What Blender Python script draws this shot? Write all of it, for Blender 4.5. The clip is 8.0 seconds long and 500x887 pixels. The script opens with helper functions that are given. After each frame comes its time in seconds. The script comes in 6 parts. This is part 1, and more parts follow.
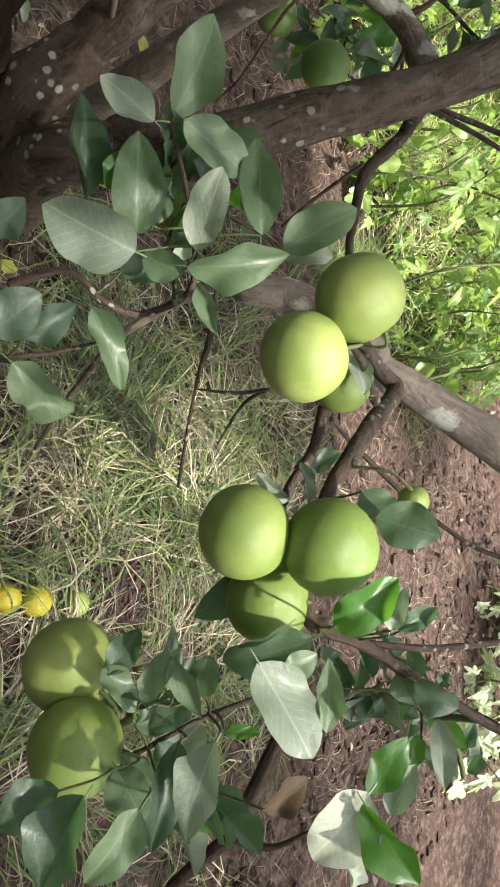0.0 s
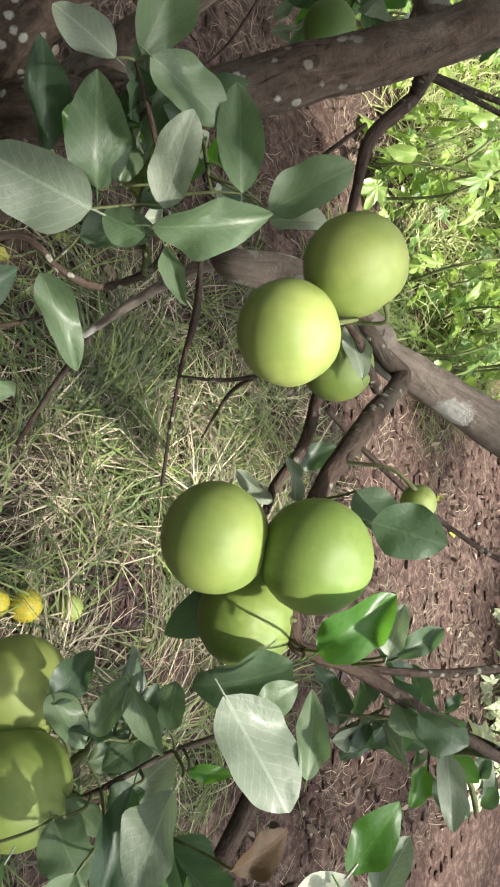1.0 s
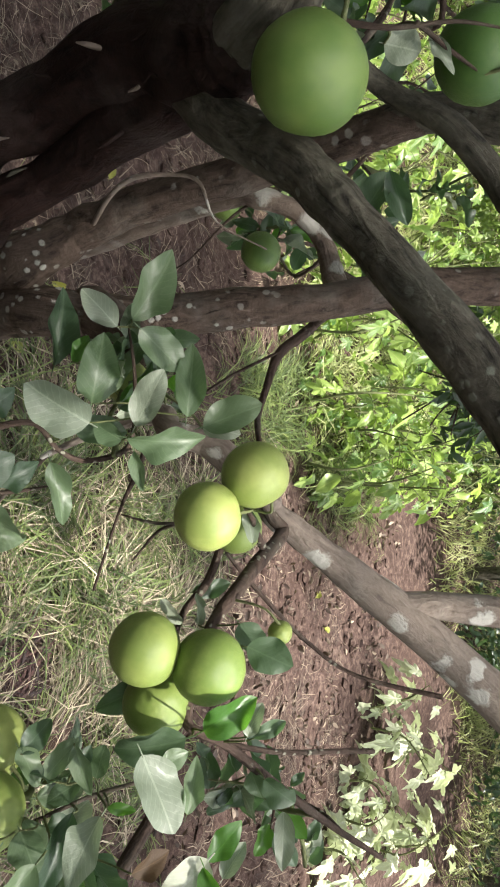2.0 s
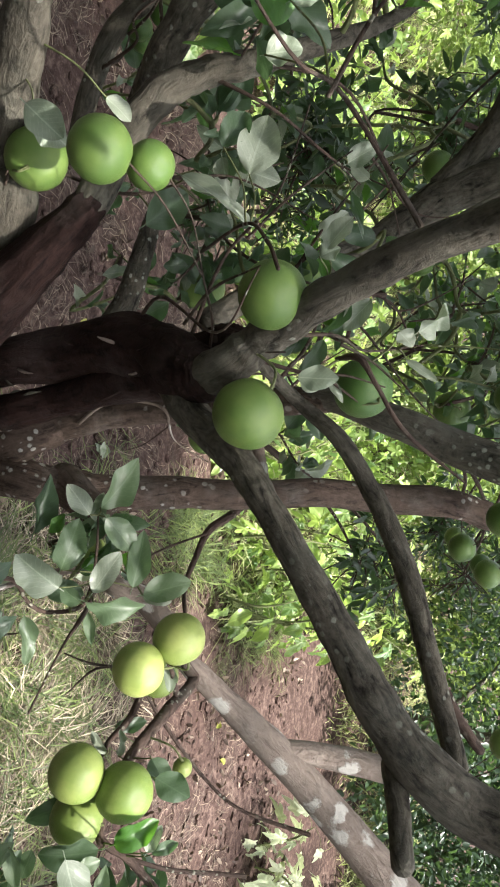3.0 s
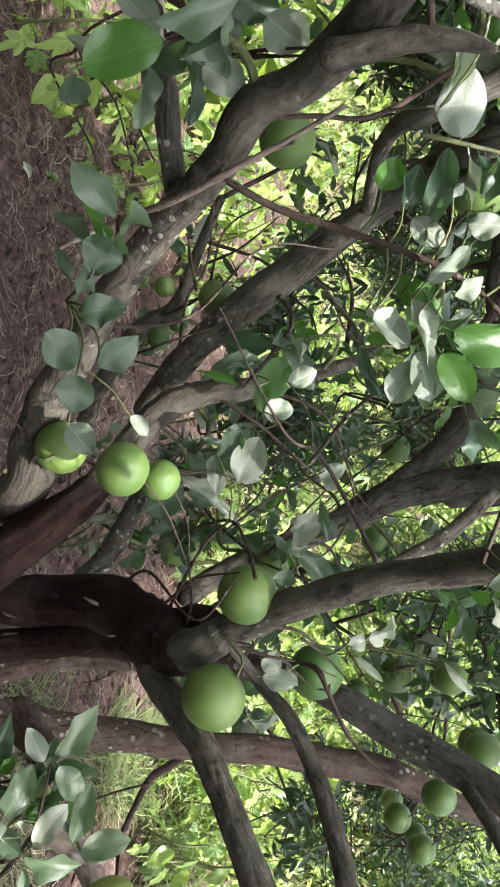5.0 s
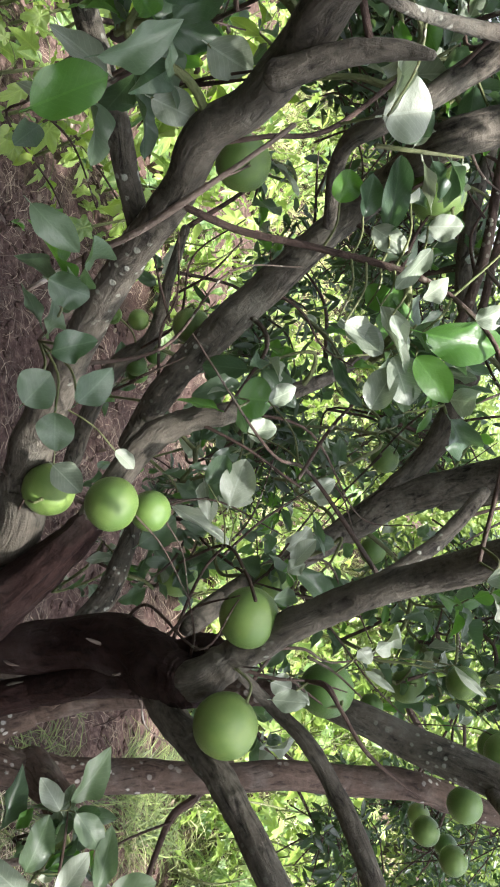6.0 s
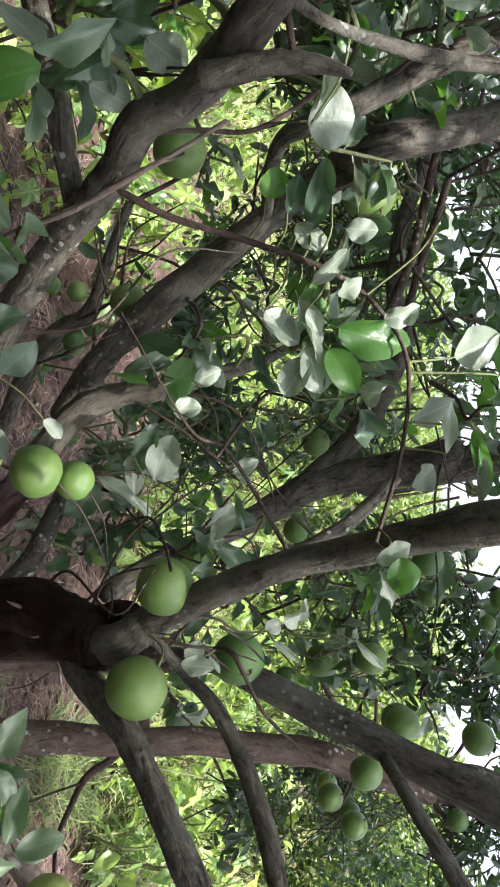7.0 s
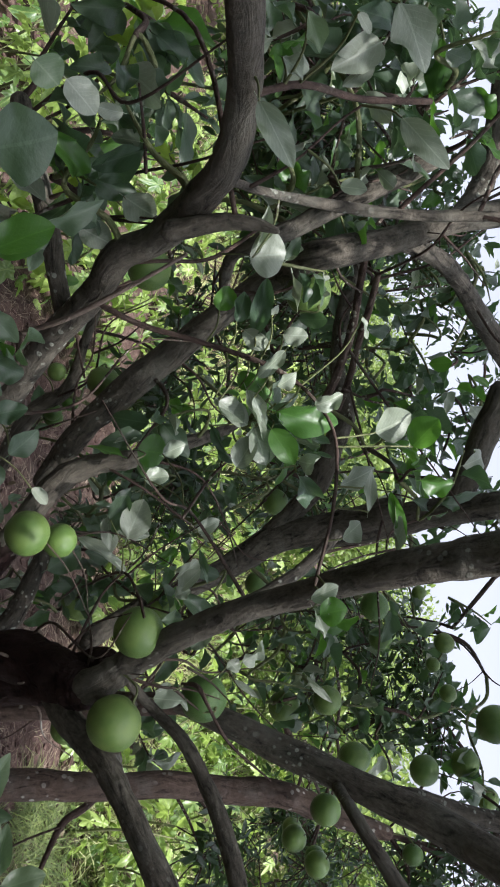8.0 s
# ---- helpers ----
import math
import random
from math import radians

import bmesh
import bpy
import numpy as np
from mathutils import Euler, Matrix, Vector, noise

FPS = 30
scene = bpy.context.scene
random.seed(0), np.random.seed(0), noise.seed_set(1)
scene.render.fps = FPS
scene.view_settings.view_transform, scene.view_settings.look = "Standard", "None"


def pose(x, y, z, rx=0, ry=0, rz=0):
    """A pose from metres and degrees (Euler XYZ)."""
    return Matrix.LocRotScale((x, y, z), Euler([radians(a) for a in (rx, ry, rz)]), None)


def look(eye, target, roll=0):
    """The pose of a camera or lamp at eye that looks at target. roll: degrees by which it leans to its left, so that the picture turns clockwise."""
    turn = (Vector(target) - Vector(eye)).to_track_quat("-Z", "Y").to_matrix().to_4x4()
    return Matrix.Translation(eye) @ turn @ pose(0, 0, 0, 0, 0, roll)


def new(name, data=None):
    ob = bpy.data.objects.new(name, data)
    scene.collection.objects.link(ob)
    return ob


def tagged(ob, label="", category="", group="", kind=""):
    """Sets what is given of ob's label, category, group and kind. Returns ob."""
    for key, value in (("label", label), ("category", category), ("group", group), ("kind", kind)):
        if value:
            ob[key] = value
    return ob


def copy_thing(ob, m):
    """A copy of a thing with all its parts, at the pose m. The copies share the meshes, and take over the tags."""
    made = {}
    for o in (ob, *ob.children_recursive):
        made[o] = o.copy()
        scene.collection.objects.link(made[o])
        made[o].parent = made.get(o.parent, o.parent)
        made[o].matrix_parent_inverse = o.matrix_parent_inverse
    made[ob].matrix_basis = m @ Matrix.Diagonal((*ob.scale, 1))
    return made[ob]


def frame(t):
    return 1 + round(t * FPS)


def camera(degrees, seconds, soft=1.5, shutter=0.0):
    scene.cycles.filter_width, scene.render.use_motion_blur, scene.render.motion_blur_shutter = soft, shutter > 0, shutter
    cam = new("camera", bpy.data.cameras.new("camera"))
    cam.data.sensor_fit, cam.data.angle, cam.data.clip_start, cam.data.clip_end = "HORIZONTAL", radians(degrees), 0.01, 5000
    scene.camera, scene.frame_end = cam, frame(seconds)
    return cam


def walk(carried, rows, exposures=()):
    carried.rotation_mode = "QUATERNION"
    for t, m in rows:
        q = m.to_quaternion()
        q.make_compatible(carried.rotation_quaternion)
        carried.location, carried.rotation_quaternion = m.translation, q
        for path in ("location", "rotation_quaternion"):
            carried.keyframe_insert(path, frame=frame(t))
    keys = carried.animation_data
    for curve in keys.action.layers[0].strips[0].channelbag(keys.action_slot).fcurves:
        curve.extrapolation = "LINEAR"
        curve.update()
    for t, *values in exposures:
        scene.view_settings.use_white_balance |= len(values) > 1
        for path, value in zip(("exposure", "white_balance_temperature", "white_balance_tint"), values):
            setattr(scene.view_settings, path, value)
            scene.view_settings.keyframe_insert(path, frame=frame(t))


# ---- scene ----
cam = camera(37.5, 8.0, soft=1.9)
PATH = [
    (0.0, (-0.08, 0.094, 1.228), (0.036, 1.688, 0.025), 85.0),
    (0.5, (-0.068, 0.156, 1.204), (0.088, 1.739, -0.009), 87.3),
    (1.0, (-0.065, 0.173, 1.201), (0.041, 1.739, -0.039), 85.2),
    (1.3, (-0.079, 0.15, 1.213), (-0.023, 1.754, 0.02), 84.9),
    (1.5, (-0.104, 0.098, 1.251), (-0.088, 1.744, 0.116), 85.8),
    (2.0, (-0.153, -0.04, 1.336), (-0.222, 1.686, 0.327), 88.4),
    (2.2, (-0.17, -0.101, 1.371), (-0.309, 1.65, 0.414), 88.6),
    (3.3, (-0.233, -0.312, 1.459), (-0.696, 1.463, 0.662), 92.0),
    (3.5, (-0.236, -0.332, 1.465), (-0.775, 1.425, 0.676), 92.0),
    (4.0, (-0.251, -0.373, 1.471), (-0.924, 1.348, 0.705), 94.0),
    (4.5, (-0.266, -0.402, 1.475), (-1.03, 1.295, 0.745), 95.0),
    (5.0, (-0.275, -0.416, 1.467), (-1.175, 1.219, 0.746), 91.2),
    (5.2, (-0.274, -0.413, 1.469), (-1.212, 1.209, 0.753), 89.2),
    (6.3, (-0.271, -0.412, 1.473), (-1.233, 1.199, 0.78), 84.5),
    (6.5, (-0.269, -0.415, 1.478), (-1.213, 1.22, 0.817), 86.7),
    (7.0, (-0.259, -0.435, 1.504), (-1.187, 1.249, 0.951), 88.7),
    (7.5, (-0.234, -0.477, 1.524), (-1.254, 1.177, 1.051), 87.9),
    (8.0, (-0.197, -0.556, 1.552), (-1.27, 1.069, 1.092), 86.6),
]
EXPOSURES = [(0.0, 1.48, 6500, 10), (2.0, 1.48, 6450, 13), (3.5, 1.84, 6250, 17), (4.5, 1.91, 6180, 19), (5.0, 2.03, 6150, 19), (6.5, 2.02, 6100, 19), (7.0, 1.74, 6050, 19), (7.5, 1.25, 6000, 19), (8.0, 1.10, 5950, 19)]
walk(cam, [(t, look(eye, target, roll)) for t, eye, target, roll in PATH], EXPOSURES)

# ---- sky, sun ----
SUN_TO = Vector((0.33, -0.06, 0.94)).normalized()
world = bpy.data.worlds.new("sky")
scene.world = world
world.use_nodes = True
wn, wl = world.node_tree.nodes, world.node_tree.links
wn.clear()
sky = wn.new("ShaderNodeTexSky")
sky.sky_type = "NISHITA"
sky.sun_disc = False
sky.sun_elevation = math.asin(SUN_TO.z)
sky.sun_rotation = math.atan2(SUN_TO.x, SUN_TO.y)
sky.air_density, sky.dust_density, sky.ozone_density = 0.8, 2.5, 0.5
back = wn.new("ShaderNodeBackground")
back.inputs["Strength"].default_value = 0.115
wo = wn.new("ShaderNodeOutputWorld")
# the land falls away from the orchard, so the sky reaches below eye level
way_in = wn.new("ShaderNodeTexCoord")
lower = wn.new("ShaderNodeVectorMath")
lower.operation = "ADD"
lower.inputs[1].default_value = (0.0, 0.0, 0.10)
wl.new(way_in.outputs["Generated"], lower.inputs[0])
wl.new(lower.outputs[0], sky.inputs["Vector"])
haze = wn.new("ShaderNodeHueSaturation")
haze.inputs["Saturation"].default_value = 0.28
wl.new(sky.outputs[0], haze.inputs["Color"])
wl.new(haze.outputs[0], back.inputs["Color"])
wl.new(back.outputs[0], wo.inputs["Surface"])
sun = new("sun", bpy.data.lights.new("sun", "SUN"))
sun.data.energy, sun.data.angle, sun.data.color = 5.0, radians(0.8), (1.0, 0.95, 0.86)
sun.matrix_world = look((0, 0, 6), Vector((0, 0, 6)) - SUN_TO)


# ---- materials ----
class Mat:
    """A node material under construction."""

    def __init__(self, name, rough=0.6, spec=0.5):
        self.m = bpy.data.materials.new(name)
        self.m.use_nodes = True
        self.n, self.l = self.m.node_tree.nodes, self.m.node_tree.links
        self.b = self.n["Principled BSDF"]
        self.out = self.n["Material Output"]
        self.b.inputs["Roughness"].default_value = rough
        self.b.inputs["Specular IOR Level"].default_value = spec
        self.coord = self.n.new("ShaderNodeTexCoord")

    def put(self, src, dst):
        self.l.new(src, dst)

    def grain(self):
        """A place on wood: across the limb in x and y, along it in z."""
        a = self.n.new("ShaderNodeAttribute")
        a.attribute_name = "grain"
        return a.outputs["Vector"]

    def noise(self, scale, detail=4.0, rough=0.55, space="Object", stretch=None, distort=0.0, at=None):
        t = self.n.new("ShaderNodeTexNoise")
        t.inputs["Scale"].default_value, t.inputs["Detail"].default_value = scale, detail
        t.inputs["Roughness"].default_value, t.inputs["Distortion"].default_value = rough, distort
        if stretch:
            m = self.n.new("ShaderNodeMapping")
            m.inputs["Scale"].default_value = stretch
            self.put(at or self.coord.outputs[space], m.inputs["Vector"])
            self.put(m.outputs[0], t.inputs["Vector"])
        else:
            self.put(self.coord.outputs[space], t.inputs["Vector"])
        return t.outputs["Fac"]

    def cells(self, scale, feature="F1", space="Object", jitter=1.0):
        t = self.n.new("ShaderNodeTexVoronoi")
        t.feature = feature
        t.inputs["Scale"].default_value, t.inputs["Randomness"].default_value = scale, jitter
        self.put(self.coord.outputs[space], t.inputs["Vector"])
        return t.outputs["Distance"]

    def ramp(self, fac, stops):
        r = self.n.new("ShaderNodeValToRGB")
        e = r.color_ramp.elements
        while len(e) < len(stops):
            e.new(0.5)
        for k, (at, c) in zip(e, stops):
            k.position, k.color = at, (*c, 1) if len(c) == 3 else c
        self.put(fac, r.inputs["Fac"])
        return r.outputs["Color"]

    def mix(self, fac, a, b, how="MIX"):
        x = self.n.new("ShaderNodeMix")
        x.data_type, x.blend_type = "RGBA", how
        for sock, v in ((x.inputs["Factor"], fac), (x.inputs["A"], a), (x.inputs["B"], b)):
            if isinstance(v, (int, float)):
                sock.default_value = v
            elif isinstance(v, tuple):
                sock.default_value = (*v, 1)
            else:
                self.put(v, sock)
        return x.outputs["Result"]

    def calc(self, op, a, b=0.0):
        x = self.n.new("ShaderNodeMath")
        x.operation = op
        for sock, v in zip(x.inputs, (a, b)):
            if isinstance(v, (int, float)):
                sock.default_value = v
            else:
                self.put(v, sock)
        return x.outputs[0]

    def bump(self, height, strength=0.4, distance=0.01, normal=None):
        x = self.n.new("ShaderNodeBump")
        x.inputs["Strength"].default_value, x.inputs["Distance"].default_value = strength, distance
        self.put(height, x.inputs["Height"])
        if normal:
            self.put(normal, x.inputs["Normal"])
        self.put(x.outputs[0], self.b.inputs["Normal"])
        return x.outputs[0]

    def one(self):
        """A number of its own for each object."""
        return self.n.new("ShaderNodeObjectInfo").outputs["Random"]

    def island(self):
        return self.n.new("ShaderNodeNewGeometry").outputs["Random Per Island"]

    def colour(self, c):
        if isinstance(c, tuple):
            self.b.inputs["Base Color"].default_value = (*c, 1)
        else:
            self.put(c, self.b.inputs["Base Color"])

    def thin(self, colour, share):
        """Lets light through a thin blade."""
        t = self.n.new("ShaderNodeBsdfTranslucent")
        if isinstance(colour, tuple):
            t.inputs["Color"].default_value = (*colour, 1)
        else:
            self.put(colour, t.inputs["Color"])
        s = self.n.new("ShaderNodeMixShader")
        s.inputs["Fac"].default_value = share
        self.put(self.b.outputs[0], s.inputs[1])
        self.put(t.outputs[0], s.inputs[2])
        self.put(s.outputs[0], self.out.inputs["Surface"])


def leaf_material(name, dark, light, through_light, rough=0.38, share=0.3, veins=True, joined=False, mottle=None, skew=1.0):
    m = Mat(name, rough, 0.5)
    m.b.inputs["Coat Weight"].default_value = 0.0 if rough > 0.5 else 0.08 if joined else 0.25
    m.b.inputs["Coat Roughness"].default_value = 0.28
    own = m.island() if joined else m.one()
    if skew != 1.0:
        own = m.calc("POWER", own, skew)
    c = m.ramp(own, [(0.0, dark), (1.0, light)])
    fine = m.noise(9 if not joined else 40, 5, space="Object")
    c = m.mix(m.calc("MULTIPLY", fine, 0.5), c, tuple(0.6 * a for a in dark))
    if mottle:
        blot = m.ramp(m.noise(3.5, 4, space="Object"), [(0.52, (0, 0, 0)), (0.66, (1, 1, 1))])
        c = m.mix(blot, c, mottle)
    if veins and not joined:
        sep = m.n.new("ShaderNodeSeparateXYZ")
        m.put(m.coord.outputs["Object"], sep.inputs[0])
        ax = m.calc("ABSOLUTE", sep.outputs["X"])
        rib = m.calc("LESS_THAN", ax, 0.022)
        run = m.calc("SUBTRACT", m.calc("MULTIPLY", sep.outputs["Y"], 9.0), m.calc("MULTIPLY", ax, 7.0))
        wob = m.calc("ADD", run, m.calc("MULTIPLY", m.noise(4, 2), 1.2))
        line = m.calc("LESS_THAN", m.calc("ABSOLUTE", m.calc("SUBTRACT", m.calc("FRACT", wob), 0.5)), 0.06)
        c = m.mix(m.calc("MULTIPLY", line, 0.12), c, tuple(min(1, 1.6 * a) for a in light))
        c = m.mix(m.calc("MULTIPLY", rib, 0.16), c, tuple(min(1, 2.0 * a) for a in light))
        h = m.calc("ADD", m.calc("MULTIPLY", line, -0.5), m.calc("ADD", m.calc("MULTIPLY", rib, -1.0), fine))
        m.bump(h, 0.14, 0.02)
    else:
        m.bump(fine, 0.3, 0.01)
    m.colour(c)
    m.thin(m.mix(0.5, c, through_light), share)
    return m.m


LEAF = {
    "mature": leaf_material("citrus_leaf", (0.045, 0.088, 0.046), (0.118, 0.172, 0.102), (0.20, 0.42, 0.11), 0.42),
    # sky gloss on the leaves is put into this paler grey-green colour
    "sheen": leaf_material("sky_sheen_leaf", (0.10, 0.165, 0.082), (0.20, 0.275, 0.15), (0.24, 0.42, 0.13), 0.44),
    # sun and sky glints on single leaves are put into this whitish colour
    "pale": leaf_material("pale_sunlit_leaf", (0.22, 0.275, 0.19), (0.40, 0.45, 0.34), (0.34, 0.50, 0.20), 0.46, 0.22),
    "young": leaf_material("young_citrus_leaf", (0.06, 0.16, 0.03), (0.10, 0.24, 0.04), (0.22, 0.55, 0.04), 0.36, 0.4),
    # whiter still, for the one leaf struck full by the sun
    "sunstruck": leaf_material("sunstruck_leaf", (0.50, 0.54, 0.42), (0.60, 0.63, 0.50), (0.5, 0.6, 0.35), 0.5, 0.2),
    "fresh": leaf_material("fresh_shoot_leaf", (0.15, 0.27, 0.035), (0.30, 0.42, 0.07), (0.50, 0.78, 0.07), 0.42, 0.5),
    "yellowing": leaf_material("yellowing_leaf", (0.30, 0.34, 0.06), (0.42, 0.40, 0.07), (0.5, 0.5, 0.06), 0.45),
    "withered": leaf_material("withered_leaf", (0.09, 0.055, 0.025), (0.15, 0.09, 0.04), (0.12, 0.06, 0.02), 0.6, 0.15),
}
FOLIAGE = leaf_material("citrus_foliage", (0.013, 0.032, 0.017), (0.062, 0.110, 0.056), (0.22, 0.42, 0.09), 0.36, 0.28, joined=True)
# full sun on the low weeds is put into this near-white colour
LOBED_SUNLIT = leaf_material("sunlit_lobed_leaf", (0.42, 0.50, 0.28), (0.66, 0.70, 0.50), (0.6, 0.72, 0.3), 0.35, 0.3, mottle=(0.46, 0.54, 0.30))
LOBED = leaf_material("lobed_leaf", (0.06, 0.15, 0.05), (0.42, 0.56, 0.14), (0.56, 0.80, 0.14), 0.42, 0.45, mottle=(0.26, 0.34, 0.12))
# sunlight on the background bushes is put into this lighter, yellower leaf colour
BUSH = leaf_material("sunlit_bush_leaf", (0.09, 0.165, 0.05), (0.36, 0.45, 0.15), (0.50, 0.68, 0.14), 0.45, 0.45, joined=True)
GRASS = leaf_material("grass_blade", (0.025, 0.05, 0.012), (0.24, 0.31, 0.09), (0.38, 0.50, 0.10), 0.56, 0.25, joined=True, skew=1.7)
DRY_GRASS = leaf_material("dry_grass_blade", (0.05, 0.034, 0.02), (0.72, 0.64, 0.44), (0.5, 0.42, 0.2), 0.6, 0.15, joined=True, skew=1.6)
# far grass, its colour brightened for the sun on it
MEADOW = leaf_material("sunlit_meadow_grass", (0.24, 0.31, 0.10), (0.56, 0.57, 0.29), (0.52, 0.62, 0.18), 0.5, 0.4, joined=True)
LITTER = leaf_material("leaf_litter", (0.04, 0.025, 0.018), (0.42, 0.34, 0.245), (0.2, 0.14, 0.06), 0.7, 0.1, joined=True, skew=2.2)


WITHER = leaf_material("rotted_leaf", (0.012, 0.006, 0.005), (0.11, 0.05, 0.04), (0.08, 0.04, 0.02), 0.7, 0.05, joined=True)


def bark_material(name, dark, light, lichen, spots, amount):
    m = Mat(name, 0.82, 0.14)
    streak = m.noise(95, 6, 0.62, stretch=(1, 1, 0.3), distort=0.9, at=m.grain())
    wrinkle = m.noise(70, 3, 0.5, stretch=(0.35, 0.35, 1.6), distort=0.5, at=m.grain())
    broad = m.noise(9, 4)
    crumb = m.noise(130, 5, 0.7)
    c = m.ramp(m.calc("ADD", m.calc("MULTIPLY", streak, 0.65), m.calc("MULTIPLY", crumb, 0.35)), [(0.36, dark), (0.64, light)])
    c = m.mix(m.ramp(broad, [(0.35, (0, 0, 0)), (0.7, (0.7, 0.7, 0.7))]), c, tuple(0.55 * a for a in light))
    # round crusts of pale lichen
    cell = m.cells(spots)
    wob = m.calc("ADD", cell, m.calc("MULTIPLY", m.noise(45, 6, 0.65), 0.75))
    where = m.ramp(m.noise(6.5, 2), [(0.5 - 0.1 * amount, (0, 0, 0)), (0.62 - 0.1 * amount, (1, 1, 1))])
    edge = 0.55 + 0.05 * max(0.0, amount)
    crust = m.mix(1.0, m.ramp(wob, [(edge, (1, 1, 1)), (edge + 0.1, (0, 0, 0))]), where, "MULTIPLY")
    film = m.ramp(m.noise(14, 5), [(0.5, (0, 0, 0)), (0.8, (0.45, 0.45, 0.45))])
    c = m.mix(film, c, tuple(0.55 * a for a in lichen))
    c = m.mix(crust, c, lichen)
    c = m.mix(m.ramp(streak, [(0.32, (0.4, 0.4, 0.4)), (0.42, (0, 0, 0))]), c, tuple(0.6 * a for a in dark))
    m.colour(c)
    h = m.calc("ADD", m.calc("ADD", streak, m.calc("ADD", m.calc("MULTIPLY", wrinkle, 0.35), m.calc("MULTIPLY", crumb, 0.5))), m.calc("MULTIPLY", crust, 0.25))
    m.bump(h, 0.7, 0.008)
    return m.m


BARK = bark_material("citrus_bark", (0.011, 0.010, 0.008), (0.175, 0.160, 0.122), (0.34, 0.36, 0.29), 88, -0.5)
# damp bark; the deep shade round the stems is put into its colour
BARK_DARK = bark_material("damp_shaded_bark", (0.004, 0.002, 0.0016), (0.036, 0.019, 0.015), (0.20, 0.16, 0.14), 60, -0.7)
BARK_SPOTTED = bark_material("spotted_bark", (0.030, 0.020, 0.015), (0.172, 0.128, 0.099), (0.46, 0.45, 0.39), 58, 0.1)
BARK_PALE = bark_material("lichened_bark", (0.13, 0.10, 0.08), (0.30, 0.24, 0.19), (0.47, 0.46, 0.40), 19, 1.5)
BARK_BEIGE = bark_material("pale_beige_bark", (0.17, 0.135, 0.11), (0.35, 0.295, 0.24), (0.52, 0.51, 0.45), 19, 1.5)
TWIG = bark_material("twig_bark", (0.03, 0.022, 0.018), (0.12, 0.085, 0.066), (0.30, 0.30, 0.23), 90, 0.2)
GREEN_TWIG = bark_material("green_twig", (0.10, 0.13, 0.05), (0.20, 0.22, 0.10), (0.36, 0.36, 0.28), 90, 0.0)

def rind_material(name, low, high):
    m = Mat(name, 0.40, 0.45)
    tone = m.ramp(m.one(), [(0.0, low), (1.0, high)])
    c = m.mix(m.ramp(m.noise(16, 3), [(0.35, (0, 0, 0)), (0.75, (0.25, 0.25, 0.25))]), tone, high)
    c = m.mix(m.ramp(m.cells(520), [(0.0, (0.5, 0.5, 0.5)), (0.35, (0, 0, 0))]), c, (0.22, 0.32, 0.09))
    scar = m.ramp(m.noise(48, 5), [(0.68, (0, 0, 0)), (0.76, (0.3, 0.3, 0.3))])
    c = m.mix(scar, c, (0.27, 0.28, 0.13))
    c = m.mix(m.ramp(m.noise(2.2, 3), [(0.42, (0.45, 0.45, 0.45)), (0.62, (0, 0, 0))]), c, low)
    m.colour(c)
    m.bump(m.calc("ADD", m.cells(420), m.calc("MULTIPLY", m.noise(30, 3), 0.6)), 0.22, 0.002)
    m.b.inputs["Subsurface Weight"].default_value = 0.05
    m.b.inputs["Subsurface Radius"].default_value = (0.004, 0.006, 0.002)
    return m.m


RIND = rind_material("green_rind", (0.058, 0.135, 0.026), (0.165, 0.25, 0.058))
# riper rind, its colour lightened further for the sun on the low cluster
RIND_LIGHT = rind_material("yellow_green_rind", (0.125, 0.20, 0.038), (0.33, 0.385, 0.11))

m = Mat("ripe_rind", 0.4, 0.45)
m.colour(m.mix(m.ramp(m.noise(22, 3), [(0.4, (0, 0, 0)), (0.65, (1, 1, 1))]), (0.46, 0.35, 0.02), (0.24, 0.28, 0.04)))
m.bump(m.cells(420), 0.25, 0.002)
RIPE = m.m

m = Mat("soil", 0.95, 0.15)
big = m.noise(1.1, 5)
fine = m.noise(34, 9, 0.72)
grit = m.noise(160, 4, 0.7)
c = m.ramp(fine, [(0.34, (0.022, 0.014, 0.011)), (0.5, (0.062, 0.040, 0.033)), (0.68, (0.17, 0.125, 0.102))])
c = m.mix(m.ramp(big, [(0.4, (0, 0, 0)), (0.65, (0.6, 0.6, 0.6))]), c, (0.045, 0.027, 0.021))
c = m.mix(m.ramp(grit, [(0.6, (0, 0, 0)), (0.75, (0.7, 0.7, 0.7))]), c, (0.30, 0.225, 0.175))
m.colour(c)
m.bump(m.calc("ADD", fine, m.calc("MULTIPLY", grit, 0.5)), 0.5, 0.014)
SOIL = m.m


# ---- mesh helpers ----
def finish(bm, name, material):
    me = bpy.data.meshes.new(name)
    bm.to_mesh(me)
    bm.free()
    me.materials.append(material)
    for p in me.polygons:
        p.use_smooth = True
    return me


def mesh_of(name, verts, faces, material):
    me = bpy.data.meshes.new(name)
    me.from_pydata(verts, [], faces)
    me.materials.append(material)
    me.polygons.foreach_set("use_smooth", [True] * len(me.polygons))
    me.update()
    return me


def part(name, me, parent, label="", m=None):
    ob = new(name, me)
    ob.parent = parent
    if m is not None:
        ob.matrix_local = m
    return tagged(ob, label) if label else ob


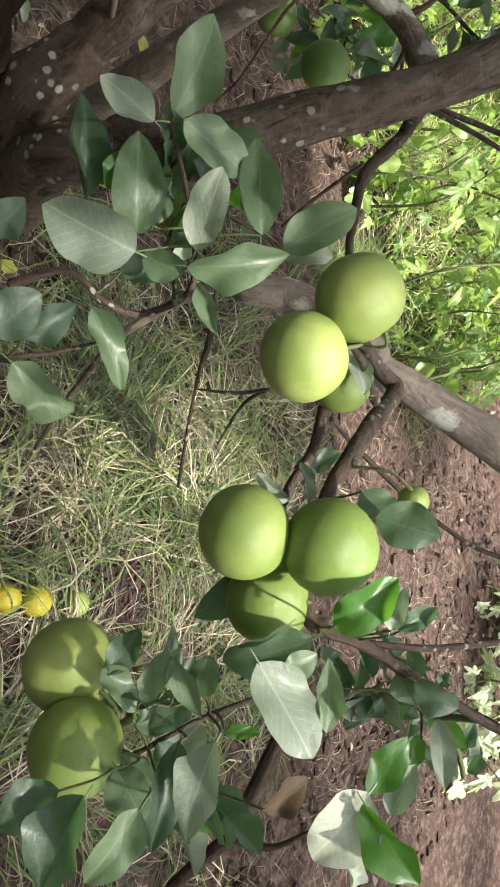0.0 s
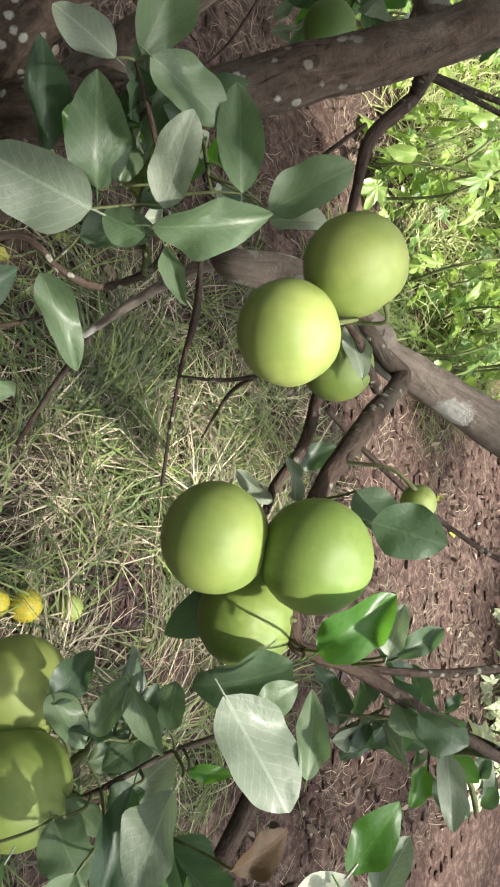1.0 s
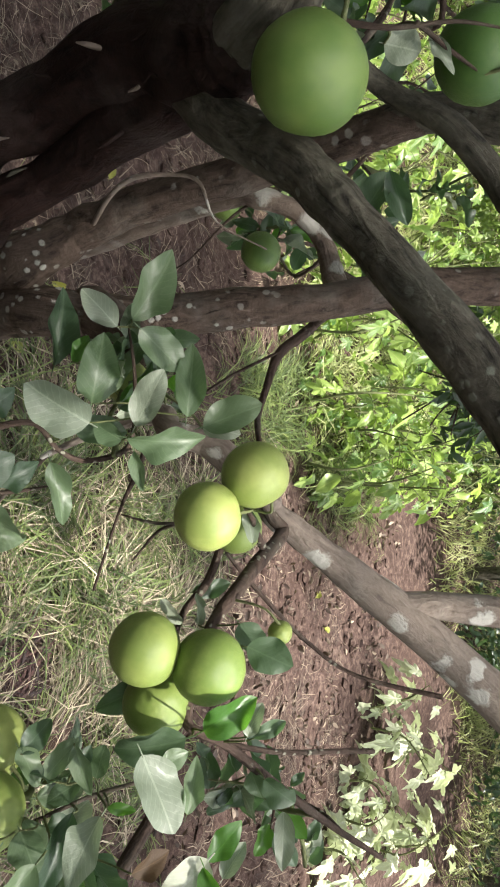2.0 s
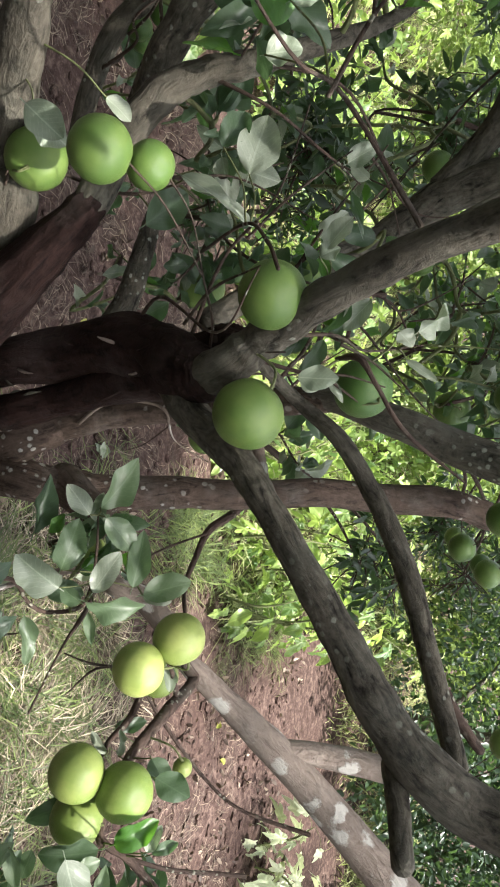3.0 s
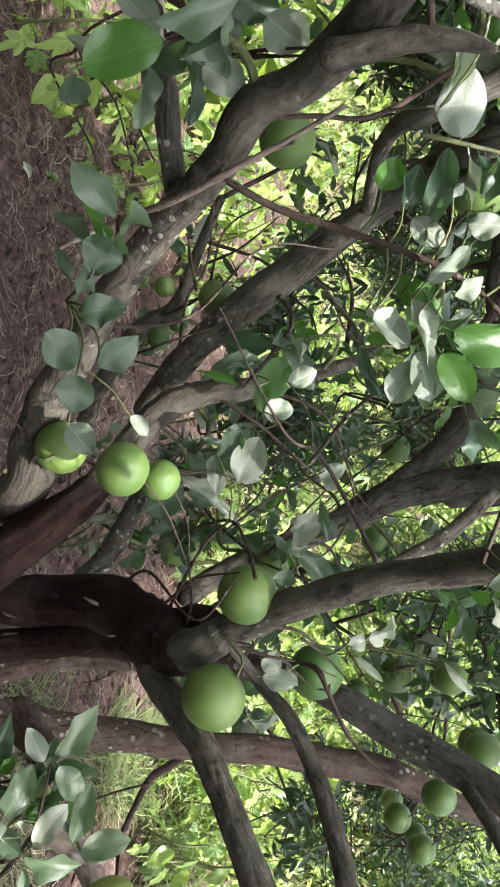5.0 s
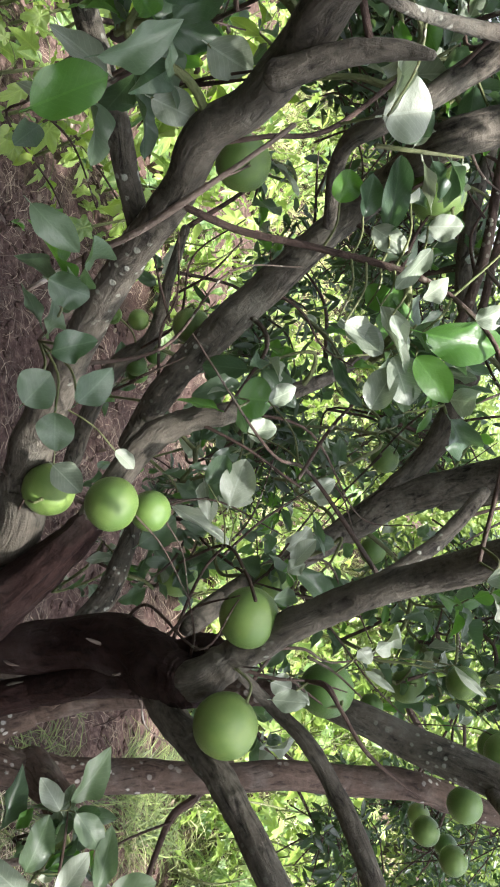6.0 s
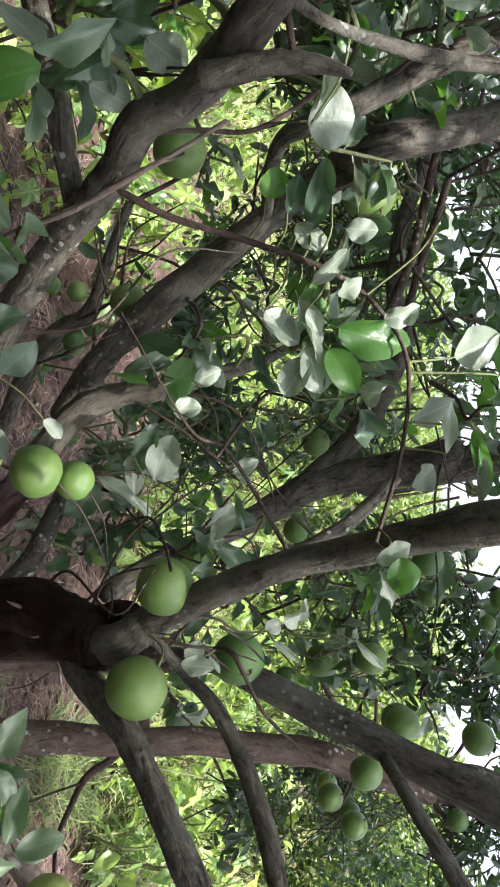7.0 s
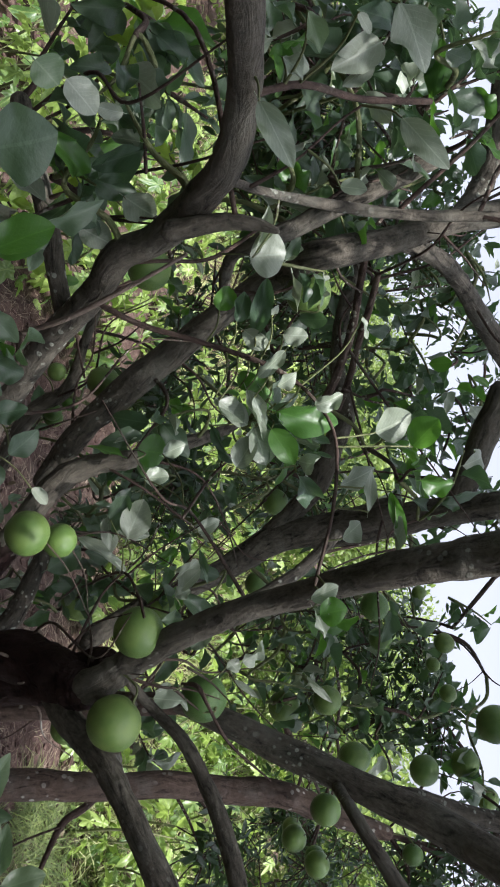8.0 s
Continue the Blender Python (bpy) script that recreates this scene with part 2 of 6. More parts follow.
def along(pts, steps):
    """A smooth line through points of any number of coordinates."""
    p = np.array(pts, float)
    p = np.vstack([2 * p[0] - p[1], p, 2 * p[-1] - p[-2]])
    out = []
    for i in range(1, len(p) - 2):
        a, b, c, d = p[i - 1], p[i], p[i + 1], p[i + 2]
        for u in np.linspace(0, 1, steps, endpoint=False):
            out.append(0.5 * (2 * b + (c - a) * u + (2 * a - 5 * b + 4 * c - d) * u * u + (3 * b - a - 3 * c + d) * u ** 3))
    out.append(p[-2])
    return np.array(out)


def tube(bm, line, sides=10, knobbly=0.06, seed=0.0, furrow=0.0):
    """A tapered, slightly knobbly tube along rows of x, y, z, radius, with rounded ends."""
    a, b = line[0], line[-1]
    out_a, out_b = a[:3] - line[1][:3], b[:3] - line[-2][:3]
    out_a, out_b = out_a / (np.linalg.norm(out_a) + 1e-9), out_b / (np.linalg.norm(out_b) + 1e-9)
    line = np.vstack([[*(a[:3] + out_a * a[3] * 0.75), a[3] * 0.35], [*(a[:3] + out_a * a[3] * 0.45), a[3] * 0.8], line,
                      [*(b[:3] + out_b * b[3] * 0.45), b[3] * 0.8], [*(b[:3] + out_b * b[3] * 0.75), b[3] * 0.35]])
    n = len(line)
    mark = bm.verts.layers.float_vector.get("grain") or bm.verts.layers.float_vector.new("grain")
    run = np.concatenate([[0.0], np.cumsum(np.linalg.norm(np.diff(line[:, :3], axis=0), axis=1))]) + seed
    tang = np.gradient(line[:, :3], axis=0)
    ref = Vector((0.31, 0.2, 0.93))
    rings = []
    for i in range(n):
        t = Vector(tang[i]).normalized()
        u = ref - t * ref.dot(t)
        if u.length < 0.05:
            u = Vector((1, 0, 0)) - t * t.x
        u.normalize()
        ref = u
        v = t.cross(u)
        c, r = Vector(line[i][:3]), max(0.0006, line[i][3])
        ring = []
        for k in range(sides):
            a = 2 * math.pi * k / sides
            d = u * math.cos(a) + v * math.sin(a)
            q = c + d * r
            w = noise.noise(q * (0.35 / max(r, 0.004)) + Vector((seed, 0, 0))) + 0.6 * noise.noise(q * 12 + Vector((0, seed, 0)))
            if furrow:
                strip = noise.noise(Vector((math.cos(a) * 2.6 + seed, math.sin(a) * 2.6, run[i] * 5)))
                chip = noise.noise(Vector((math.cos(a) * 6, math.sin(a) * 6 + seed, run[i] * 26)))
                w += (furrow * (1 - 2 * abs(strip)) + 0.4 * furrow * chip) / (2 * knobbly)
            vert = bm.verts.new(c + d * r * (1 + knobbly * 2 * w))
            vert[mark] = (r * math.cos(a), r * math.sin(a), run[i])
            ring.append(vert)
        rings.append(ring)
    for a, b in zip(rings[:-1], rings[1:]):
        for k in range(sides):
            bm.faces.new((a[k], a[(k + 1) % sides], b[(k + 1) % sides], b[k]))
    bm.faces.new(rings[0][::-1])
    bm.faces.new(rings[-1])


WOOD = []  # sampled middle lines of all wood: x, y, z, radius


def limb(tree, name, pts, material=None, label=""):
    thick = max(p[3] for p in pts)
    stout = thick > 0.018
    line = along(pts, 16 if stout else 7)
    rugged = 0.15 if material is BARK_DARK else 0.055
    bm = bmesh.new()
    tube(bm, line, 28 if stout else 9, 0.07 if thick > 0.012 else 0.05, len(WOOD) * 0.37, rugged if stout else 0.0)
    line = line[::2] if stout else line
    if material is None:
        material = BARK if name != "twig" else TWIG
    WOOD.extend((*row, tree) for row in line)
    return part(name, finish(bm, name, material), tree, label)


def blade(stations, columns, fold, curl, wave, seed, width=1.0, petiole=True):
    """A leaf, 1 long from its foot along y, 1 wide, its face towards z."""
    rnd = random.Random(seed)
    verts, faces = [], []
    ph = rnd.uniform(0, 6)
    for i in range(stations + 1):
        s = i / stations
        body = max(0.02, (4 * s * (1 - s)) ** 0.72 * (1.06 - 0.16 * s))
        for k in range(columns + 1):
            x = (2 * k / columns - 1)
            half = 0.5 * width * body * (1 + 0.018 * math.sin(11 * s + ph + 2.2 * x))
            z = fold * abs(x) ** 1.3 * half - curl * s * s + wave * math.sin(7 * s + ph + 2 * x) * abs(x) * half + 0.35 * wave * math.sin(17 * s + 2 * ph + 3 * x) * x * x * half
            verts.append((x * half + 0.05 * math.sin(2.6 * s + ph), s, z))
    w = columns + 1
    for i in range(stations):
        for k in range(columns):
            a = i * w + k
            faces.append((a, a + 1, a + w + 1, a + w))
    if petiole:
        b = len(verts)
        for y, r in ((-0.14, 0.014), (0.03, 0.02)):
            for k in range(4):
                verts.append((r * math.cos(k * math.pi / 2), y, r * math.sin(k * math.pi / 2) - 0.004 + (0.03 * y * y)))
        for k in range(4):
            faces.append((b + k, b + (k + 1) % 4, b + 4 + (k + 1) % 4, b + 4 + k))
    return verts, faces


BLADES = {}
for kind, mat in LEAF.items():
    BLADES[kind] = [mesh_of("leaf", *blade(18, 6, rnd_f, rnd_c, rnd_w, 10 + i), mat)
                    for i, (rnd_f, rnd_c, rnd_w) in enumerate([(0.22, 0.08, 0.12), (0.32, 0.18, 0.2), (0.12, 0.05, 0.15), (0.4, 0.14, 0.25), (0.2, 0.24, 0.3), (0.5, 0.34, 0.4), (0.28, 0.42, 0.25)])]


def leaf_matrix(foot, tip, width, turn):
    a, b = Vector(foot), Vector(tip)
    y = (b - a)
    ln = y.length
    y.normalize()
    up = Vector((0, 0, 1)) - y * y.z
    if up.length < 0.05:
        up = Vector((0, 1, 0)) - y * y.y
    up.normalize()
    side = y.cross(up)
    t = radians(turn)
    z = up * math.cos(t) + side * math.sin(t)
    x = y.cross(z)
    return Matrix(((x.x * width, y.x * ln, z.x * ln, a.x), (x.y * width, y.y * ln, z.y * ln, a.y), (x.z * width, y.z * ln, z.z * ln, a.z), (0, 0, 0, 1)))


EYES = [Vector(row[1]) for row in PATH]


def clear(points, room=0.2):
    """Whether none of the points comes near the way along which the viewer goes."""
    return all((Vector(p[:3]) - e).length > room for p in points for e in EYES)


LEAF_FEET = []
pick = random.Random(4)


def leaf(tree, foot, tip, width, turn, kind):
    LEAF_FEET.append((foot, tree))
    return part("leaf", pick.choice(BLADES[kind]), tree, "", leaf_matrix(foot, tip, width * 1.0, turn))


def leafy_twig(tree, start, end, leaves=9, size=0.065, kinds=("mature", "mature", "mature", "mature", "mature", "pale", "young"), seed=0):
    """A thin twig with its leaves standing off it in turn."""
    rnd = random.Random(seed)
    a, b = Vector(start), Vector(end)
    mid = (a + b) / 2 + Vector((rnd.uniform(-1, 1), rnd.uniform(-1, 1), rnd.uniform(0, 1))) * 0.12 * (b - a).length
    far, spot = 9.0, None
    for row in WOOD:
        d = (Vector(row[:3]) - a).length
        if d < far:
            far, spot = d, row
    feet = []
    if 0.02 < far < 0.6:
        root = Vector(spot[:3])
        feet = [(*root, 0.0042), (*((root + a) / 2 + Vector((0, 0, 0.15 * far))), 0.0034)]
    base = along(feet + [(*a, 0.0028), (*mid, 0.0022), (*b, 0.0012)], 5)
    line = base[5 * len(feet):]
    if not clear(base, 0.47):
        return None
    bm = bmesh.new()
    tube(bm, base, 6, 0.05, seed)
    tw = part("leafy_twig", finish(bm, "leafy_twig", GREEN_TWIG if rnd.random() < 0.5 else TWIG), tree)
    WOOD.extend((*row, tree) for row in line[::3])
    for i in range(leaves):
        q = Vector(line[int((0.12 + 0.88 * i / max(1, leaves - 1)) * (len(line) - 1))][:3])
        t = (b - a).normalized()
        out = Vector((rnd.gauss(0, 1), rnd.gauss(0, 1), rnd.gauss(0.1, 0.7)))
        out = (out - t * out.dot(t)).normalized()
        way = (t * rnd.uniform(0.2, 0.9) + out).normalized()
        ln = size * rnd.uniform(0.7, 1.25)
        part("leaf", rnd.choice(BLADES[rnd.choice(kinds)]), tw, "", leaf_matrix(q + way * 0.008, q + way * ln, ln * rnd.uniform(0.36, 0.52), rnd.uniform(-70, 70)))
    return tw


def leaf_cloud(name, spots, size, spread, per, material, seed, droop=0.0, stations=4, slim=0.5):
    """Many small leaves round the given spots, as one mesh. Rows of spots: x, y, z, radius."""
    rnd = np.random.RandomState(seed)
    tv, tf = blade(stations, 2, 0.4, 0.18, 0.1, seed, slim, False)
    tv = np.array(tv)
    tf = np.array(tf)
    s = np.repeat(np.array(spots, float), per, axis=0)
    n = len(s)
    d = rnd.normal(size=(n, 3))
    d /= np.linalg.norm(d, axis=1)[:, None]
    at = s[:, :3] + d * (s[:, 3] * rnd.uniform(0.35, 1.0, n) ** 0.6)[:, None] * np.array([1, 1, spread])
    y = d + rnd.normal(size=(n, 3)) * 0.7
    y[:, 2] -= droop
    y /= np.linalg.norm(y, axis=1)[:, None]
    z = rnd.normal(size=(n, 3)) + np.array([0, 0, 0.8])
    x = np.cross(y, z)
    x /= np.linalg.norm(x, axis=1)[:, None]
    z = np.cross(x, y)
    ln = size * rnd.uniform(0.6, 1.3, n)
    v = at[:, None, :] + ln[:, None, None] * (tv[None, :, 0, None] * x[:, None] + tv[None, :, 1, None] * y[:, None] + tv[None, :, 2, None] * z[:, None])
    f = tf[None] + (np.arange(n) * len(tv))[:, None, None]
    return mesh_of(name, v.reshape(-1, 3).tolist(), f.reshape(-1, tf.shape[1]).tolist(), material)


# ---- ground ----
def ground_height(x, y):
    away = max(0.0, math.hypot(x, y) - 8)
    return -0.06 * away * away / (away + 6) + 0.05 * noise.noise(Vector((x * 0.5, y * 0.5, 3))) + 0.018 * noise.noise(Vector((x * 3, y * 3, 7))) + 0.010 * noise.noise(Vector((x * 11, y * 11, 1)))


axis = [-400, -120, -40, -20, -12, -8, -6, -5] + [-4 + 0.05 * i for i in range(161)] + [5, 6, 8, 12, 20, 40, 120, 400]
verts = [(x, y + 1.5, ground_height(x, y + 1.5)) for y in axis for x in axis]
w = len(axis)
faces = [(j * w + i, j * w + i + 1, (j + 1) * w + i + 1, (j + 1) * w + i) for j in range(w - 1) for i in range(w - 1)]
ground = new("ground", mesh_of("ground", verts, faces, SOIL))
tagged(ground, "reddish brown bare orchard soil with clods and grit", "ground", kind="structure")


def strands(name, rows, length, width, material, seed, lie=0.4):
    """Blades of grass or straw, as one mesh. rows: (x, y, radius, count)."""
    rnd = random.Random(seed)
    verts, faces = [], []
    for cx, cy, rad, count in rows:
        lean = rnd.uniform(0, 6.283)
        for _ in range(count):
            a, r = rnd.uniform(0, 6.283), rad * math.sqrt(rnd.random())
            x, y = cx + r * math.cos(a), cy + r * math.sin(a)
            z = ground_height(x, y) - 0.004
            h = lean + rnd.gauss(0, 0.45)
            ln, wd = length * rnd.uniform(0.5, 1.4), width * rnd.uniform(0.6, 1.4)
            rise = rnd.uniform(0.05, 1.0) * lie
            curl = rnd.gauss(0, 1.0)
            ox, oy, last = x, y, 0.0
            b = len(verts)
            for i, s in enumerate((0, 0.35, 0.7, 1.0)):
                turn = h + curl * (s + last) / 2
                dx, dy = math.cos(turn), math.sin(turn)
                ox, oy, last = ox + dx * ln * (s - last), oy + dy * ln * (s - last), s
                zz = z + ln * rise * (1.9 * s - 1.5 * s * s) + 0.004
                hw = wd * (1 - s * 0.85) / 2
                verts.append((ox - dy * hw, oy + dx * hw, zz))
                verts.append((ox + dy * hw, oy - dx * hw, zz + 0.3 * hw))
            for i in range(3):
                faces.append((b + 2 * i, b + 2 * i + 1, b + 2 * i + 3, b + 2 * i + 2))
    return mesh_of(name, verts, faces, material)


clump = random.Random(11)
green, dry = [], []
for _ in range(400):
    x, y = clump.gauss(0.16, 0.27), clump.gauss(1.33, 0.30)
    k = noise.noise(Vector((x * 4.5, y * 4.5, 5)))
    if noise.noise(Vector((x * 9, y * 9, 2))) < -0.02 or math.hypot(x - 0.318, y - 1.171) < 0.13:
        continue
    (green if k > 0.16 else dry).append((x, y, 0.05, 24))
    (dry if k > 0.16 else green).append((x, y, 0.06, 9))
for _ in range(80):
    green.append((clump.uniform(-0.7, 0.9), clump.uniform(0.7, 1.9), 0.05, 14))
tufts = random.Random(12)
for _ in range(60):
    green.append((tufts.uniform(-0.55, -0.2), tufts.uniform(2.05, 2.75), 0.05, 16))
    green.append((tufts.uniform(-0.25, 0.1), tufts.uniform(2.75, 3.4), 0.06, 16))
grass = new("grass", strands("grass", green, 0.17, 0.0046, GRASS, 2, 0.75))
tagged(grass, "tangled green grass tufts growing out of the soil", "grass", kind="stuff")
hay = new("dry_grass", strands("dry_grass", dry, 0.18, 0.0042, DRY_GRASS, 4, 0.5))
tagged(hay, "flattened dry straw-coloured grass among the green", "grass", kind="stuff")
rows = [(clump.uniform(-2.8, 1.6), clump.uniform(0.2, 3.0), 0.10, 24) for _ in range(900)]
straw = new("straw", strands("straw", rows, 0.08, 0.0028, LITTER, 3, 0.35))
tagged(straw, "loose dry straw and stalks scattered over the soil", "straw", kind="stuff")
rows = [(clump.uniform(-1.5, -0.1), clump.uniform(2.75, 4.4), 0.12, 14) for _ in range(130)]
while len(rows) < 950:
    x, y = clump.uniform(-7, 4), clump.uniform(2.7, 8.0)
    if x < -0.6 or y > 4.6:
        rows.append((x, y, 0.3, 30))
far_grass = new("grass", strands("grass", rows, 0.22, 0.008, MEADOW, 5, 0.9))
tagged(far_grass, "sunlit yellow-green grass between the trees", "grass", kind="stuff")


def clods(rows, seed):
    """Small uneven lumps of earth half sunk in the ground, as one mesh. rows: (x, y, size)."""
    rnd = np.random.RandomState(seed)
    base = bmesh.new()
    bmesh.ops.create_icosphere(base, subdivisions=1, radius=1.0)
    bv = np.array([v.co[:] for v in base.verts])
    bf = np.array([[v.index for v in f.verts] for f in base.faces])
    base.free()
    verts, faces = [], []
    for k, (x, y, size) in enumerate(rows):
        v = bv * (1 + rnd.uniform(-0.35, 0.35, (len(bv), 1))) * size * np.array([1, rnd.uniform(0.6, 1.2), rnd.uniform(0.35, 0.7)])
        verts.append(v + np.array([x, y, ground_height(x, y) + 0.1 * size]))
        faces.append(bf + k * len(bv))
    me = mesh_of("soil_clods", np.concatenate(verts).tolist(), np.concatenate(faces).tolist(), SOIL)
    me.polygons.foreach_set("use_smooth", [False] * len(me.polygons))
    return me


rows = [(clump.uniform(-2.2, 1.7), clump.uniform(0.4, 3.6), 0.004 + 0.024 * clump.random() ** 3) for _ in range(6000)]
lumps = new("soil_clods", clods(rows, 6))
tagged(lumps, "loose clods and grit of reddish brown soil", "soil", kind="stuff")
rot = new("rotting_clump", strands("rotting_clump", [(0.318, 1.171, 0.07, 420)], 0.07, 0.006, WITHER, 9, 0.8))
tagged(rot, "dark red-brown rotting plant clump lying in the grass", "plant debris")
spots = [(x, y, ground_height(x, y) + 0.008, 0.05) for x, y in ((clump.uniform(-2.6, 1.6), clump.uniform(0.3, 3.2)) for _ in range(900)) if noise.noise(Vector((x * 2.2, y * 2.2, 6))) > 0.05]
spots += [(x, y, ground_height(x, y) + 0.01, 0.06) for x, y in ((clump.uniform(0.1, 1.7), clump.uniform(1.4, 3.8)) for _ in range(150))]
litter = new("leaf_litter", leaf_cloud("leaf_litter", spots, 0.030, 0.12, 5, LITTER, 8))
tagged(litter, "dry pale brown fallen leaves on the soil", "leaf litter", kind="stuff")


# ---- the trees ----
def tree_root(x, y, label, group="orchard trees"):
    ob = new("citrus_tree")
    ob.location = (0, 0, 0)
    ob.empty_display_size = 0.2
    return tagged(ob, label, "tree", group)


tree_a = tree_root(0, 0, "many-stemmed citrus tree with dark bark and pale lichen crusts")
tree_b = tree_root(0, 0, "leaning citrus tree with mottled bark among dense leaves")

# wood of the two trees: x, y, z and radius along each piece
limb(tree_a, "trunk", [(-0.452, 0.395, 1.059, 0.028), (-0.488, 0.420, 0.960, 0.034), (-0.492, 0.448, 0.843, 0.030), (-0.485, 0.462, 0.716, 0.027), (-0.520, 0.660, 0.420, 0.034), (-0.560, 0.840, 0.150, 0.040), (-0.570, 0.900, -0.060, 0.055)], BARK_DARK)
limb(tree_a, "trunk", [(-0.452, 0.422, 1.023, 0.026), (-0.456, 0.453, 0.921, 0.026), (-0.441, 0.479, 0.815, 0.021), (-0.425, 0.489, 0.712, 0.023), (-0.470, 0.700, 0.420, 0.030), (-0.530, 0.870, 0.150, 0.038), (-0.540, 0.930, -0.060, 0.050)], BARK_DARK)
limb(tree_a, "limb", [(-0.240, 0.548, 1.688, 0.026), (-0.276, 0.580, 1.617, 0.025), (-0.326, 0.617, 1.529, 0.024), (-0.410, 0.637, 1.320, 0.021), (-0.441, 0.617, 1.240, 0.020), (-0.472, 0.608, 1.152, 0.018), (-0.471, 0.616, 1.080, 0.016)])
limb(tree_a, "limb", [(-0.470, 0.606, 1.170, 0.014), (-0.472, 0.612, 1.090, 0.018), (-0.468, 0.623, 0.971, 0.020), (-0.458, 0.617, 0.818, 0.021), (-0.438, 0.612, 0.719, 0.025), (-0.406, 0.594, 0.628, 0.033), (-0.450, 0.780, 0.360, 0.042), (-0.500, 0.930, 0.100, 0.050), (-0.500, 0.980, -0.060, 0.060)], BARK_SPOTTED)
limb(tree_a, "limb", [(-0.361, 1.215, 1.429, 0.015), (-0.384, 1.146, 1.324, 0.022), (-0.404, 1.050, 1.226, 0.026), (-0.400, 0.997, 1.130, 0.025), (-0.393, 0.905, 1.031, 0.024), (-0.373, 0.844, 0.928, 0.024), (-0.366, 0.792, 0.845, 0.026), (-0.354, 0.735, 0.768, 0.027), (-0.346, 0.674, 0.698, 0.030), (-0.357, 0.614, 0.626, 0.033), (-0.420, 0.800, 0.340, 0.045), (-0.480, 0.950, 0.100, 0.050)], BARK_SPOTTED)
limb(tree_a, "branch_stub", [(-0.357, 0.658, 0.695, 0.029), (-0.324, 0.651, 0.748, 0.027), (-0.291, 0.628, 0.799, 0.023)], BARK_SPOTTED)
limb(tree_a, "limb", [(-0.530, 0.930, -0.050, 0.036), (-0.530, 0.900, 0.200, 0.030), (-0.540, 0.870, 0.550, 0.024), (-0.544, 0.856, 0.770, 0.014), (-0.536, 0.858, 0.831, 0.015), (-0.518, 0.890, 0.873, 0.014), (-0.479, 0.920, 0.899, 0.013), (-0.410, 0.895, 0.928, 0.016), (-0.378, 0.862, 0.950, 0.015)], BARK_PALE)
limb(tree_a, "limb", [(-0.437, 0.402, 1.044, 0.027), (-0.435, 0.359, 1.112, 0.023), (-0.462, 0.351, 1.158, 0.019), (-0.484, 0.317, 1.230, 0.017), (-0.506, 0.285, 1.317, 0.015), (-0.518, 0.262, 1.394, 0.016), (-0.512, 0.178, 1.515, 0.018), (-0.509, 0.134, 1.617, 0.022), (-0.499, 0.087, 1.670, 0.022)])
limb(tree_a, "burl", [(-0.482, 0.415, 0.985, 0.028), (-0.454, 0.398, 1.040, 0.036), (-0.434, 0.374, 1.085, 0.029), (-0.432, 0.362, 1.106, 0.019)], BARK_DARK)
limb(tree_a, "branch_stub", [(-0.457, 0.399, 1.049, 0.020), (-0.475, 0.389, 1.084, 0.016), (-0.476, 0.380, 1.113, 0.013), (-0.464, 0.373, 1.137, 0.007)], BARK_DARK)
limb(tree_a, "limb", [(-0.511, 0.416, 1.059, 0.014), (-0.593, 0.515, 1.082, 0.015), (-0.682, 0.642, 1.115, 0.019), (-0.761, 0.736, 1.161, 0.023), (-0.813, 0.732, 1.246, 0.027), (-0.829, 0.717, 1.339, 0.026), (-0.835, 0.698, 1.413, 0.027), (-0.832, 0.656, 1.492, 0.026)])
limb(tree_a, "limb", [(-0.828, 0.725, 1.245, 0.018), (-0.864, 0.704, 1.299, 0.020), (-0.904, 0.665, 1.347, 0.021), (-0.943, 0.608, 1.383, 0.020), (-0.982, 0.559, 1.413, 0.019)])
limb(tree_a, "limb", [(-0.516, 0.297, 1.313, 0.008), (-0.555, 0.333, 1.349, 0.009), (-0.597, 0.364, 1.382, 0.009), (-0.665, 0.403, 1.423, 0.008)])
limb(tree_a, "limb", [(-0.440, 0.404, 1.027, 0.021), (-0.392, 0.394, 1.072, 0.019), (-0.349, 0.384, 1.126, 0.017), (-0.298, 0.377, 1.171, 0.015), (-0.237, 0.366, 1.220, 0.015), (-0.177, 0.372, 1.261, 0.017), (-0.129, 0.379, 1.292, 0.019), (-0.089, 0.391, 1.329, 0.021), (-0.060, 0.412, 1.368, 0.022), (-0.047, 0.414, 1.424, 0.023)])
limb(tree_a, "limb", [(-0.089, 0.397, 1.301, 0.011), (-0.058, 0.381, 1.311, 0.010), (-0.027, 0.343, 1.325, 0.009)])
limb(tree_a, "limb", [(-0.465, 0.390, 1.125, 0.007), (-0.453, 0.432, 1.134, 0.007), (-0.430, 0.469, 1.156, 0.008), (-0.392, 0.472, 1.203, 0.010), (-0.346, 0.489, 1.234, 0.011), (-0.298, 0.491, 1.262, 0.012), (-0.241, 0.489, 1.288, 0.012), (-0.187, 0.481, 1.307, 0.011), (-0.127, 0.469, 1.329, 0.011), (-0.085, 0.445, 1.348, 0.010)])
limb(tree_a, "twig", [(-0.141, 0.512, 1.323, 0.006), (-0.115, 0.521, 1.337, 0.006), (-0.089, 0.530, 1.357, 0.005)])
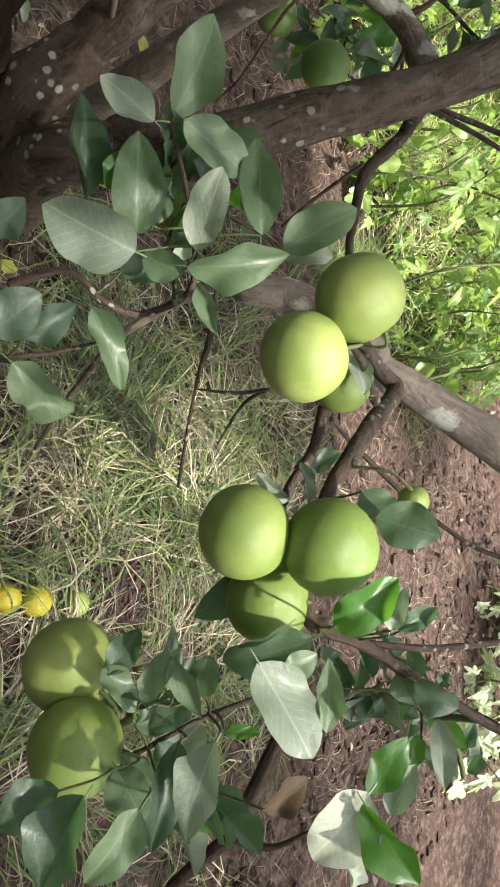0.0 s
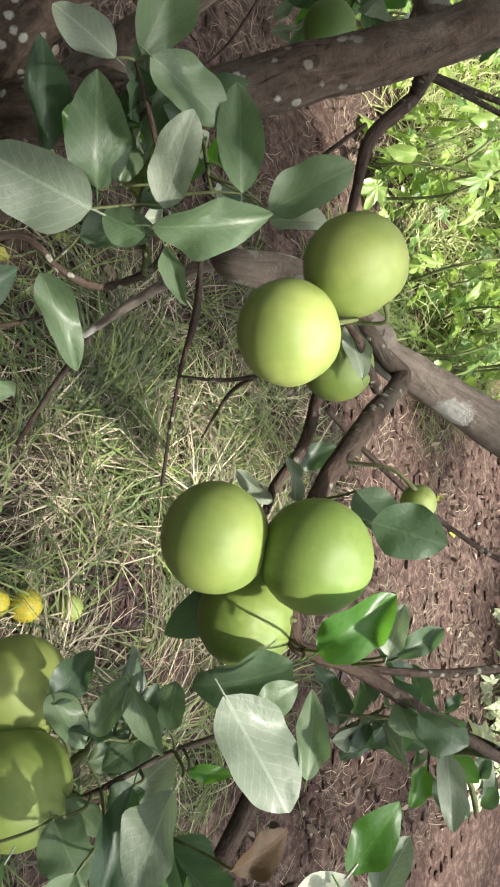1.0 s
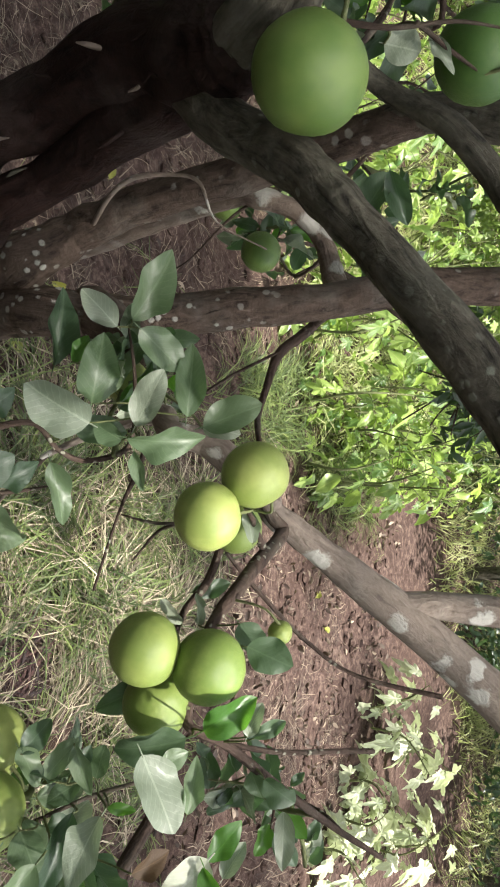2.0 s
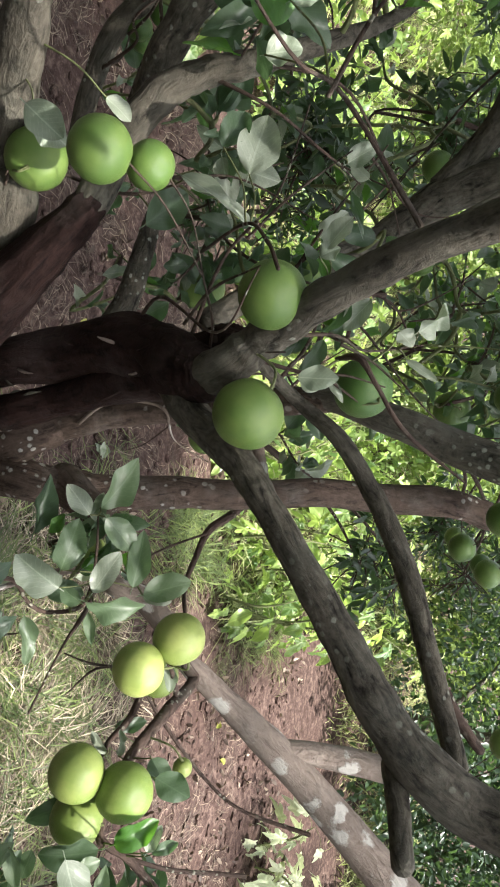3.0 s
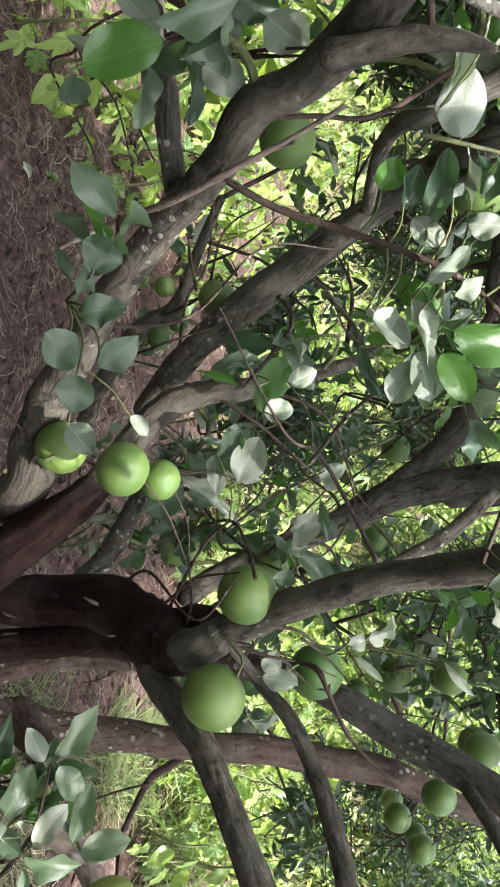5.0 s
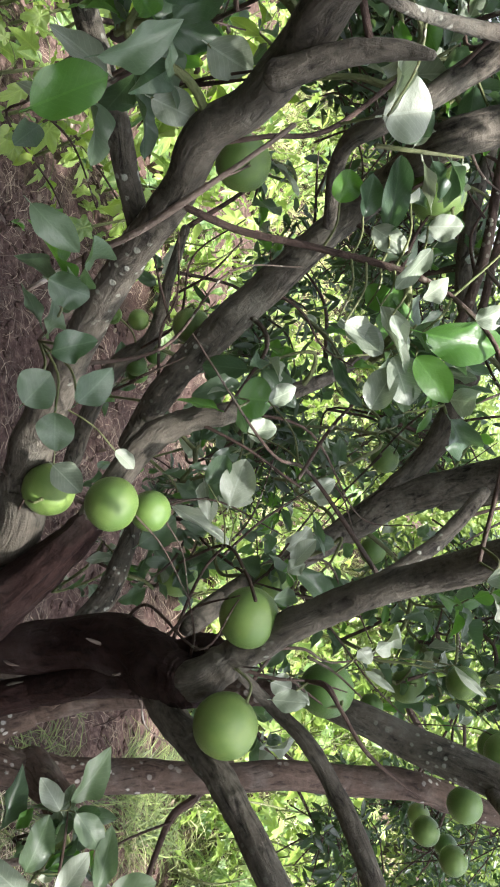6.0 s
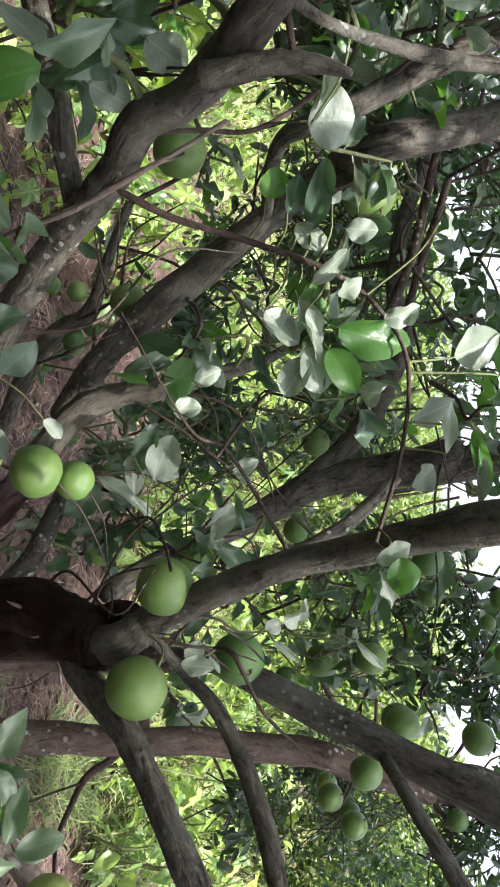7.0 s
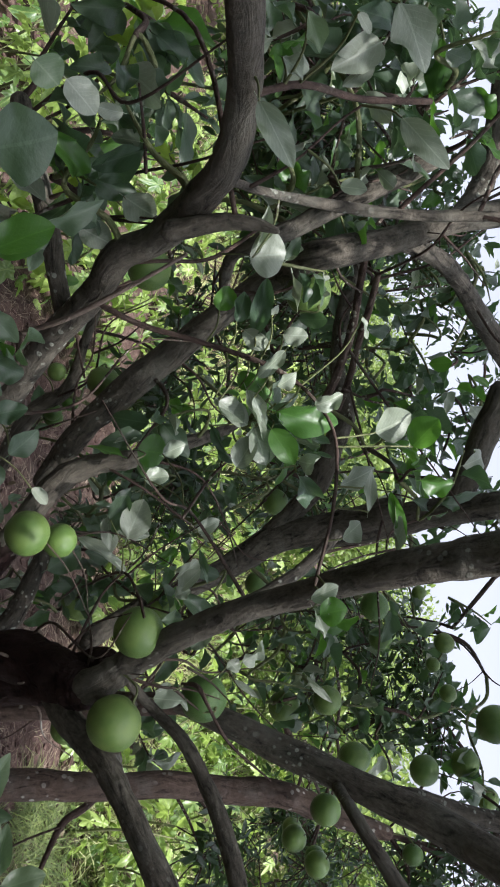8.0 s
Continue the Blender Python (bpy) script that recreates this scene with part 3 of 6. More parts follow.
limb(tree_a, "limb", [(-0.174, 0.769, 0.495, 0.004), (-0.210, 0.804, 0.575, 0.006), (-0.225, 0.817, 0.639, 0.008), (-0.233, 0.816, 0.688, 0.016), (-0.204, 0.758, 0.746, 0.017), (-0.185, 0.791, 0.789, 0.019), (-0.116, 0.805, 0.863, 0.019), (-0.096, 0.809, 0.871, 0.017), (-0.021, 0.888, 0.933, 0.022), (0.059, 0.965, 1.001, 0.027), (0.117, 1.009, 1.051, 0.029), (0.182, 1.047, 1.107, 0.031), (0.248, 1.079, 1.173, 0.033), (0.341, 1.127, 1.260, 0.036), (0.448, 1.180, 1.359, 0.039)], BARK_BEIGE)
limb(tree_a, "limb", [(0.037, 0.942, 0.985, 0.018), (0.043, 1.001, 1.039, 0.019), (0.059, 1.066, 1.105, 0.021), (0.079, 1.128, 1.185, 0.022), (0.112, 1.232, 1.297, 0.023)], BARK_BEIGE)
limb(tree_b, "limb", [(-0.660, 0.560, 0.300, 0.045), (-0.578, 0.299, 0.833, 0.029), (-0.642, 0.260, 0.874, 0.027), (-0.674, 0.202, 0.928, 0.025), (-0.713, 0.109, 1.030, 0.019), (-0.731, 0.019, 1.136, 0.017), (-0.738, -0.045, 1.222, 0.015), (-0.733, -0.095, 1.271, 0.015), (-0.728, -0.115, 1.321, 0.015), (-0.704, -0.194, 1.406, 0.014), (-0.703, -0.254, 1.437, 0.013), (-0.688, -0.306, 1.452, 0.013), (-0.687, -0.347, 1.461, 0.013)])
limb(tree_b, "limb", [(-0.690, -0.151, 1.348, 0.010), (-0.693, -0.151, 1.393, 0.008), (-0.691, -0.146, 1.422, 0.006), (-0.685, -0.141, 1.441, 0.003)])
limb(tree_b, "limb", [(-0.745, -0.007, 1.167, 0.011), (-0.767, -0.048, 1.172, 0.011), (-0.810, -0.094, 1.172, 0.012), (-0.853, -0.133, 1.165, 0.011), (-0.902, -0.173, 1.157, 0.011)])
limb(tree_b, "limb", [(-0.774, 0.396, 0.932, 0.017), (-0.821, 0.343, 1.004, 0.019), (-0.861, 0.309, 1.072, 0.022), (-0.923, 0.278, 1.173, 0.022), (-0.957, 0.235, 1.266, 0.020), (-0.994, 0.202, 1.356, 0.019), (-0.928, 0.115, 1.429, 0.019), (-0.975, 0.148, 1.516, 0.018), (-1.023, 0.169, 1.608, 0.017), (-1.057, 0.192, 1.702, 0.017)])
limb(tree_b, "limb", [(-0.793, 0.467, 0.781, 0.015), (-0.867, 0.434, 0.818, 0.015), (-0.932, 0.408, 0.869, 0.016), (-0.968, 0.395, 0.934, 0.012), (-1.036, 0.355, 0.969, 0.009), (-1.103, 0.310, 1.011, 0.007)])
limb(tree_b, "limb", [(-1.019, 0.560, 1.258, 0.007), (-0.921, 0.492, 1.205, 0.009), (-0.788, 0.359, 1.114, 0.014), (-0.757, 0.325, 1.059, 0.016), (-0.714, 0.309, 1.009, 0.019), (-0.611, 0.312, 0.953, 0.019)])
# lower trunk takes the shade-darkened bark, the lit limb above keeps plain bark
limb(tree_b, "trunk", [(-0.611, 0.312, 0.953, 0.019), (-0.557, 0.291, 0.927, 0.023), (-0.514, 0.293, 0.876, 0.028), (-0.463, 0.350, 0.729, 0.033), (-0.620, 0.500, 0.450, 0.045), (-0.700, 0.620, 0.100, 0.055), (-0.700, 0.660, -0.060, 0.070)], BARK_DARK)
limb(tree_b, "limb", [(-0.499, 0.537, 0.785, 0.019), (-0.564, 0.546, 0.822, 0.018), (-0.610, 0.548, 0.849, 0.017), (-0.673, 0.538, 0.870, 0.015), (-0.726, 0.526, 0.890, 0.012)])
limb(tree_a, "twig", [(-0.149, 0.729, 0.877, 0.004), (-0.123, 0.757, 0.883, 0.006), (-0.093, 0.782, 0.886, 0.008), (-0.071, 0.798, 0.893, 0.009), (-0.045, 0.715, 0.906, 0.009), (-0.024, 0.651, 0.917, 0.008), (-0.002, 0.603, 0.920, 0.007), (0.033, 0.576, 0.917, 0.006), (0.085, 0.554, 0.915, 0.006), (0.101, 0.556, 0.927, 0.005), (0.119, 0.583, 0.942, 0.005), (0.175, 0.643, 0.965, 0.005), (0.241, 0.718, 0.992, 0.004), (0.292, 0.774, 1.030, 0.003)])
limb(tree_a, "twig", [(-0.064, 0.700, 0.919, 0.005), (-0.085, 0.662, 0.932, 0.004), (-0.099, 0.634, 0.945, 0.003), (-0.113, 0.621, 0.943, 0.002)])
limb(tree_a, "twig", [(-0.069, 0.678, 0.879, 0.005), (-0.027, 0.650, 0.876, 0.005), (-0.004, 0.610, 0.875, 0.004), (0.011, 0.579, 0.886, 0.003)])
limb(tree_a, "twig", [(-0.052, 0.713, 0.862, 0.002), (-0.003, 0.778, 0.862, 0.003), (0.085, 0.886, 0.881, 0.003), (0.147, 0.965, 0.924, 0.003), (0.176, 1.019, 1.031, 0.004)])
limb(tree_a, "twig", [(0.117, 0.580, 0.936, 0.003), (0.146, 0.655, 0.964, 0.003), (0.164, 0.731, 0.997, 0.003), (0.172, 0.770, 1.023, 0.003)])
limb(tree_a, "twig", [(-0.200, 0.678, 0.773, 0.002), (-0.154, 0.698, 0.740, 0.004), (-0.098, 0.700, 0.706, 0.002), (0.006, 0.705, 0.658, 0.002)])
limb(tree_a, "twig", [(-0.088, 0.683, 0.814, 0.002), (-0.077, 0.684, 0.781, 0.002), (-0.040, 0.679, 0.745, 0.001)])
limb(tree_a, "twig", [(-0.088, 0.683, 0.814, 0.002), (-0.089, 0.671, 0.782, 0.002), (-0.098, 0.664, 0.741, 0.001)])
limb(tree_a, "twig", [(-0.176, 0.774, 0.500, 0.004), (-0.149, 0.776, 0.459, 0.004), (-0.115, 0.776, 0.405, 0.004), (-0.051, 0.763, 0.333, 0.003)])
limb(tree_a, "twig", [(-0.195, 0.459, 0.740, 0.004), (-0.201, 0.493, 0.769, 0.003), (-0.174, 0.515, 0.783, 0.003), (-0.163, 0.543, 0.794, 0.003), (-0.173, 0.561, 0.831, 0.003), (-0.201, 0.556, 0.849, 0.002), (-0.251, 0.547, 0.857, 0.002), (-0.296, 0.532, 0.862, 0.001)])
limb(tree_a, "twig", [(-0.133, 0.404, 0.777, 0.002), (-0.133, 0.444, 0.794, 0.002), (-0.138, 0.476, 0.809, 0.001)])
limb(tree_a, "twig", [(0.196, 0.570, 0.864, 0.007), (0.253, 0.563, 0.830, 0.008), (0.300, 0.560, 0.796, 0.007), (0.348, 0.563, 0.741, 0.007), (0.390, 0.558, 0.694, 0.006)])
limb(tree_a, "twig", [(0.297, 0.552, 0.803, 0.003), (0.302, 0.565, 0.839, 0.003), (0.285, 0.574, 0.873, 0.002)])
limb(tree_a, "twig", [(0.140, 0.509, 0.888, 0.002), (0.147, 0.481, 0.860, 0.002), (0.154, 0.460, 0.844, 0.002), (0.165, 0.437, 0.816, 0.002), (0.151, 0.447, 0.802, 0.002)])
limb(tree_a, "twig", [(-0.372, 0.860, 0.935, 0.014), (-0.362, 0.917, 0.887, 0.008), (-0.340, 0.887, 0.880, 0.008), (-0.311, 0.854, 0.861, 0.007), (-0.260, 0.822, 0.858, 0.005), (-0.213, 0.773, 0.872, 0.004), (-0.168, 0.730, 0.902, 0.003)])
limb(tree_a, "twig", [(-0.300, 0.786, 0.892, 0.002), (-0.277, 0.768, 0.845, 0.002), (-0.255, 0.753, 0.810, 0.002)])
limb(tree_b, "twig", [(-0.695, -0.011, 1.061, 0.002), (-0.707, -0.026, 1.132, 0.003), (-0.704, -0.043, 1.191, 0.003), (-0.708, -0.061, 1.245, 0.003), (-0.726, -0.071, 1.297, 0.002), (-0.743, -0.077, 1.333, 0.002)], BARK_PALE)
limb(tree_b, "twig", [(-0.710, -0.052, 1.238, 0.003), (-0.704, -0.023, 1.274, 0.003), (-0.700, 0.003, 1.324, 0.003), (-0.686, 0.037, 1.396, 0.003), (-0.662, 0.063, 1.438, 0.002), (-0.625, 0.092, 1.461, 0.002), (-0.563, 0.130, 1.455, 0.002), (-0.496, 0.181, 1.429, 0.002)])
limb(tree_b, "twig", [(-0.727, -0.090, 1.268, 0.002), (-0.736, -0.078, 1.312, 0.002), (-0.758, -0.055, 1.353, 0.002), (-0.814, -0.048, 1.411, 0.002)])
limb(tree_a, "twig", [(-0.600, 0.427, 1.027, 0.002), (-0.593, 0.358, 1.121, 0.002), (-0.533, 0.292, 1.180, 0.002), (-0.495, 0.270, 1.203, 0.002)])
limb(tree_a, "twig", [(-0.426, 0.314, 1.248, 0.002), (-0.415, 0.282, 1.278, 0.003), (-0.394, 0.290, 1.292, 0.002), (-0.362, 0.321, 1.311, 0.002), (-0.331, 0.373, 1.352, 0.001)])
limb(tree_b, "twig", [(-0.683, -0.190, 1.430, 0.002), (-0.696, -0.198, 1.466, 0.001), (-0.729, -0.204, 1.501, 0.001), (-0.735, -0.211, 1.520, 0.001)])
limb(tree_b, "twig", [(-0.704, -0.254, 1.446, 0.003), (-0.743, -0.231, 1.478, 0.003), (-0.788, -0.183, 1.517, 0.003), (-0.850, -0.130, 1.576, 0.003)])
limb(tree_b, "limb", [(-0.699, -0.185, 1.412, 0.004), (-0.743, -0.135, 1.431, 0.004), (-0.784, -0.077, 1.485, 0.006), (-0.805, -0.036, 1.560, 0.006), (-0.832, 0.002, 1.643, 0.005)])
limb(tree_b, "limb", [(-0.984, 0.154, 1.530, 0.011), (-1.055, 0.282, 1.601, 0.014), (-1.093, 0.448, 1.659, 0.017), (-1.121, 0.614, 1.718, 0.020)])
limb(tree_b, "limb", [(-1.038, 0.182, 1.609, 0.012), (-1.124, 0.199, 1.655, 0.017), (-1.208, 0.167, 1.685, 0.019), (-1.293, 0.125, 1.708, 0.020)])
limb(tree_b, "limb", [(-0.985, 0.555, 1.418, 0.017), (-1.054, 0.490, 1.406, 0.014), (-1.158, 0.454, 1.424, 0.013), (-1.258, 0.428, 1.458, 0.012), (-1.392, 0.350, 1.520, 0.011)])
limb(tree_b, "limb", [(-0.957, 0.235, 1.266, 0.008), (-0.913, 0.091, 1.319, 0.009), (-0.886, 0.044, 1.373, 0.011), (-0.912, 0.052, 1.410, 0.012), (-0.943, 0.050, 1.465, 0.013), (-0.969, 0.049, 1.520, 0.014), (-1.012, 0.051, 1.586, 0.014)])
limb(tree_b, "twig", [(-0.905, 0.416, 1.392, 0.007), (-0.940, 0.391, 1.418, 0.007), (-0.993, 0.345, 1.448, 0.007), (-1.055, 0.282, 1.472, 0.006), (-1.095, 0.233, 1.491, 0.005)])
limb(tree_b, "twig", [(-0.928, 0.463, 1.411, 0.006), (-0.964, 0.436, 1.433, 0.006), (-1.016, 0.393, 1.456, 0.006), (-1.052, 0.358, 1.476, 0.006), (-1.089, 0.318, 1.495, 0.005)])
limb(tree_a, "limb", [(-0.817, 0.631, 1.593, 0.023), (-0.890, 0.564, 1.640, 0.023), (-0.962, 0.487, 1.685, 0.021)])
limb(tree_a, "limb", [(-0.822, 0.735, 1.338, 0.025), (-0.826, 0.692, 1.472, 0.029), (-0.819, 0.642, 1.574, 0.026), (-0.802, 0.587, 1.683, 0.022)])
limb(tree_a, "limb", [(-0.362, 0.622, 1.400, 0.009), (-0.332, 0.520, 1.424, 0.008), (-0.318, 0.452, 1.436, 0.008), (-0.284, 0.436, 1.460, 0.009), (-0.240, 0.441, 1.491, 0.010), (-0.179, 0.444, 1.538, 0.010)])
limb(tree_a, "limb", [(-0.356, 0.622, 1.470, 0.014), (-0.355, 0.633, 1.512, 0.013), (-0.343, 0.685, 1.577, 0.015), (-0.341, 0.733, 1.643, 0.016)])
limb(tree_a, "twig", [(-0.733, 0.949, 1.462, 0.006), (-0.717, 0.957, 1.519, 0.005), (-0.691, 0.965, 1.606, 0.004), (-0.628, 0.982, 1.645, 0.003)])
limb(tree_a, "twig", [(-0.436, 0.592, 0.761, 0.003), (-0.452, 0.568, 0.807, 0.003), (-0.462, 0.564, 0.841, 0.003), (-0.463, 0.579, 0.879, 0.002), (-0.453, 0.591, 0.908, 0.002), (-0.416, 0.613, 0.916, 0.001), (-0.395, 0.664, 0.947, 0.001)], BARK_PALE)
limb(tree_a, "twig", [(-0.750, 1.051, 1.588, 0.004), (-0.816, 1.024, 1.652, 0.005), (-0.869, 0.998, 1.703, 0.005)])

# curled flakes of loose bark and torn wood on the dark stems
def flakes(tree, count, seed):
    rnd = random.Random(seed)
    stem = [row for row in WOOD if row[4] is tree and row[3] > 0.02 and 0.70 < row[2] < 1.08 and row[0] < -0.40 and row[1] < 0.50]
    for _ in range(count):
        x, y, z, r, _tree = rnd.choice(stem)
        out = Vector((rnd.gauss(0.3, 0.6), rnd.gauss(-0.8, 0.4), rnd.gauss(0.1, 0.5))).normalized()
        foot = Vector((x, y, z)) + out * r * 0.92
        way = (Vector((0, 0, rnd.choice((-1, 1)))) + Vector((rnd.gauss(0, 0.35), rnd.gauss(0, 0.35), 0)) + out * rnd.uniform(0.15, 0.6)).normalized()
        ln = rnd.uniform(0.012, 0.034)
        bm = bmesh.new()
        line = along([(*foot, 0.0012), (*(foot + way * ln * 0.5 + out * 0.003), 0.0022), (*(foot + way * ln), 0.0007)], 4)
        tube(bm, line, 6, 0.22, rnd.random() * 9)
        part("bark_flake", finish(bm, "bark_flake", rnd.choice((BARK_DARK, BARK_DARK, BARK, BARK_PALE))), tree)


flakes(tree_a, 46, 5)

# leafy twigs: from, to, number and length of leaves
leafy_twig(tree_a, (-0.956, 0.606, 1.004), (-0.858, 0.628, 1.006), 8, 0.051, seed=0)
leafy_twig(tree_a, (-0.858, 0.747, 1.074), (-0.899, 0.741, 1.162), 9, 0.061, seed=1)
leafy_twig(tree_a, (-0.770, 0.420, 1.028), (-0.858, 0.432, 1.022), 10, 0.059, seed=2)
leafy_twig(tree_a, (-0.832, 0.291, 1.176), (-0.754, 0.308, 1.121), 9, 0.062, seed=3)
leafy_twig(tree_a, (-0.892, 0.389, 1.205), (-0.838, 0.372, 1.102), 9, 0.048, seed=4)
leafy_twig(tree_a, (-0.706, 0.540, 0.973), (-0.615, 0.540, 0.920), 10, 0.047, seed=5)
leafy_twig(tree_a, (-0.638, 0.636, 0.873), (-0.735, 0.629, 0.747), 8, 0.056, seed=6)
leafy_twig(tree_a, (-0.634, 0.553, 1.027), (-0.766, 0.547, 0.972), 9, 0.051, seed=7)
leafy_twig(tree_a, (-0.714, 0.983, 0.992), (-0.666, 1.085, 1.093), 8, 0.051, seed=8)
leafy_twig(tree_a, (-0.725, 0.990, 1.216), (-0.699, 0.922, 1.166), 8, 0.052, seed=9)
leafy_twig(tree_a, (-1.070, 0.928, 1.183), (-1.155, 1.031, 1.210), 7, 0.047, seed=10)
leafy_twig(tree_a, (-1.106, 0.891, 0.858), (-1.110, 0.888, 0.962), 9, 0.052, seed=11)
leafy_twig(tree_a, (-0.582, 1.048, 1.201), (-0.630, 0.949, 1.269), 7, 0.046, seed=12)
leafy_twig(tree_a, (-0.671, 1.220, 1.265), (-0.772, 1.142, 1.294), 8, 0.059, seed=13)
leafy_twig(tree_a, (-0.921, 0.723, 0.858), (-1.001, 0.664, 0.834), 7, 0.064, seed=14)
leafy_twig(tree_a, (-0.665, 0.119, 1.350), (-0.672, 0.087, 1.395), 10, 0.053, seed=15)
leafy_twig(tree_a, (-0.679, 0.121, 1.387), (-0.613, 0.136, 1.412), 9, 0.050, seed=16)
leafy_twig(tree_a, (-0.627, 0.614, 0.693), (-0.701, 0.683, 0.759), 9, 0.055, seed=17)
leafy_twig(tree_a, (-1.010, 0.439, 1.161), (-0.912, 0.463, 1.236), 9, 0.045, seed=18)
leafy_twig(tree_a, (-0.645, 0.622, 0.893), (-0.690, 0.564, 0.982), 10, 0.064, seed=19)
leafy_twig(tree_a, (-0.690, 0.628, 0.750), (-0.651, 0.669, 0.901), 6, 0.057, seed=20)
leafy_twig(tree_b, (-0.711, 0.405, 1.022), (-0.699, 0.379, 1.086), 10, 0.050, seed=21)
leafy_twig(tree_b, (-1.262, 1.107, 1.019), (-1.179, 1.225, 0.950), 7, 0.062, seed=22)
leafy_twig(tree_a, (-0.940, 0.850, 0.991), (-0.965, 0.872, 1.105), 8, 0.058, seed=23)
leafy_twig(tree_b, (-1.270, 1.240, 1.146), (-1.268, 1.117, 1.150), 9, 0.046, seed=24)
leafy_twig(tree_a, (-0.695, 0.593, 1.204), (-0.604, 0.574, 1.142), 6, 0.053, seed=25)
leafy_twig(tree_a, (-0.574, 0.521, 1.228), (-0.586, 0.476, 1.121), 10, 0.057, seed=26)
leafy_twig(tree_a, (-0.657, 0.785, 1.276), (-0.624, 0.672, 1.377), 9, 0.064, seed=27)
leafy_twig(tree_a, (-0.682, 1.036, 1.229), (-0.564, 1.041, 1.287), 10, 0.059, seed=28)
leafy_twig(tree_a, (-0.545, 1.054, 1.277), (-0.625, 1.061, 1.397), 8, 0.055, seed=29)
leafy_twig(tree_b, (-1.039, 0.429, 0.928), (-1.155, 0.421, 0.897), 7, 0.059, seed=30)
leafy_twig(tree_b, (-1.221, 0.316, 1.138), (-1.116, 0.304, 1.122), 6, 0.063, seed=31)
leafy_twig(tree_b, (-0.887, 0.254, 1.348), (-0.918, 0.198, 1.397), 6, 0.057, seed=32)
leafy_twig(tree_b, (-0.882, 0.066, 1.362), (-0.900, 0.117, 1.439), 9, 0.051, seed=33)
leafy_twig(tree_b, (-0.596, -0.052, 1.132), (-0.648, -0.054, 1.152), 6, 0.056, seed=34)
leafy_twig(tree_b, (-1.364, 0.322, 1.373), (-1.292, 0.332, 1.313), 8, 0.045, seed=35)
leafy_twig(tree_b, (-1.097, 0.493, 1.332), (-1.078, 0.425, 1.462), 8, 0.063, seed=36)
leafy_twig(tree_b, (-1.297, 0.575, 1.449), (-1.215, 0.578, 1.401), 8, 0.058, seed=37)
leafy_twig(tree_b, (-1.223, 0.717, 1.439), (-1.174, 0.808, 1.465), 10, 0.056, seed=38)
leafy_twig(tree_a, (-0.758, 0.963, 1.204), (-0.872, 0.942, 1.181), 7, 0.053, seed=39)
leafy_twig(tree_a, (-0.576, 1.021, 1.359), (-0.587, 1.079, 1.433), 10, 0.057, seed=40)
leafy_twig(tree_a, (-0.501, 1.172, 1.290), (-0.586, 1.131, 1.315), 10, 0.053, seed=41)
leafy_twig(tree_b, (-1.272, 0.408, 1.143), (-1.210, 0.322, 1.071), 8, 0.056, seed=42)
leafy_twig(tree_b, (-1.338, 0.626, 1.488), (-1.211, 0.627, 1.531), 10, 0.054, seed=43)
leafy_twig(tree_b, (-1.163, 0.576, 1.432), (-1.152, 0.612, 1.540), 9, 0.050, seed=44)
leafy_twig(tree_a, (-1.087, 0.728, 1.493), (-1.203, 0.737, 1.552), 7, 0.050, seed=45)
leafy_twig(tree_b, (-1.416, 0.932, 1.631), (-1.383, 0.889, 1.715), 6, 0.059, seed=46)
leafy_twig(tree_b, (-1.188, 0.411, 1.421), (-1.156, 0.477, 1.491), 7, 0.053, seed=47)
leafy_twig(tree_b, (-1.400, 0.717, 1.609), (-1.431, 0.812, 1.709), 6, 0.058, seed=48)
leafy_twig(tree_a, (-1.166, 0.874, 1.651), (-1.135, 0.816, 1.725), 8, 0.064, seed=49)
leafy_twig(tree_a, (-0.837, 0.449, 1.465), (-0.892, 0.431, 1.536), 9, 0.062, seed=50)
leafy_twig(tree_a, (-0.776, 0.450, 1.511), (-0.728, 0.337, 1.539), 8, 0.049, seed=51)
leafy_twig(tree_a, (-0.747, 0.529, 1.537), (-0.824, 0.450, 1.611), 9, 0.059, seed=52)
leafy_twig(tree_a, (-0.944, 0.429, 1.427), (-0.995, 0.543, 1.495), 6, 0.060, seed=53)
leafy_twig(tree_b, (-1.050, -0.142, 1.439), (-1.105, -0.041, 1.474), 10, 0.065, seed=54)
leafy_twig(tree_b, (-1.177, -0.030, 1.485), (-1.114, 0.027, 1.516), 6, 0.047, seed=55)
leafy_twig(tree_b, (-1.164, 0.069, 1.548), (-1.268, 0.085, 1.568), 10, 0.052, seed=56)
leafy_twig(tree_b, (-1.037, 0.088, 1.450), (-1.158, 0.051, 1.475), 8, 0.048, seed=57)
leafy_twig(tree_b, (-1.212, 0.263, 1.495), (-1.254, 0.193, 1.534), 8, 0.064, seed=58)
leafy_twig(tree_b, (-1.181, 0.225, 1.542), (-1.274, 0.246, 1.630), 9, 0.045, seed=59)
leafy_twig(tree_b, (-1.034, -0.011, 1.569), (-1.044, -0.031, 1.675), 10, 0.059, seed=60)
leafy_twig(tree_b, (-0.975, -0.103, 1.588), (-0.978, -0.125, 1.677), 9, 0.057, seed=61)
leafy_twig(tree_b, (-0.955, 0.054, 1.371), (-0.994, 0.058, 1.444), 7, 0.054, seed=62)
leafy_twig(tree_b, (-1.051, 0.188, 1.445), (-1.015, 0.124, 1.524), 8, 0.054, seed=63)
leafy_twig(tree_b, (-1.001, -0.147, 1.462), (-0.976, -0.144, 1.399), 10, 0.062, seed=64)
leafy_twig(tree_b, (-1.231, 0.281, 1.592), (-1.151, 0.277, 1.646), 9, 0.049, seed=65)
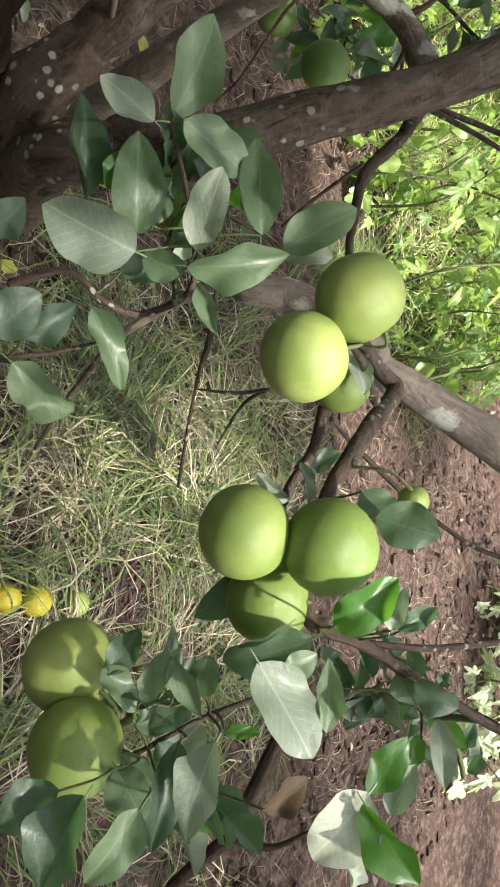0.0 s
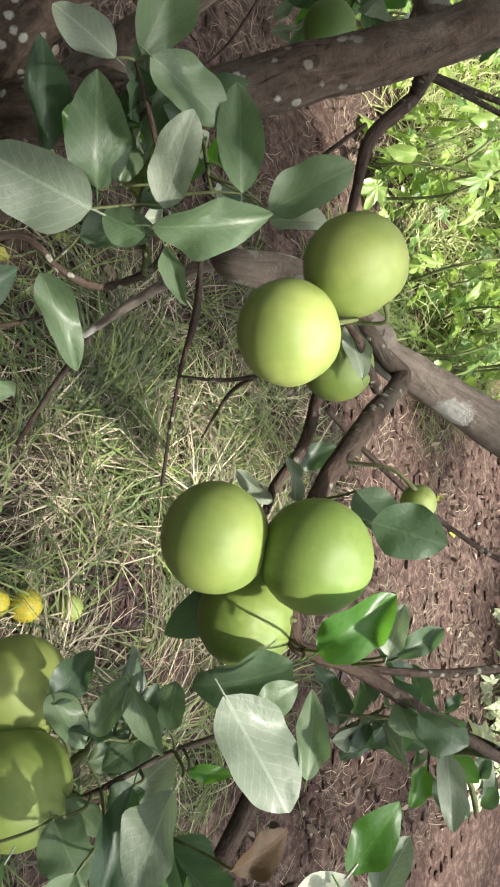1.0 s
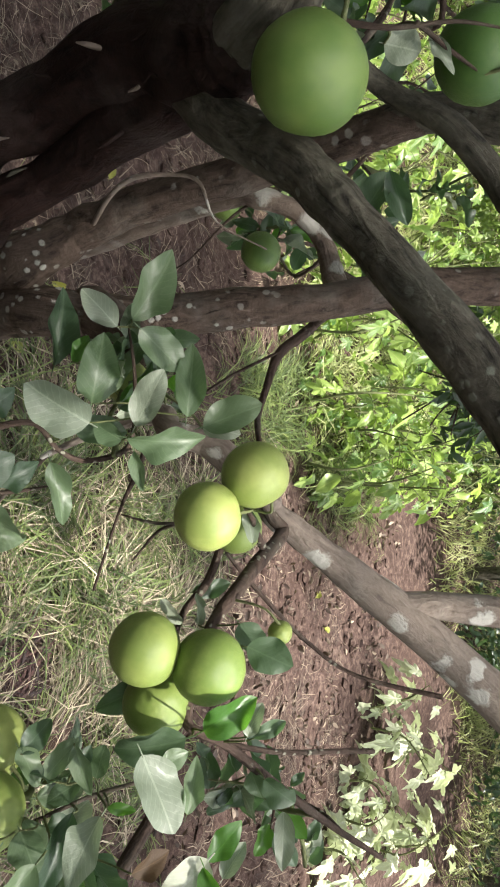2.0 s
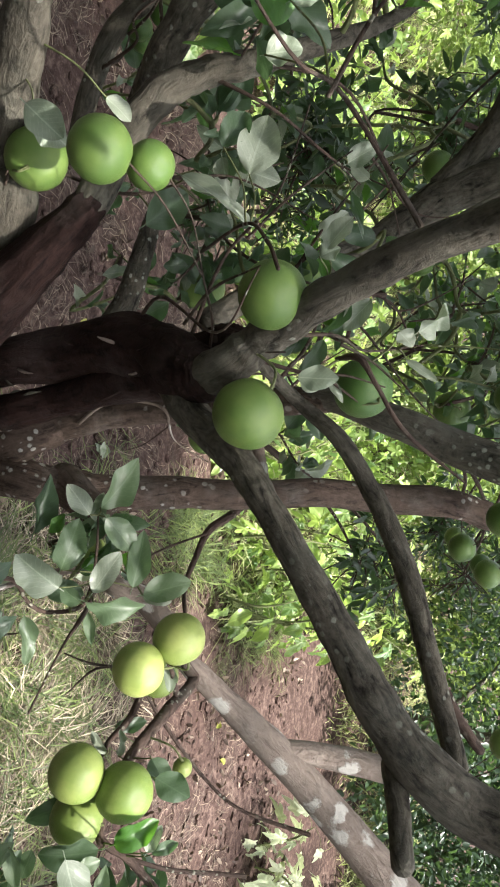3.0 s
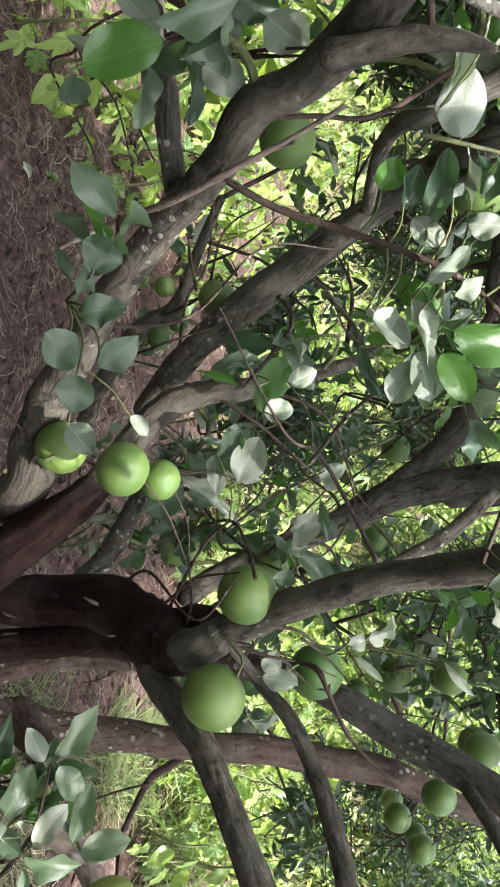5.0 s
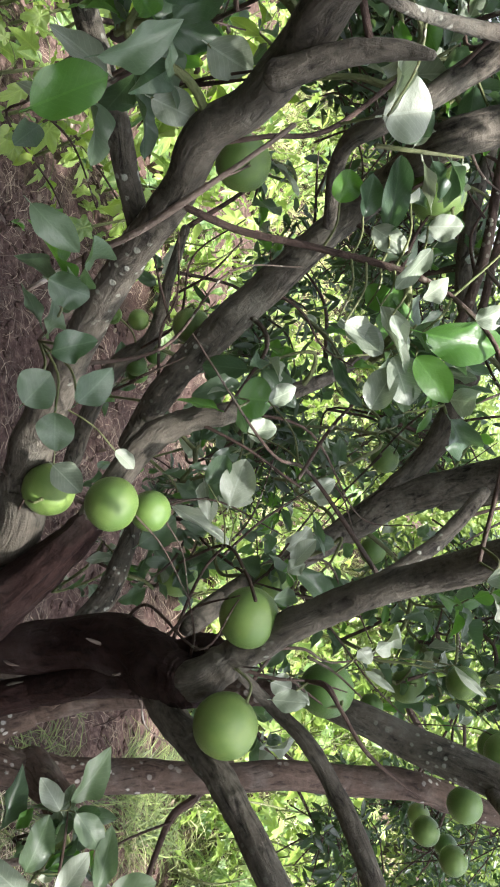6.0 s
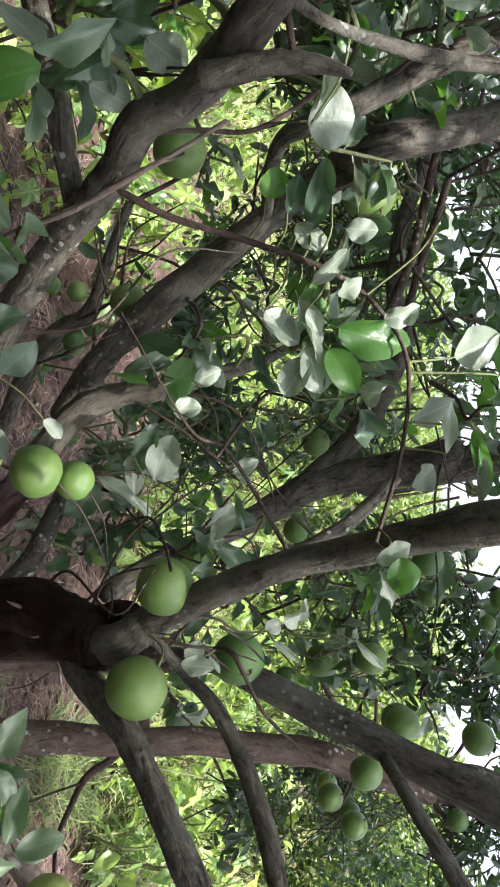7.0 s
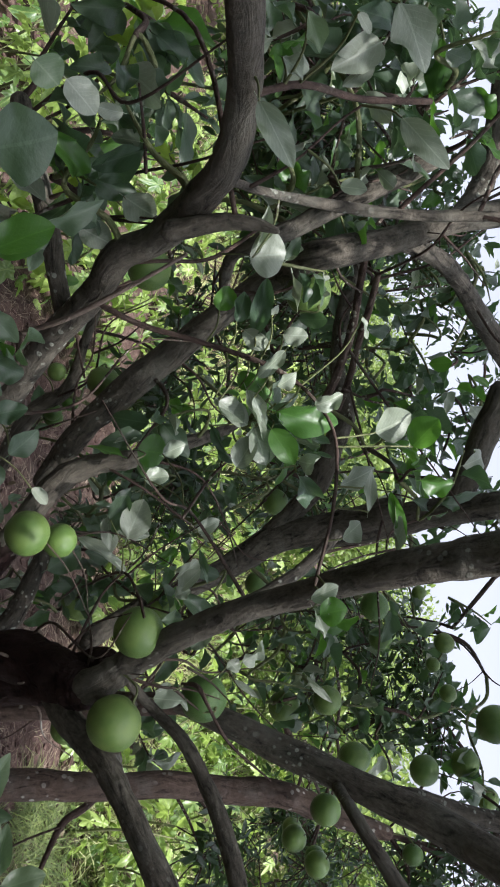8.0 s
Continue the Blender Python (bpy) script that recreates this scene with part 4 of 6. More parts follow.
leafy_twig(tree_b, (-1.284, 0.256, 1.650), (-1.199, 0.162, 1.697), 6, 0.063, seed=66)
leafy_twig(tree_b, (-1.056, -0.012, 1.392), (-1.026, -0.047, 1.504), 6, 0.061, seed=67)
leafy_twig(tree_b, (-1.108, -0.050, 1.523), (-1.053, -0.126, 1.548), 6, 0.060, seed=68)
leafy_twig(tree_b, (-1.271, 0.102, 1.591), (-1.369, 0.095, 1.565), 6, 0.064, seed=69)
leafy_twig(tree_b, (-1.140, 0.167, 1.363), (-1.153, 0.169, 1.502), 6, 0.049, seed=70)
leafy_twig(tree_b, (-1.428, 0.260, 1.498), (-1.446, 0.316, 1.573), 9, 0.057, seed=71)
leafy_twig(tree_b, (-0.635, -0.284, 1.259), (-0.668, -0.214, 1.267), 9, 0.049, seed=72)
leafy_twig(tree_b, (-0.742, -0.175, 1.246), (-0.820, -0.195, 1.279), 10, 0.056, seed=73)
leafy_twig(tree_b, (-0.751, -0.183, 1.338), (-0.770, -0.227, 1.321), 9, 0.045, seed=74)
leafy_twig(tree_b, (-0.879, -0.175, 1.314), (-0.844, -0.154, 1.365), 8, 0.059, seed=75)
leafy_twig(tree_b, (-0.901, -0.216, 1.305), (-0.830, -0.199, 1.263), 7, 0.064, seed=76)
leafy_twig(tree_b, (-0.964, -0.171, 1.158), (-1.022, -0.207, 1.213), 8, 0.063, seed=77)
leafy_twig(tree_b, (-0.961, -0.208, 1.294), (-0.987, -0.146, 1.312), 7, 0.053, seed=78)
leafy_twig(tree_b, (-0.782, -0.158, 1.217), (-0.739, -0.173, 1.277), 10, 0.052, seed=79)
leafy_twig(tree_b, (-0.781, -0.134, 1.231), (-0.753, -0.126, 1.142), 6, 0.061, seed=80)
leafy_twig(tree_a, (-0.809, 1.024, 1.583), (-0.757, 1.052, 1.669), 7, 0.056, seed=81)
leafy_twig(tree_a, (-0.785, 1.081, 1.482), (-0.669, 1.036, 1.525), 7, 0.063, seed=82)
leafy_twig(tree_a, (-0.744, 0.824, 1.458), (-0.686, 0.876, 1.501), 7, 0.060, seed=83)
leafy_twig(tree_a, (-0.812, 0.774, 1.519), (-0.878, 0.820, 1.585), 8, 0.047, seed=86)
leafy_twig(tree_a, (-0.893, 0.837, 1.549), (-0.898, 0.705, 1.474), 6, 0.048, seed=87)
leafy_twig(tree_a, (-0.700, 1.058, 1.355), (-0.727, 1.056, 1.456), 8, 0.054, seed=88)
leafy_twig(tree_a, (-0.561, 0.937, 1.319), (-0.711, 0.990, 1.299), 7, 0.055, seed=89)
leafy_twig(tree_a, (-0.577, 1.135, 1.503), (-0.654, 1.048, 1.562), 10, 0.061, seed=90)
leafy_twig(tree_a, (-0.596, 1.165, 1.549), (-0.617, 1.228, 1.608), 8, 0.047, seed=91)
leafy_twig(tree_a, (-0.533, 1.106, 1.416), (-0.451, 1.122, 1.451), 6, 0.053, seed=92)
leafy_twig(tree_a, (-0.532, 0.940, 1.599), (-0.396, 0.898, 1.617), 10, 0.065, seed=93)
leafy_twig(tree_a, (-0.578, 0.830, 1.198), (-0.570, 0.902, 1.320), 10, 0.046, seed=94)
leafy_twig(tree_a, (-0.406, 0.865, 1.600), (-0.353, 0.795, 1.652), 6, 0.045, seed=95)
leafy_twig(tree_a, (-0.592, 1.199, 1.292), (-0.533, 1.185, 1.364), 9, 0.050, seed=96)
leafy_twig(tree_a, (-0.646, 1.003, 0.914), (-0.515, 1.011, 0.955), 10, 0.047, seed=97)
leafy_twig(tree_a, (-0.612, 1.117, 0.921), (-0.593, 1.135, 1.033), 6, 0.058, seed=98)
leafy_twig(tree_a, (-0.591, 1.130, 0.983), (-0.632, 1.153, 1.109), 8, 0.046, seed=99)
leafy_twig(tree_a, (-0.555, 0.615, 1.155), (-0.562, 0.612, 1.076), 8, 0.059, seed=100)
leafy_twig(tree_a, (-0.477, 1.064, 0.782), (-0.561, 1.049, 0.699), 6, 0.052, seed=101)
leafy_twig(tree_a, (-0.595, 1.385, 0.686), (-0.651, 1.308, 0.695), 7, 0.054, seed=102)
leafy_twig(tree_a, (-0.640, 1.096, 0.732), (-0.539, 1.040, 0.761), 7, 0.063, seed=103)
leafy_twig(tree_a, (-0.562, 1.046, 0.740), (-0.608, 1.048, 0.663), 9, 0.060, seed=104)
leafy_twig(tree_a, (-0.530, 1.140, 0.801), (-0.619, 1.071, 0.825), 7, 0.055, seed=105)
leafy_twig(tree_a, (-0.506, 0.957, 0.930), (-0.445, 0.981, 0.970), 10, 0.064, seed=106)
leafy_twig(tree_a, (0.260, 0.812, 0.854), (0.282, 0.754, 0.897), 6, 0.046, seed=107)
leafy_twig(tree_a, (0.234, 0.713, 0.928), (0.204, 0.677, 0.858), 9, 0.056, seed=108)
leafy_twig(tree_a, (0.253, 0.732, 0.820), (0.212, 0.721, 0.880), 7, 0.060, seed=109)
leafy_twig(tree_a, (0.380, 0.864, 0.888), (0.292, 0.876, 0.855), 9, 0.046, seed=110)
leafy_twig(tree_a, (-0.205, 0.569, 0.803), (-0.285, 0.586, 0.817), 7, 0.046, seed=111)
leafy_twig(tree_a, (-0.254, 0.560, 0.765), (-0.283, 0.564, 0.841), 10, 0.045, seed=112)
leafy_twig(tree_a, (-0.302, 0.594, 0.826), (-0.224, 0.599, 0.857), 9, 0.050, seed=113)
leafy_twig(tree_a, (0.148, 0.478, 0.788), (0.134, 0.466, 0.848), 6, 0.049, seed=114)
leafy_twig(tree_a, (0.178, 0.439, 0.818), (0.201, 0.483, 0.856), 7, 0.064, seed=115)
leafy_twig(tree_a, (-0.964, 0.723, 1.030), (-0.874, 0.634, 0.940), 6, 0.059, seed=116)
leafy_twig(tree_a, (-1.175, 0.915, 1.101), (-1.280, 0.926, 1.055), 9, 0.049, seed=117)
leafy_twig(tree_a, (-1.170, 1.065, 0.874), (-1.117, 1.145, 0.997), 9, 0.052, seed=118)
leafy_twig(tree_a, (-0.810, 1.151, 0.842), (-0.908, 1.046, 0.884), 10, 0.064, seed=119)
leafy_twig(tree_a, (-0.776, 1.375, 1.238), (-0.905, 1.427, 1.264), 8, 0.050, seed=120)
leafy_twig(tree_a, (-0.821, 1.371, 0.998), (-0.860, 1.264, 1.106), 10, 0.060, seed=121)
leafy_twig(tree_a, (-0.653, 1.024, 1.273), (-0.749, 1.041, 1.298), 10, 0.052, seed=122)
leafy_twig(tree_a, (-0.811, 1.105, 1.097), (-0.765, 1.100, 1.202), 9, 0.058, seed=123)
leafy_twig(tree_a, (-0.935, 1.445, 1.209), (-0.926, 1.471, 1.292), 10, 0.054, seed=124)
leafy_twig(tree_a, (-0.937, 1.153, 1.276), (-0.786, 1.170, 1.328), 10, 0.061, seed=125)
leafy_twig(tree_a, (-0.837, 1.183, 1.125), (-0.914, 1.156, 1.262), 6, 0.048, seed=126)
leafy_twig(tree_a, (-0.885, 1.308, 1.227), (-0.905, 1.270, 1.366), 9, 0.057, seed=127)
leafy_twig(tree_a, (-0.849, 0.999, 1.184), (-0.742, 0.940, 1.130), 6, 0.056, seed=128)
leafy_twig(tree_a, (-0.746, 0.995, 1.227), (-0.852, 0.976, 1.250), 6, 0.055, seed=129)
leafy_twig(tree_a, (-0.632, 1.225, 1.239), (-0.596, 1.285, 1.168), 10, 0.060, seed=130)
leafy_twig(tree_a, (-0.583, 1.024, 1.186), (-0.698, 1.061, 1.229), 6, 0.053, seed=131)
leafy_twig(tree_a, (-0.876, 1.302, 1.150), (-0.874, 1.283, 1.254), 6, 0.054, seed=132)
leafy_twig(tree_b, (-1.219, 0.640, 1.006), (-1.322, 0.557, 1.042), 9, 0.063, seed=133)
leafy_twig(tree_b, (-0.964, 0.884, 1.038), (-0.925, 0.788, 1.124), 10, 0.054, seed=134)
leafy_twig(tree_b, (-1.332, -0.017, 1.532), (-1.249, 0.028, 1.534), 8, 0.049, seed=135)
leafy_twig(tree_b, (-1.543, 0.381, 1.575), (-1.459, 0.352, 1.495), 8, 0.064, seed=136)
leafy_twig(tree_b, (-1.560, 0.275, 1.315), (-1.698, 0.288, 1.292), 9, 0.056, seed=137)
leafy_twig(tree_b, (-1.244, 0.140, 1.569), (-1.267, 0.120, 1.460), 7, 0.046, seed=138)
leafy_twig(tree_b, (-0.984, 0.008, 1.626), (-0.896, -0.054, 1.597), 6, 0.051, seed=139)
leafy_twig(tree_b, (-1.349, 0.114, 1.619), (-1.242, 0.126, 1.546), 9, 0.063, seed=140)
leafy_twig(tree_b, (-1.220, 0.075, 1.352), (-1.180, 0.070, 1.465), 7, 0.058, seed=141)
leafy_twig(tree_b, (-0.957, -0.020, 1.411), (-1.049, 0.024, 1.380), 8, 0.054, seed=142)
leafy_twig(tree_b, (-1.684, 0.205, 1.619), (-1.557, 0.153, 1.562), 8, 0.062, seed=143)
leafy_twig(tree_b, (-1.431, 0.288, 1.543), (-1.510, 0.325, 1.633), 6, 0.051, seed=144)
leafy_twig(tree_b, (-1.264, 0.232, 1.368), (-1.170, 0.181, 1.427), 6, 0.064, seed=145)
leafy_twig(tree_b, (-1.100, 0.230, 1.425), (-1.194, 0.282, 1.346), 6, 0.046, seed=146)
leafy_twig(tree_b, (-1.127, 0.233, 1.404), (-1.173, 0.201, 1.473), 6, 0.061, seed=147)
leafy_twig(tree_b, (-1.723, 0.254, 1.527), (-1.571, 0.246, 1.561), 7, 0.061, seed=148)
leafy_twig(tree_b, (-1.845, 0.207, 1.352), (-1.716, 0.258, 1.406), 6, 0.053, seed=149)
leafy_twig(tree_b, (-1.598, 0.604, 1.263), (-1.501, 0.562, 1.318), 8, 0.046, seed=150)
leafy_twig(tree_b, (-1.094, -0.160, 1.547), (-1.005, -0.093, 1.526), 6, 0.064, seed=151)
leafy_twig(tree_b, (-1.426, 0.217, 1.319), (-1.431, 0.164, 1.437), 8, 0.050, seed=152)
leafy_twig(tree_b, (-1.014, -0.014, 1.577), (-1.112, -0.002, 1.654), 8, 0.058, seed=153)
leafy_twig(tree_b, (-1.055, -0.061, 1.486), (-1.059, -0.122, 1.562), 9, 0.052, seed=154)
leafy_twig(tree_b, (-0.973, 0.026, 1.459), (-0.957, 0.007, 1.565), 10, 0.052, seed=155)
leafy_twig(tree_b, (-1.499, 0.376, 1.503), (-1.437, 0.403, 1.384), 9, 0.059, seed=156)
leafy_twig(tree_b, (-1.045, 0.100, 1.446), (-0.966, 0.121, 1.468), 7, 0.054, seed=157)
leafy_twig(tree_b, (-1.495, 0.505, 1.491), (-1.557, 0.477, 1.601), 9, 0.064, seed=158)
leafy_twig(tree_b, (-0.983, -0.093, 1.503), (-1.080, -0.143, 1.518), 7, 0.064, seed=159)
leafy_twig(tree_b, (-1.476, 0.128, 1.443), (-1.488, 0.172, 1.552), 7, 0.062, seed=160)
leafy_twig(tree_b, (-1.008, 0.106, 1.373), (-1.116, 0.093, 1.371), 8, 0.050, seed=161)
leafy_twig(tree_b, (-1.369, 0.112, 1.350), (-1.317, -0.022, 1.336), 6, 0.062, seed=162)
leafy_twig(tree_b, (-1.133, 0.538, 1.538), (-1.059, 0.596, 1.573), 9, 0.048, seed=163)
leafy_twig(tree_b, (-1.686, 0.959, 1.653), (-1.637, 0.906, 1.778), 9, 0.054, seed=164)
leafy_twig(tree_a, (-1.246, 0.807, 1.657), (-1.148, 0.870, 1.656), 6, 0.059, seed=165)
leafy_twig(tree_a, (-1.105, 0.738, 1.540), (-1.093, 0.646, 1.612), 9, 0.060, seed=166)
leafy_twig(tree_a, (-0.924, 0.654, 1.580), (-0.960, 0.563, 1.601), 6, 0.047, seed=167)
leafy_twig(tree_b, (-1.504, 0.694, 1.556), (-1.386, 0.738, 1.629), 7, 0.055, seed=168)
leafy_twig(tree_a, (-0.997, 0.704, 1.479), (-0.879, 0.754, 1.501), 9, 0.059, seed=169)
leafy_twig(tree_b, (-1.498, 0.729, 1.705), (-1.382, 0.690, 1.635), 10, 0.047, seed=170)
leafy_twig(tree_a, (-1.115, 0.816, 1.520), (-1.071, 0.784, 1.609), 8, 0.057, seed=171)
leafy_twig(tree_b, (-1.315, 0.618, 1.439), (-1.306, 0.514, 1.468), 10, 0.058, seed=172)
leafy_twig(tree_a, (-0.958, 0.457, 1.493), (-0.993, 0.564, 1.566), 9, 0.052, seed=173)
leafy_twig(tree_a, (-0.994, 1.001, 1.310), (-1.096, 0.973, 1.392), 8, 0.062, seed=174)
leafy_twig(tree_a, (-1.099, 1.222, 1.686), (-1.125, 1.136, 1.689), 8, 0.059, seed=175)
leafy_twig(tree_b, (-1.212, 0.517, 1.565), (-1.153, 0.567, 1.677), 6, 0.056, seed=176)
leafy_twig(tree_b, (-1.626, 0.915, 1.349), (-1.603, 0.920, 1.439), 6, 0.050, seed=177)
leafy_twig(tree_b, (-1.194, 0.701, 1.515), (-1.092, 0.756, 1.535), 9, 0.052, seed=178)
leafy_twig(tree_b, (-1.200, 0.619, 1.595), (-1.180, 0.530, 1.568), 8, 0.062, seed=179)
leafy_twig(tree_b, (-1.176, 0.372, 1.640), (-1.155, 0.477, 1.682), 6, 0.062, seed=180)
leafy_twig(tree_b, (-1.202, 0.483, 1.630), (-1.282, 0.554, 1.631), 8, 0.060, seed=181)
leafy_twig(tree_b, (-1.211, 0.657, 1.432), (-1.202, 0.540, 1.393), 10, 0.064, seed=182)
leafy_twig(tree_a, (-1.153, 1.140, 1.573), (-1.055, 1.150, 1.674), 8, 0.045, seed=183)
leafy_twig(tree_a, (-0.795, 0.621, 1.650), (-0.894, 0.688, 1.616), 8, 0.046, seed=184)
leafy_twig(tree_b, (-1.351, 0.822, 1.447), (-1.401, 0.738, 1.513), 9, 0.059, seed=185)
leafy_twig(tree_b, (-1.469, 0.115, 1.022), (-1.398, 0.125, 1.138), 7, 0.051, ("fresh", "fresh", "fresh", "young", "mature"), seed=186)
leafy_twig(tree_b, (-1.156, -0.054, 1.178), (-1.091, -0.135, 1.220), 6, 0.049, ("fresh", "fresh", "fresh", "young", "mature"), seed=187)
leafy_twig(tree_b, (-1.166, 0.118, 1.083), (-1.283, 0.094, 1.147), 10, 0.049, ("fresh", "fresh", "fresh", "young", "mature"), seed=188)
leafy_twig(tree_b, (-1.180, -0.047, 1.139), (-1.225, -0.074, 1.218), 9, 0.059, ("fresh", "fresh", "fresh", "young", "mature"), seed=189)
leafy_twig(tree_b, (-1.288, -0.055, 1.085), (-1.282, -0.005, 1.171), 7, 0.064, ("fresh", "fresh", "fresh", "young", "mature"), seed=190)
leafy_twig(tree_b, (-1.270, 0.185, 1.021), (-1.207, 0.112, 1.042), 8, 0.048, ("fresh", "fresh", "fresh", "young", "mature"), seed=191)
leafy_twig(tree_b, (-1.080, 0.018, 1.068), (-1.082, -0.001, 1.161), 6, 0.060, ("fresh", "fresh", "fresh", "young", "mature"), seed=192)
leafy_twig(tree_b, (-1.307, 0.162, 1.021), (-1.356, 0.183, 1.113), 6, 0.063, ("fresh", "fresh", "fresh", "young", "mature"), seed=193)
leafy_twig(tree_b, (-0.977, 0.034, 1.286), (-1.058, 0.021, 1.235), 10, 0.055, ("fresh", "fresh", "fresh", "young", "mature"), seed=194)
leafy_twig(tree_b, (-0.920, -0.110, 1.243), (-0.999, -0.171, 1.296), 8, 0.059, ("fresh", "fresh", "fresh", "young", "mature"), seed=195)
leafy_twig(tree_b, (-1.365, 0.146, 1.087), (-1.489, 0.201, 1.066), 8, 0.049, ("fresh", "fresh", "fresh", "young", "mature"), seed=196)
leafy_twig(tree_b, (-1.186, 0.143, 1.046), (-1.094, 0.133, 1.128), 7, 0.062, ("fresh", "fresh", "fresh", "young", "mature"), seed=197)
leafy_twig(tree_b, (-1.087, 0.038, 1.093), (-0.980, -0.020, 1.141), 10, 0.064, ("fresh", "fresh", "fresh", "young", "mature"), seed=198)
leafy_twig(tree_b, (-1.022, -0.191, 1.262), (-0.947, -0.195, 1.304), 6, 0.063, seed=199)
leafy_twig(tree_a, (-0.923, 0.857, 1.626), (-0.881, 0.905, 1.709), 8, 0.055, seed=200)
leafy_twig(tree_a, (-0.740, 0.966, 1.511), (-0.850, 0.948, 1.479), 9, 0.051, seed=203)
leafy_twig(tree_a, (-0.662, 1.380, 1.532), (-0.767, 1.317, 1.517), 6, 0.048, seed=205)
leafy_twig(tree_a, (-1.016, 1.328, 1.425), (-0.913, 1.300, 1.478), 7, 0.048, seed=207)
leafy_twig(tree_a, (-0.840, 1.200, 1.449), (-0.757, 1.252, 1.531), 8, 0.057, seed=208)
leafy_twig(tree_a, (-0.920, 0.842, 1.691), (-0.917, 0.960, 1.653), 10, 0.048, seed=209)
leafy_twig(tree_b, (-1.119, 0.720, 0.585), (-1.118, 0.679, 0.720), 7, 0.063, seed=210)
leafy_twig(tree_a, (-1.187, 1.046, 0.776), (-1.127, 0.971, 0.833), 8, 0.047, seed=211)
leafy_twig(tree_b, (-1.332, 0.843, 0.693), (-1.286, 0.827, 0.792), 7, 0.056, seed=212)
leafy_twig(tree_a, (-1.154, 1.103, 0.893), (-1.093, 1.158, 0.957), 8, 0.058, seed=213)
leafy_twig(tree_a, (-1.067, 1.178, 0.901), (-0.959, 1.228, 0.841), 8, 0.064, seed=214)
leafy_twig(tree_a, (-1.095, 0.987, 0.599), (-1.062, 0.959, 0.485), 7, 0.062, seed=215)
leafy_twig(tree_a, (-1.019, 1.117, 0.645), (-1.071, 1.111, 0.744), 9, 0.048, seed=216)

leafy_twig(tree_b, (-1.468, 0.230, 0.674), (-1.279, 0.376, 0.771), 9, 0.055, ("fresh", "fresh", "young"), seed=230)
leafy_twig(tree_b, (-1.497, 0.288, 0.564), (-1.312, 0.433, 0.662), 8, 0.050, ("fresh", "fresh", "young"), seed=231)
leafy_twig(tree_b, (-1.677, 0.316, 0.714), (-1.465, 0.454, 0.762), 8, 0.050, ("fresh", "fresh", "young"), seed=232)
leafy_twig(tree_b, (-1.449, 0.315, 0.707), (-1.299, 0.440, 0.801), 6, 0.050, ("fresh", "fresh", "young"), seed=233)
leafy_twig(tree_b, (-1.759, 0.391, 0.710), (-1.607, 0.496, 0.759), 7, 0.050, ("fresh", "fresh", "young"), seed=234)


def clump(tree, at, radius, seed):
    """A spray of fine crossing twigs with small slender leaves, held by a side branch."""
    rnd = random.Random(seed)
    c = Vector(at)
    spot = min(WOOD, key=lambda row: (Vector(row[:3]) - c).length)
    far = (Vector(spot[:3]) - c).length
    bm = bmesh.new()
    if far < 0.9:
        a = Vector(spot[:3])
        tube(bm, along([(*a, 0.006), (*((a + c) / 2 + Vector((0, 0, 0.1 * far))), 0.0045), (*c, 0.003)], 6), 6, 0.05, seed)
    spots = []
    for _ in range(11):
        way = Vector((rnd.gauss(0, 1), rnd.gauss(0, 1), rnd.gauss(0.2, 0.8))).normalized()
        b = c + way * radius * rnd.uniform(0.7, 1.5)
        a = c - way * radius * rnd.uniform(0.1, 0.9) + Vector((rnd.gauss(0, 1), rnd.gauss(0, 1), rnd.gauss(0, 1))) * radius * 0.25
        mid = (a + b) / 2 + Vector((rnd.gauss(0, 1), rnd.gauss(0, 1), rnd.gauss(0, 1))) * radius * 0.18
        tube(bm, along([(*a, 0.0022), (*mid, 0.0018), (*b, 0.0009)], 4), 5, 0.04, seed)
        spots += [(*(mid * 0.6 + b * 0.4), 0.025), (*b, 0.022)]
    if not clear(spots, 0.35):
        bm.free()
        return
    tagged(part("twig_spray", finish(bm, "twig_spray", TWIG), tree), kind="stuff")
    tagged(part("foliage", leaf_cloud("foliage", spots, rnd.uniform(0.026, 0.042), 1.0, 11, FOLIAGE, seed, 0.2, slim=rnd.uniform(0.24, 0.4)), tree), kind="stuff")


clump(tree_b, (-1.660, 0.956, 0.942), 0.105, 100)
clump(tree_b, (-1.709, 1.009, 1.098), 0.127, 101)
clump(tree_b, (-1.803, 0.994, 1.176), 0.118, 102)
clump(tree_a, (-1.288, 1.234, 1.175), 0.119, 103)
clump(tree_a, (-1.119, 1.219, 0.769), 0.093, 104)
clump(tree_b, (-1.577, 1.187, 0.750), 0.073, 105)
clump(tree_a, (-1.084, 0.994, 0.882), 0.101, 106)
clump(tree_a, (-1.183, 1.271, 1.178), 0.106, 107)
clump(tree_a, (-1.189, 1.147, 0.809), 0.104, 108)
clump(tree_a, (-1.006, 1.636, 1.149), 0.119, 109)
clump(tree_a, (-0.961, 1.789, 1.319), 0.094, 110)
clump(tree_a, (-1.037, 1.766, 1.331), 0.140, 111)
clump(tree_a, (-0.296, 1.828, 0.981), 0.104, 112)
clump(tree_a, (-0.437, 1.790, 1.082), 0.074, 113)
clump(tree_a, (-0.314, 1.684, 0.896), 0.127, 114)
clump(tree_b, (-1.707, 0.517, 1.300), 0.076, 115)
clump(tree_b, (-1.378, 0.465, 1.491), 0.121, 116)
clump(tree_b, (-1.529, 0.553, 1.338), 0.139, 117)
clump(tree_b, (-1.521, 0.378, 1.401), 0.079, 118)
clump(tree_b, (-1.546, 0.498, 1.472), 0.101, 119)
clump(tree_b, (-1.448, 0.725, 1.195), 0.134, 120)
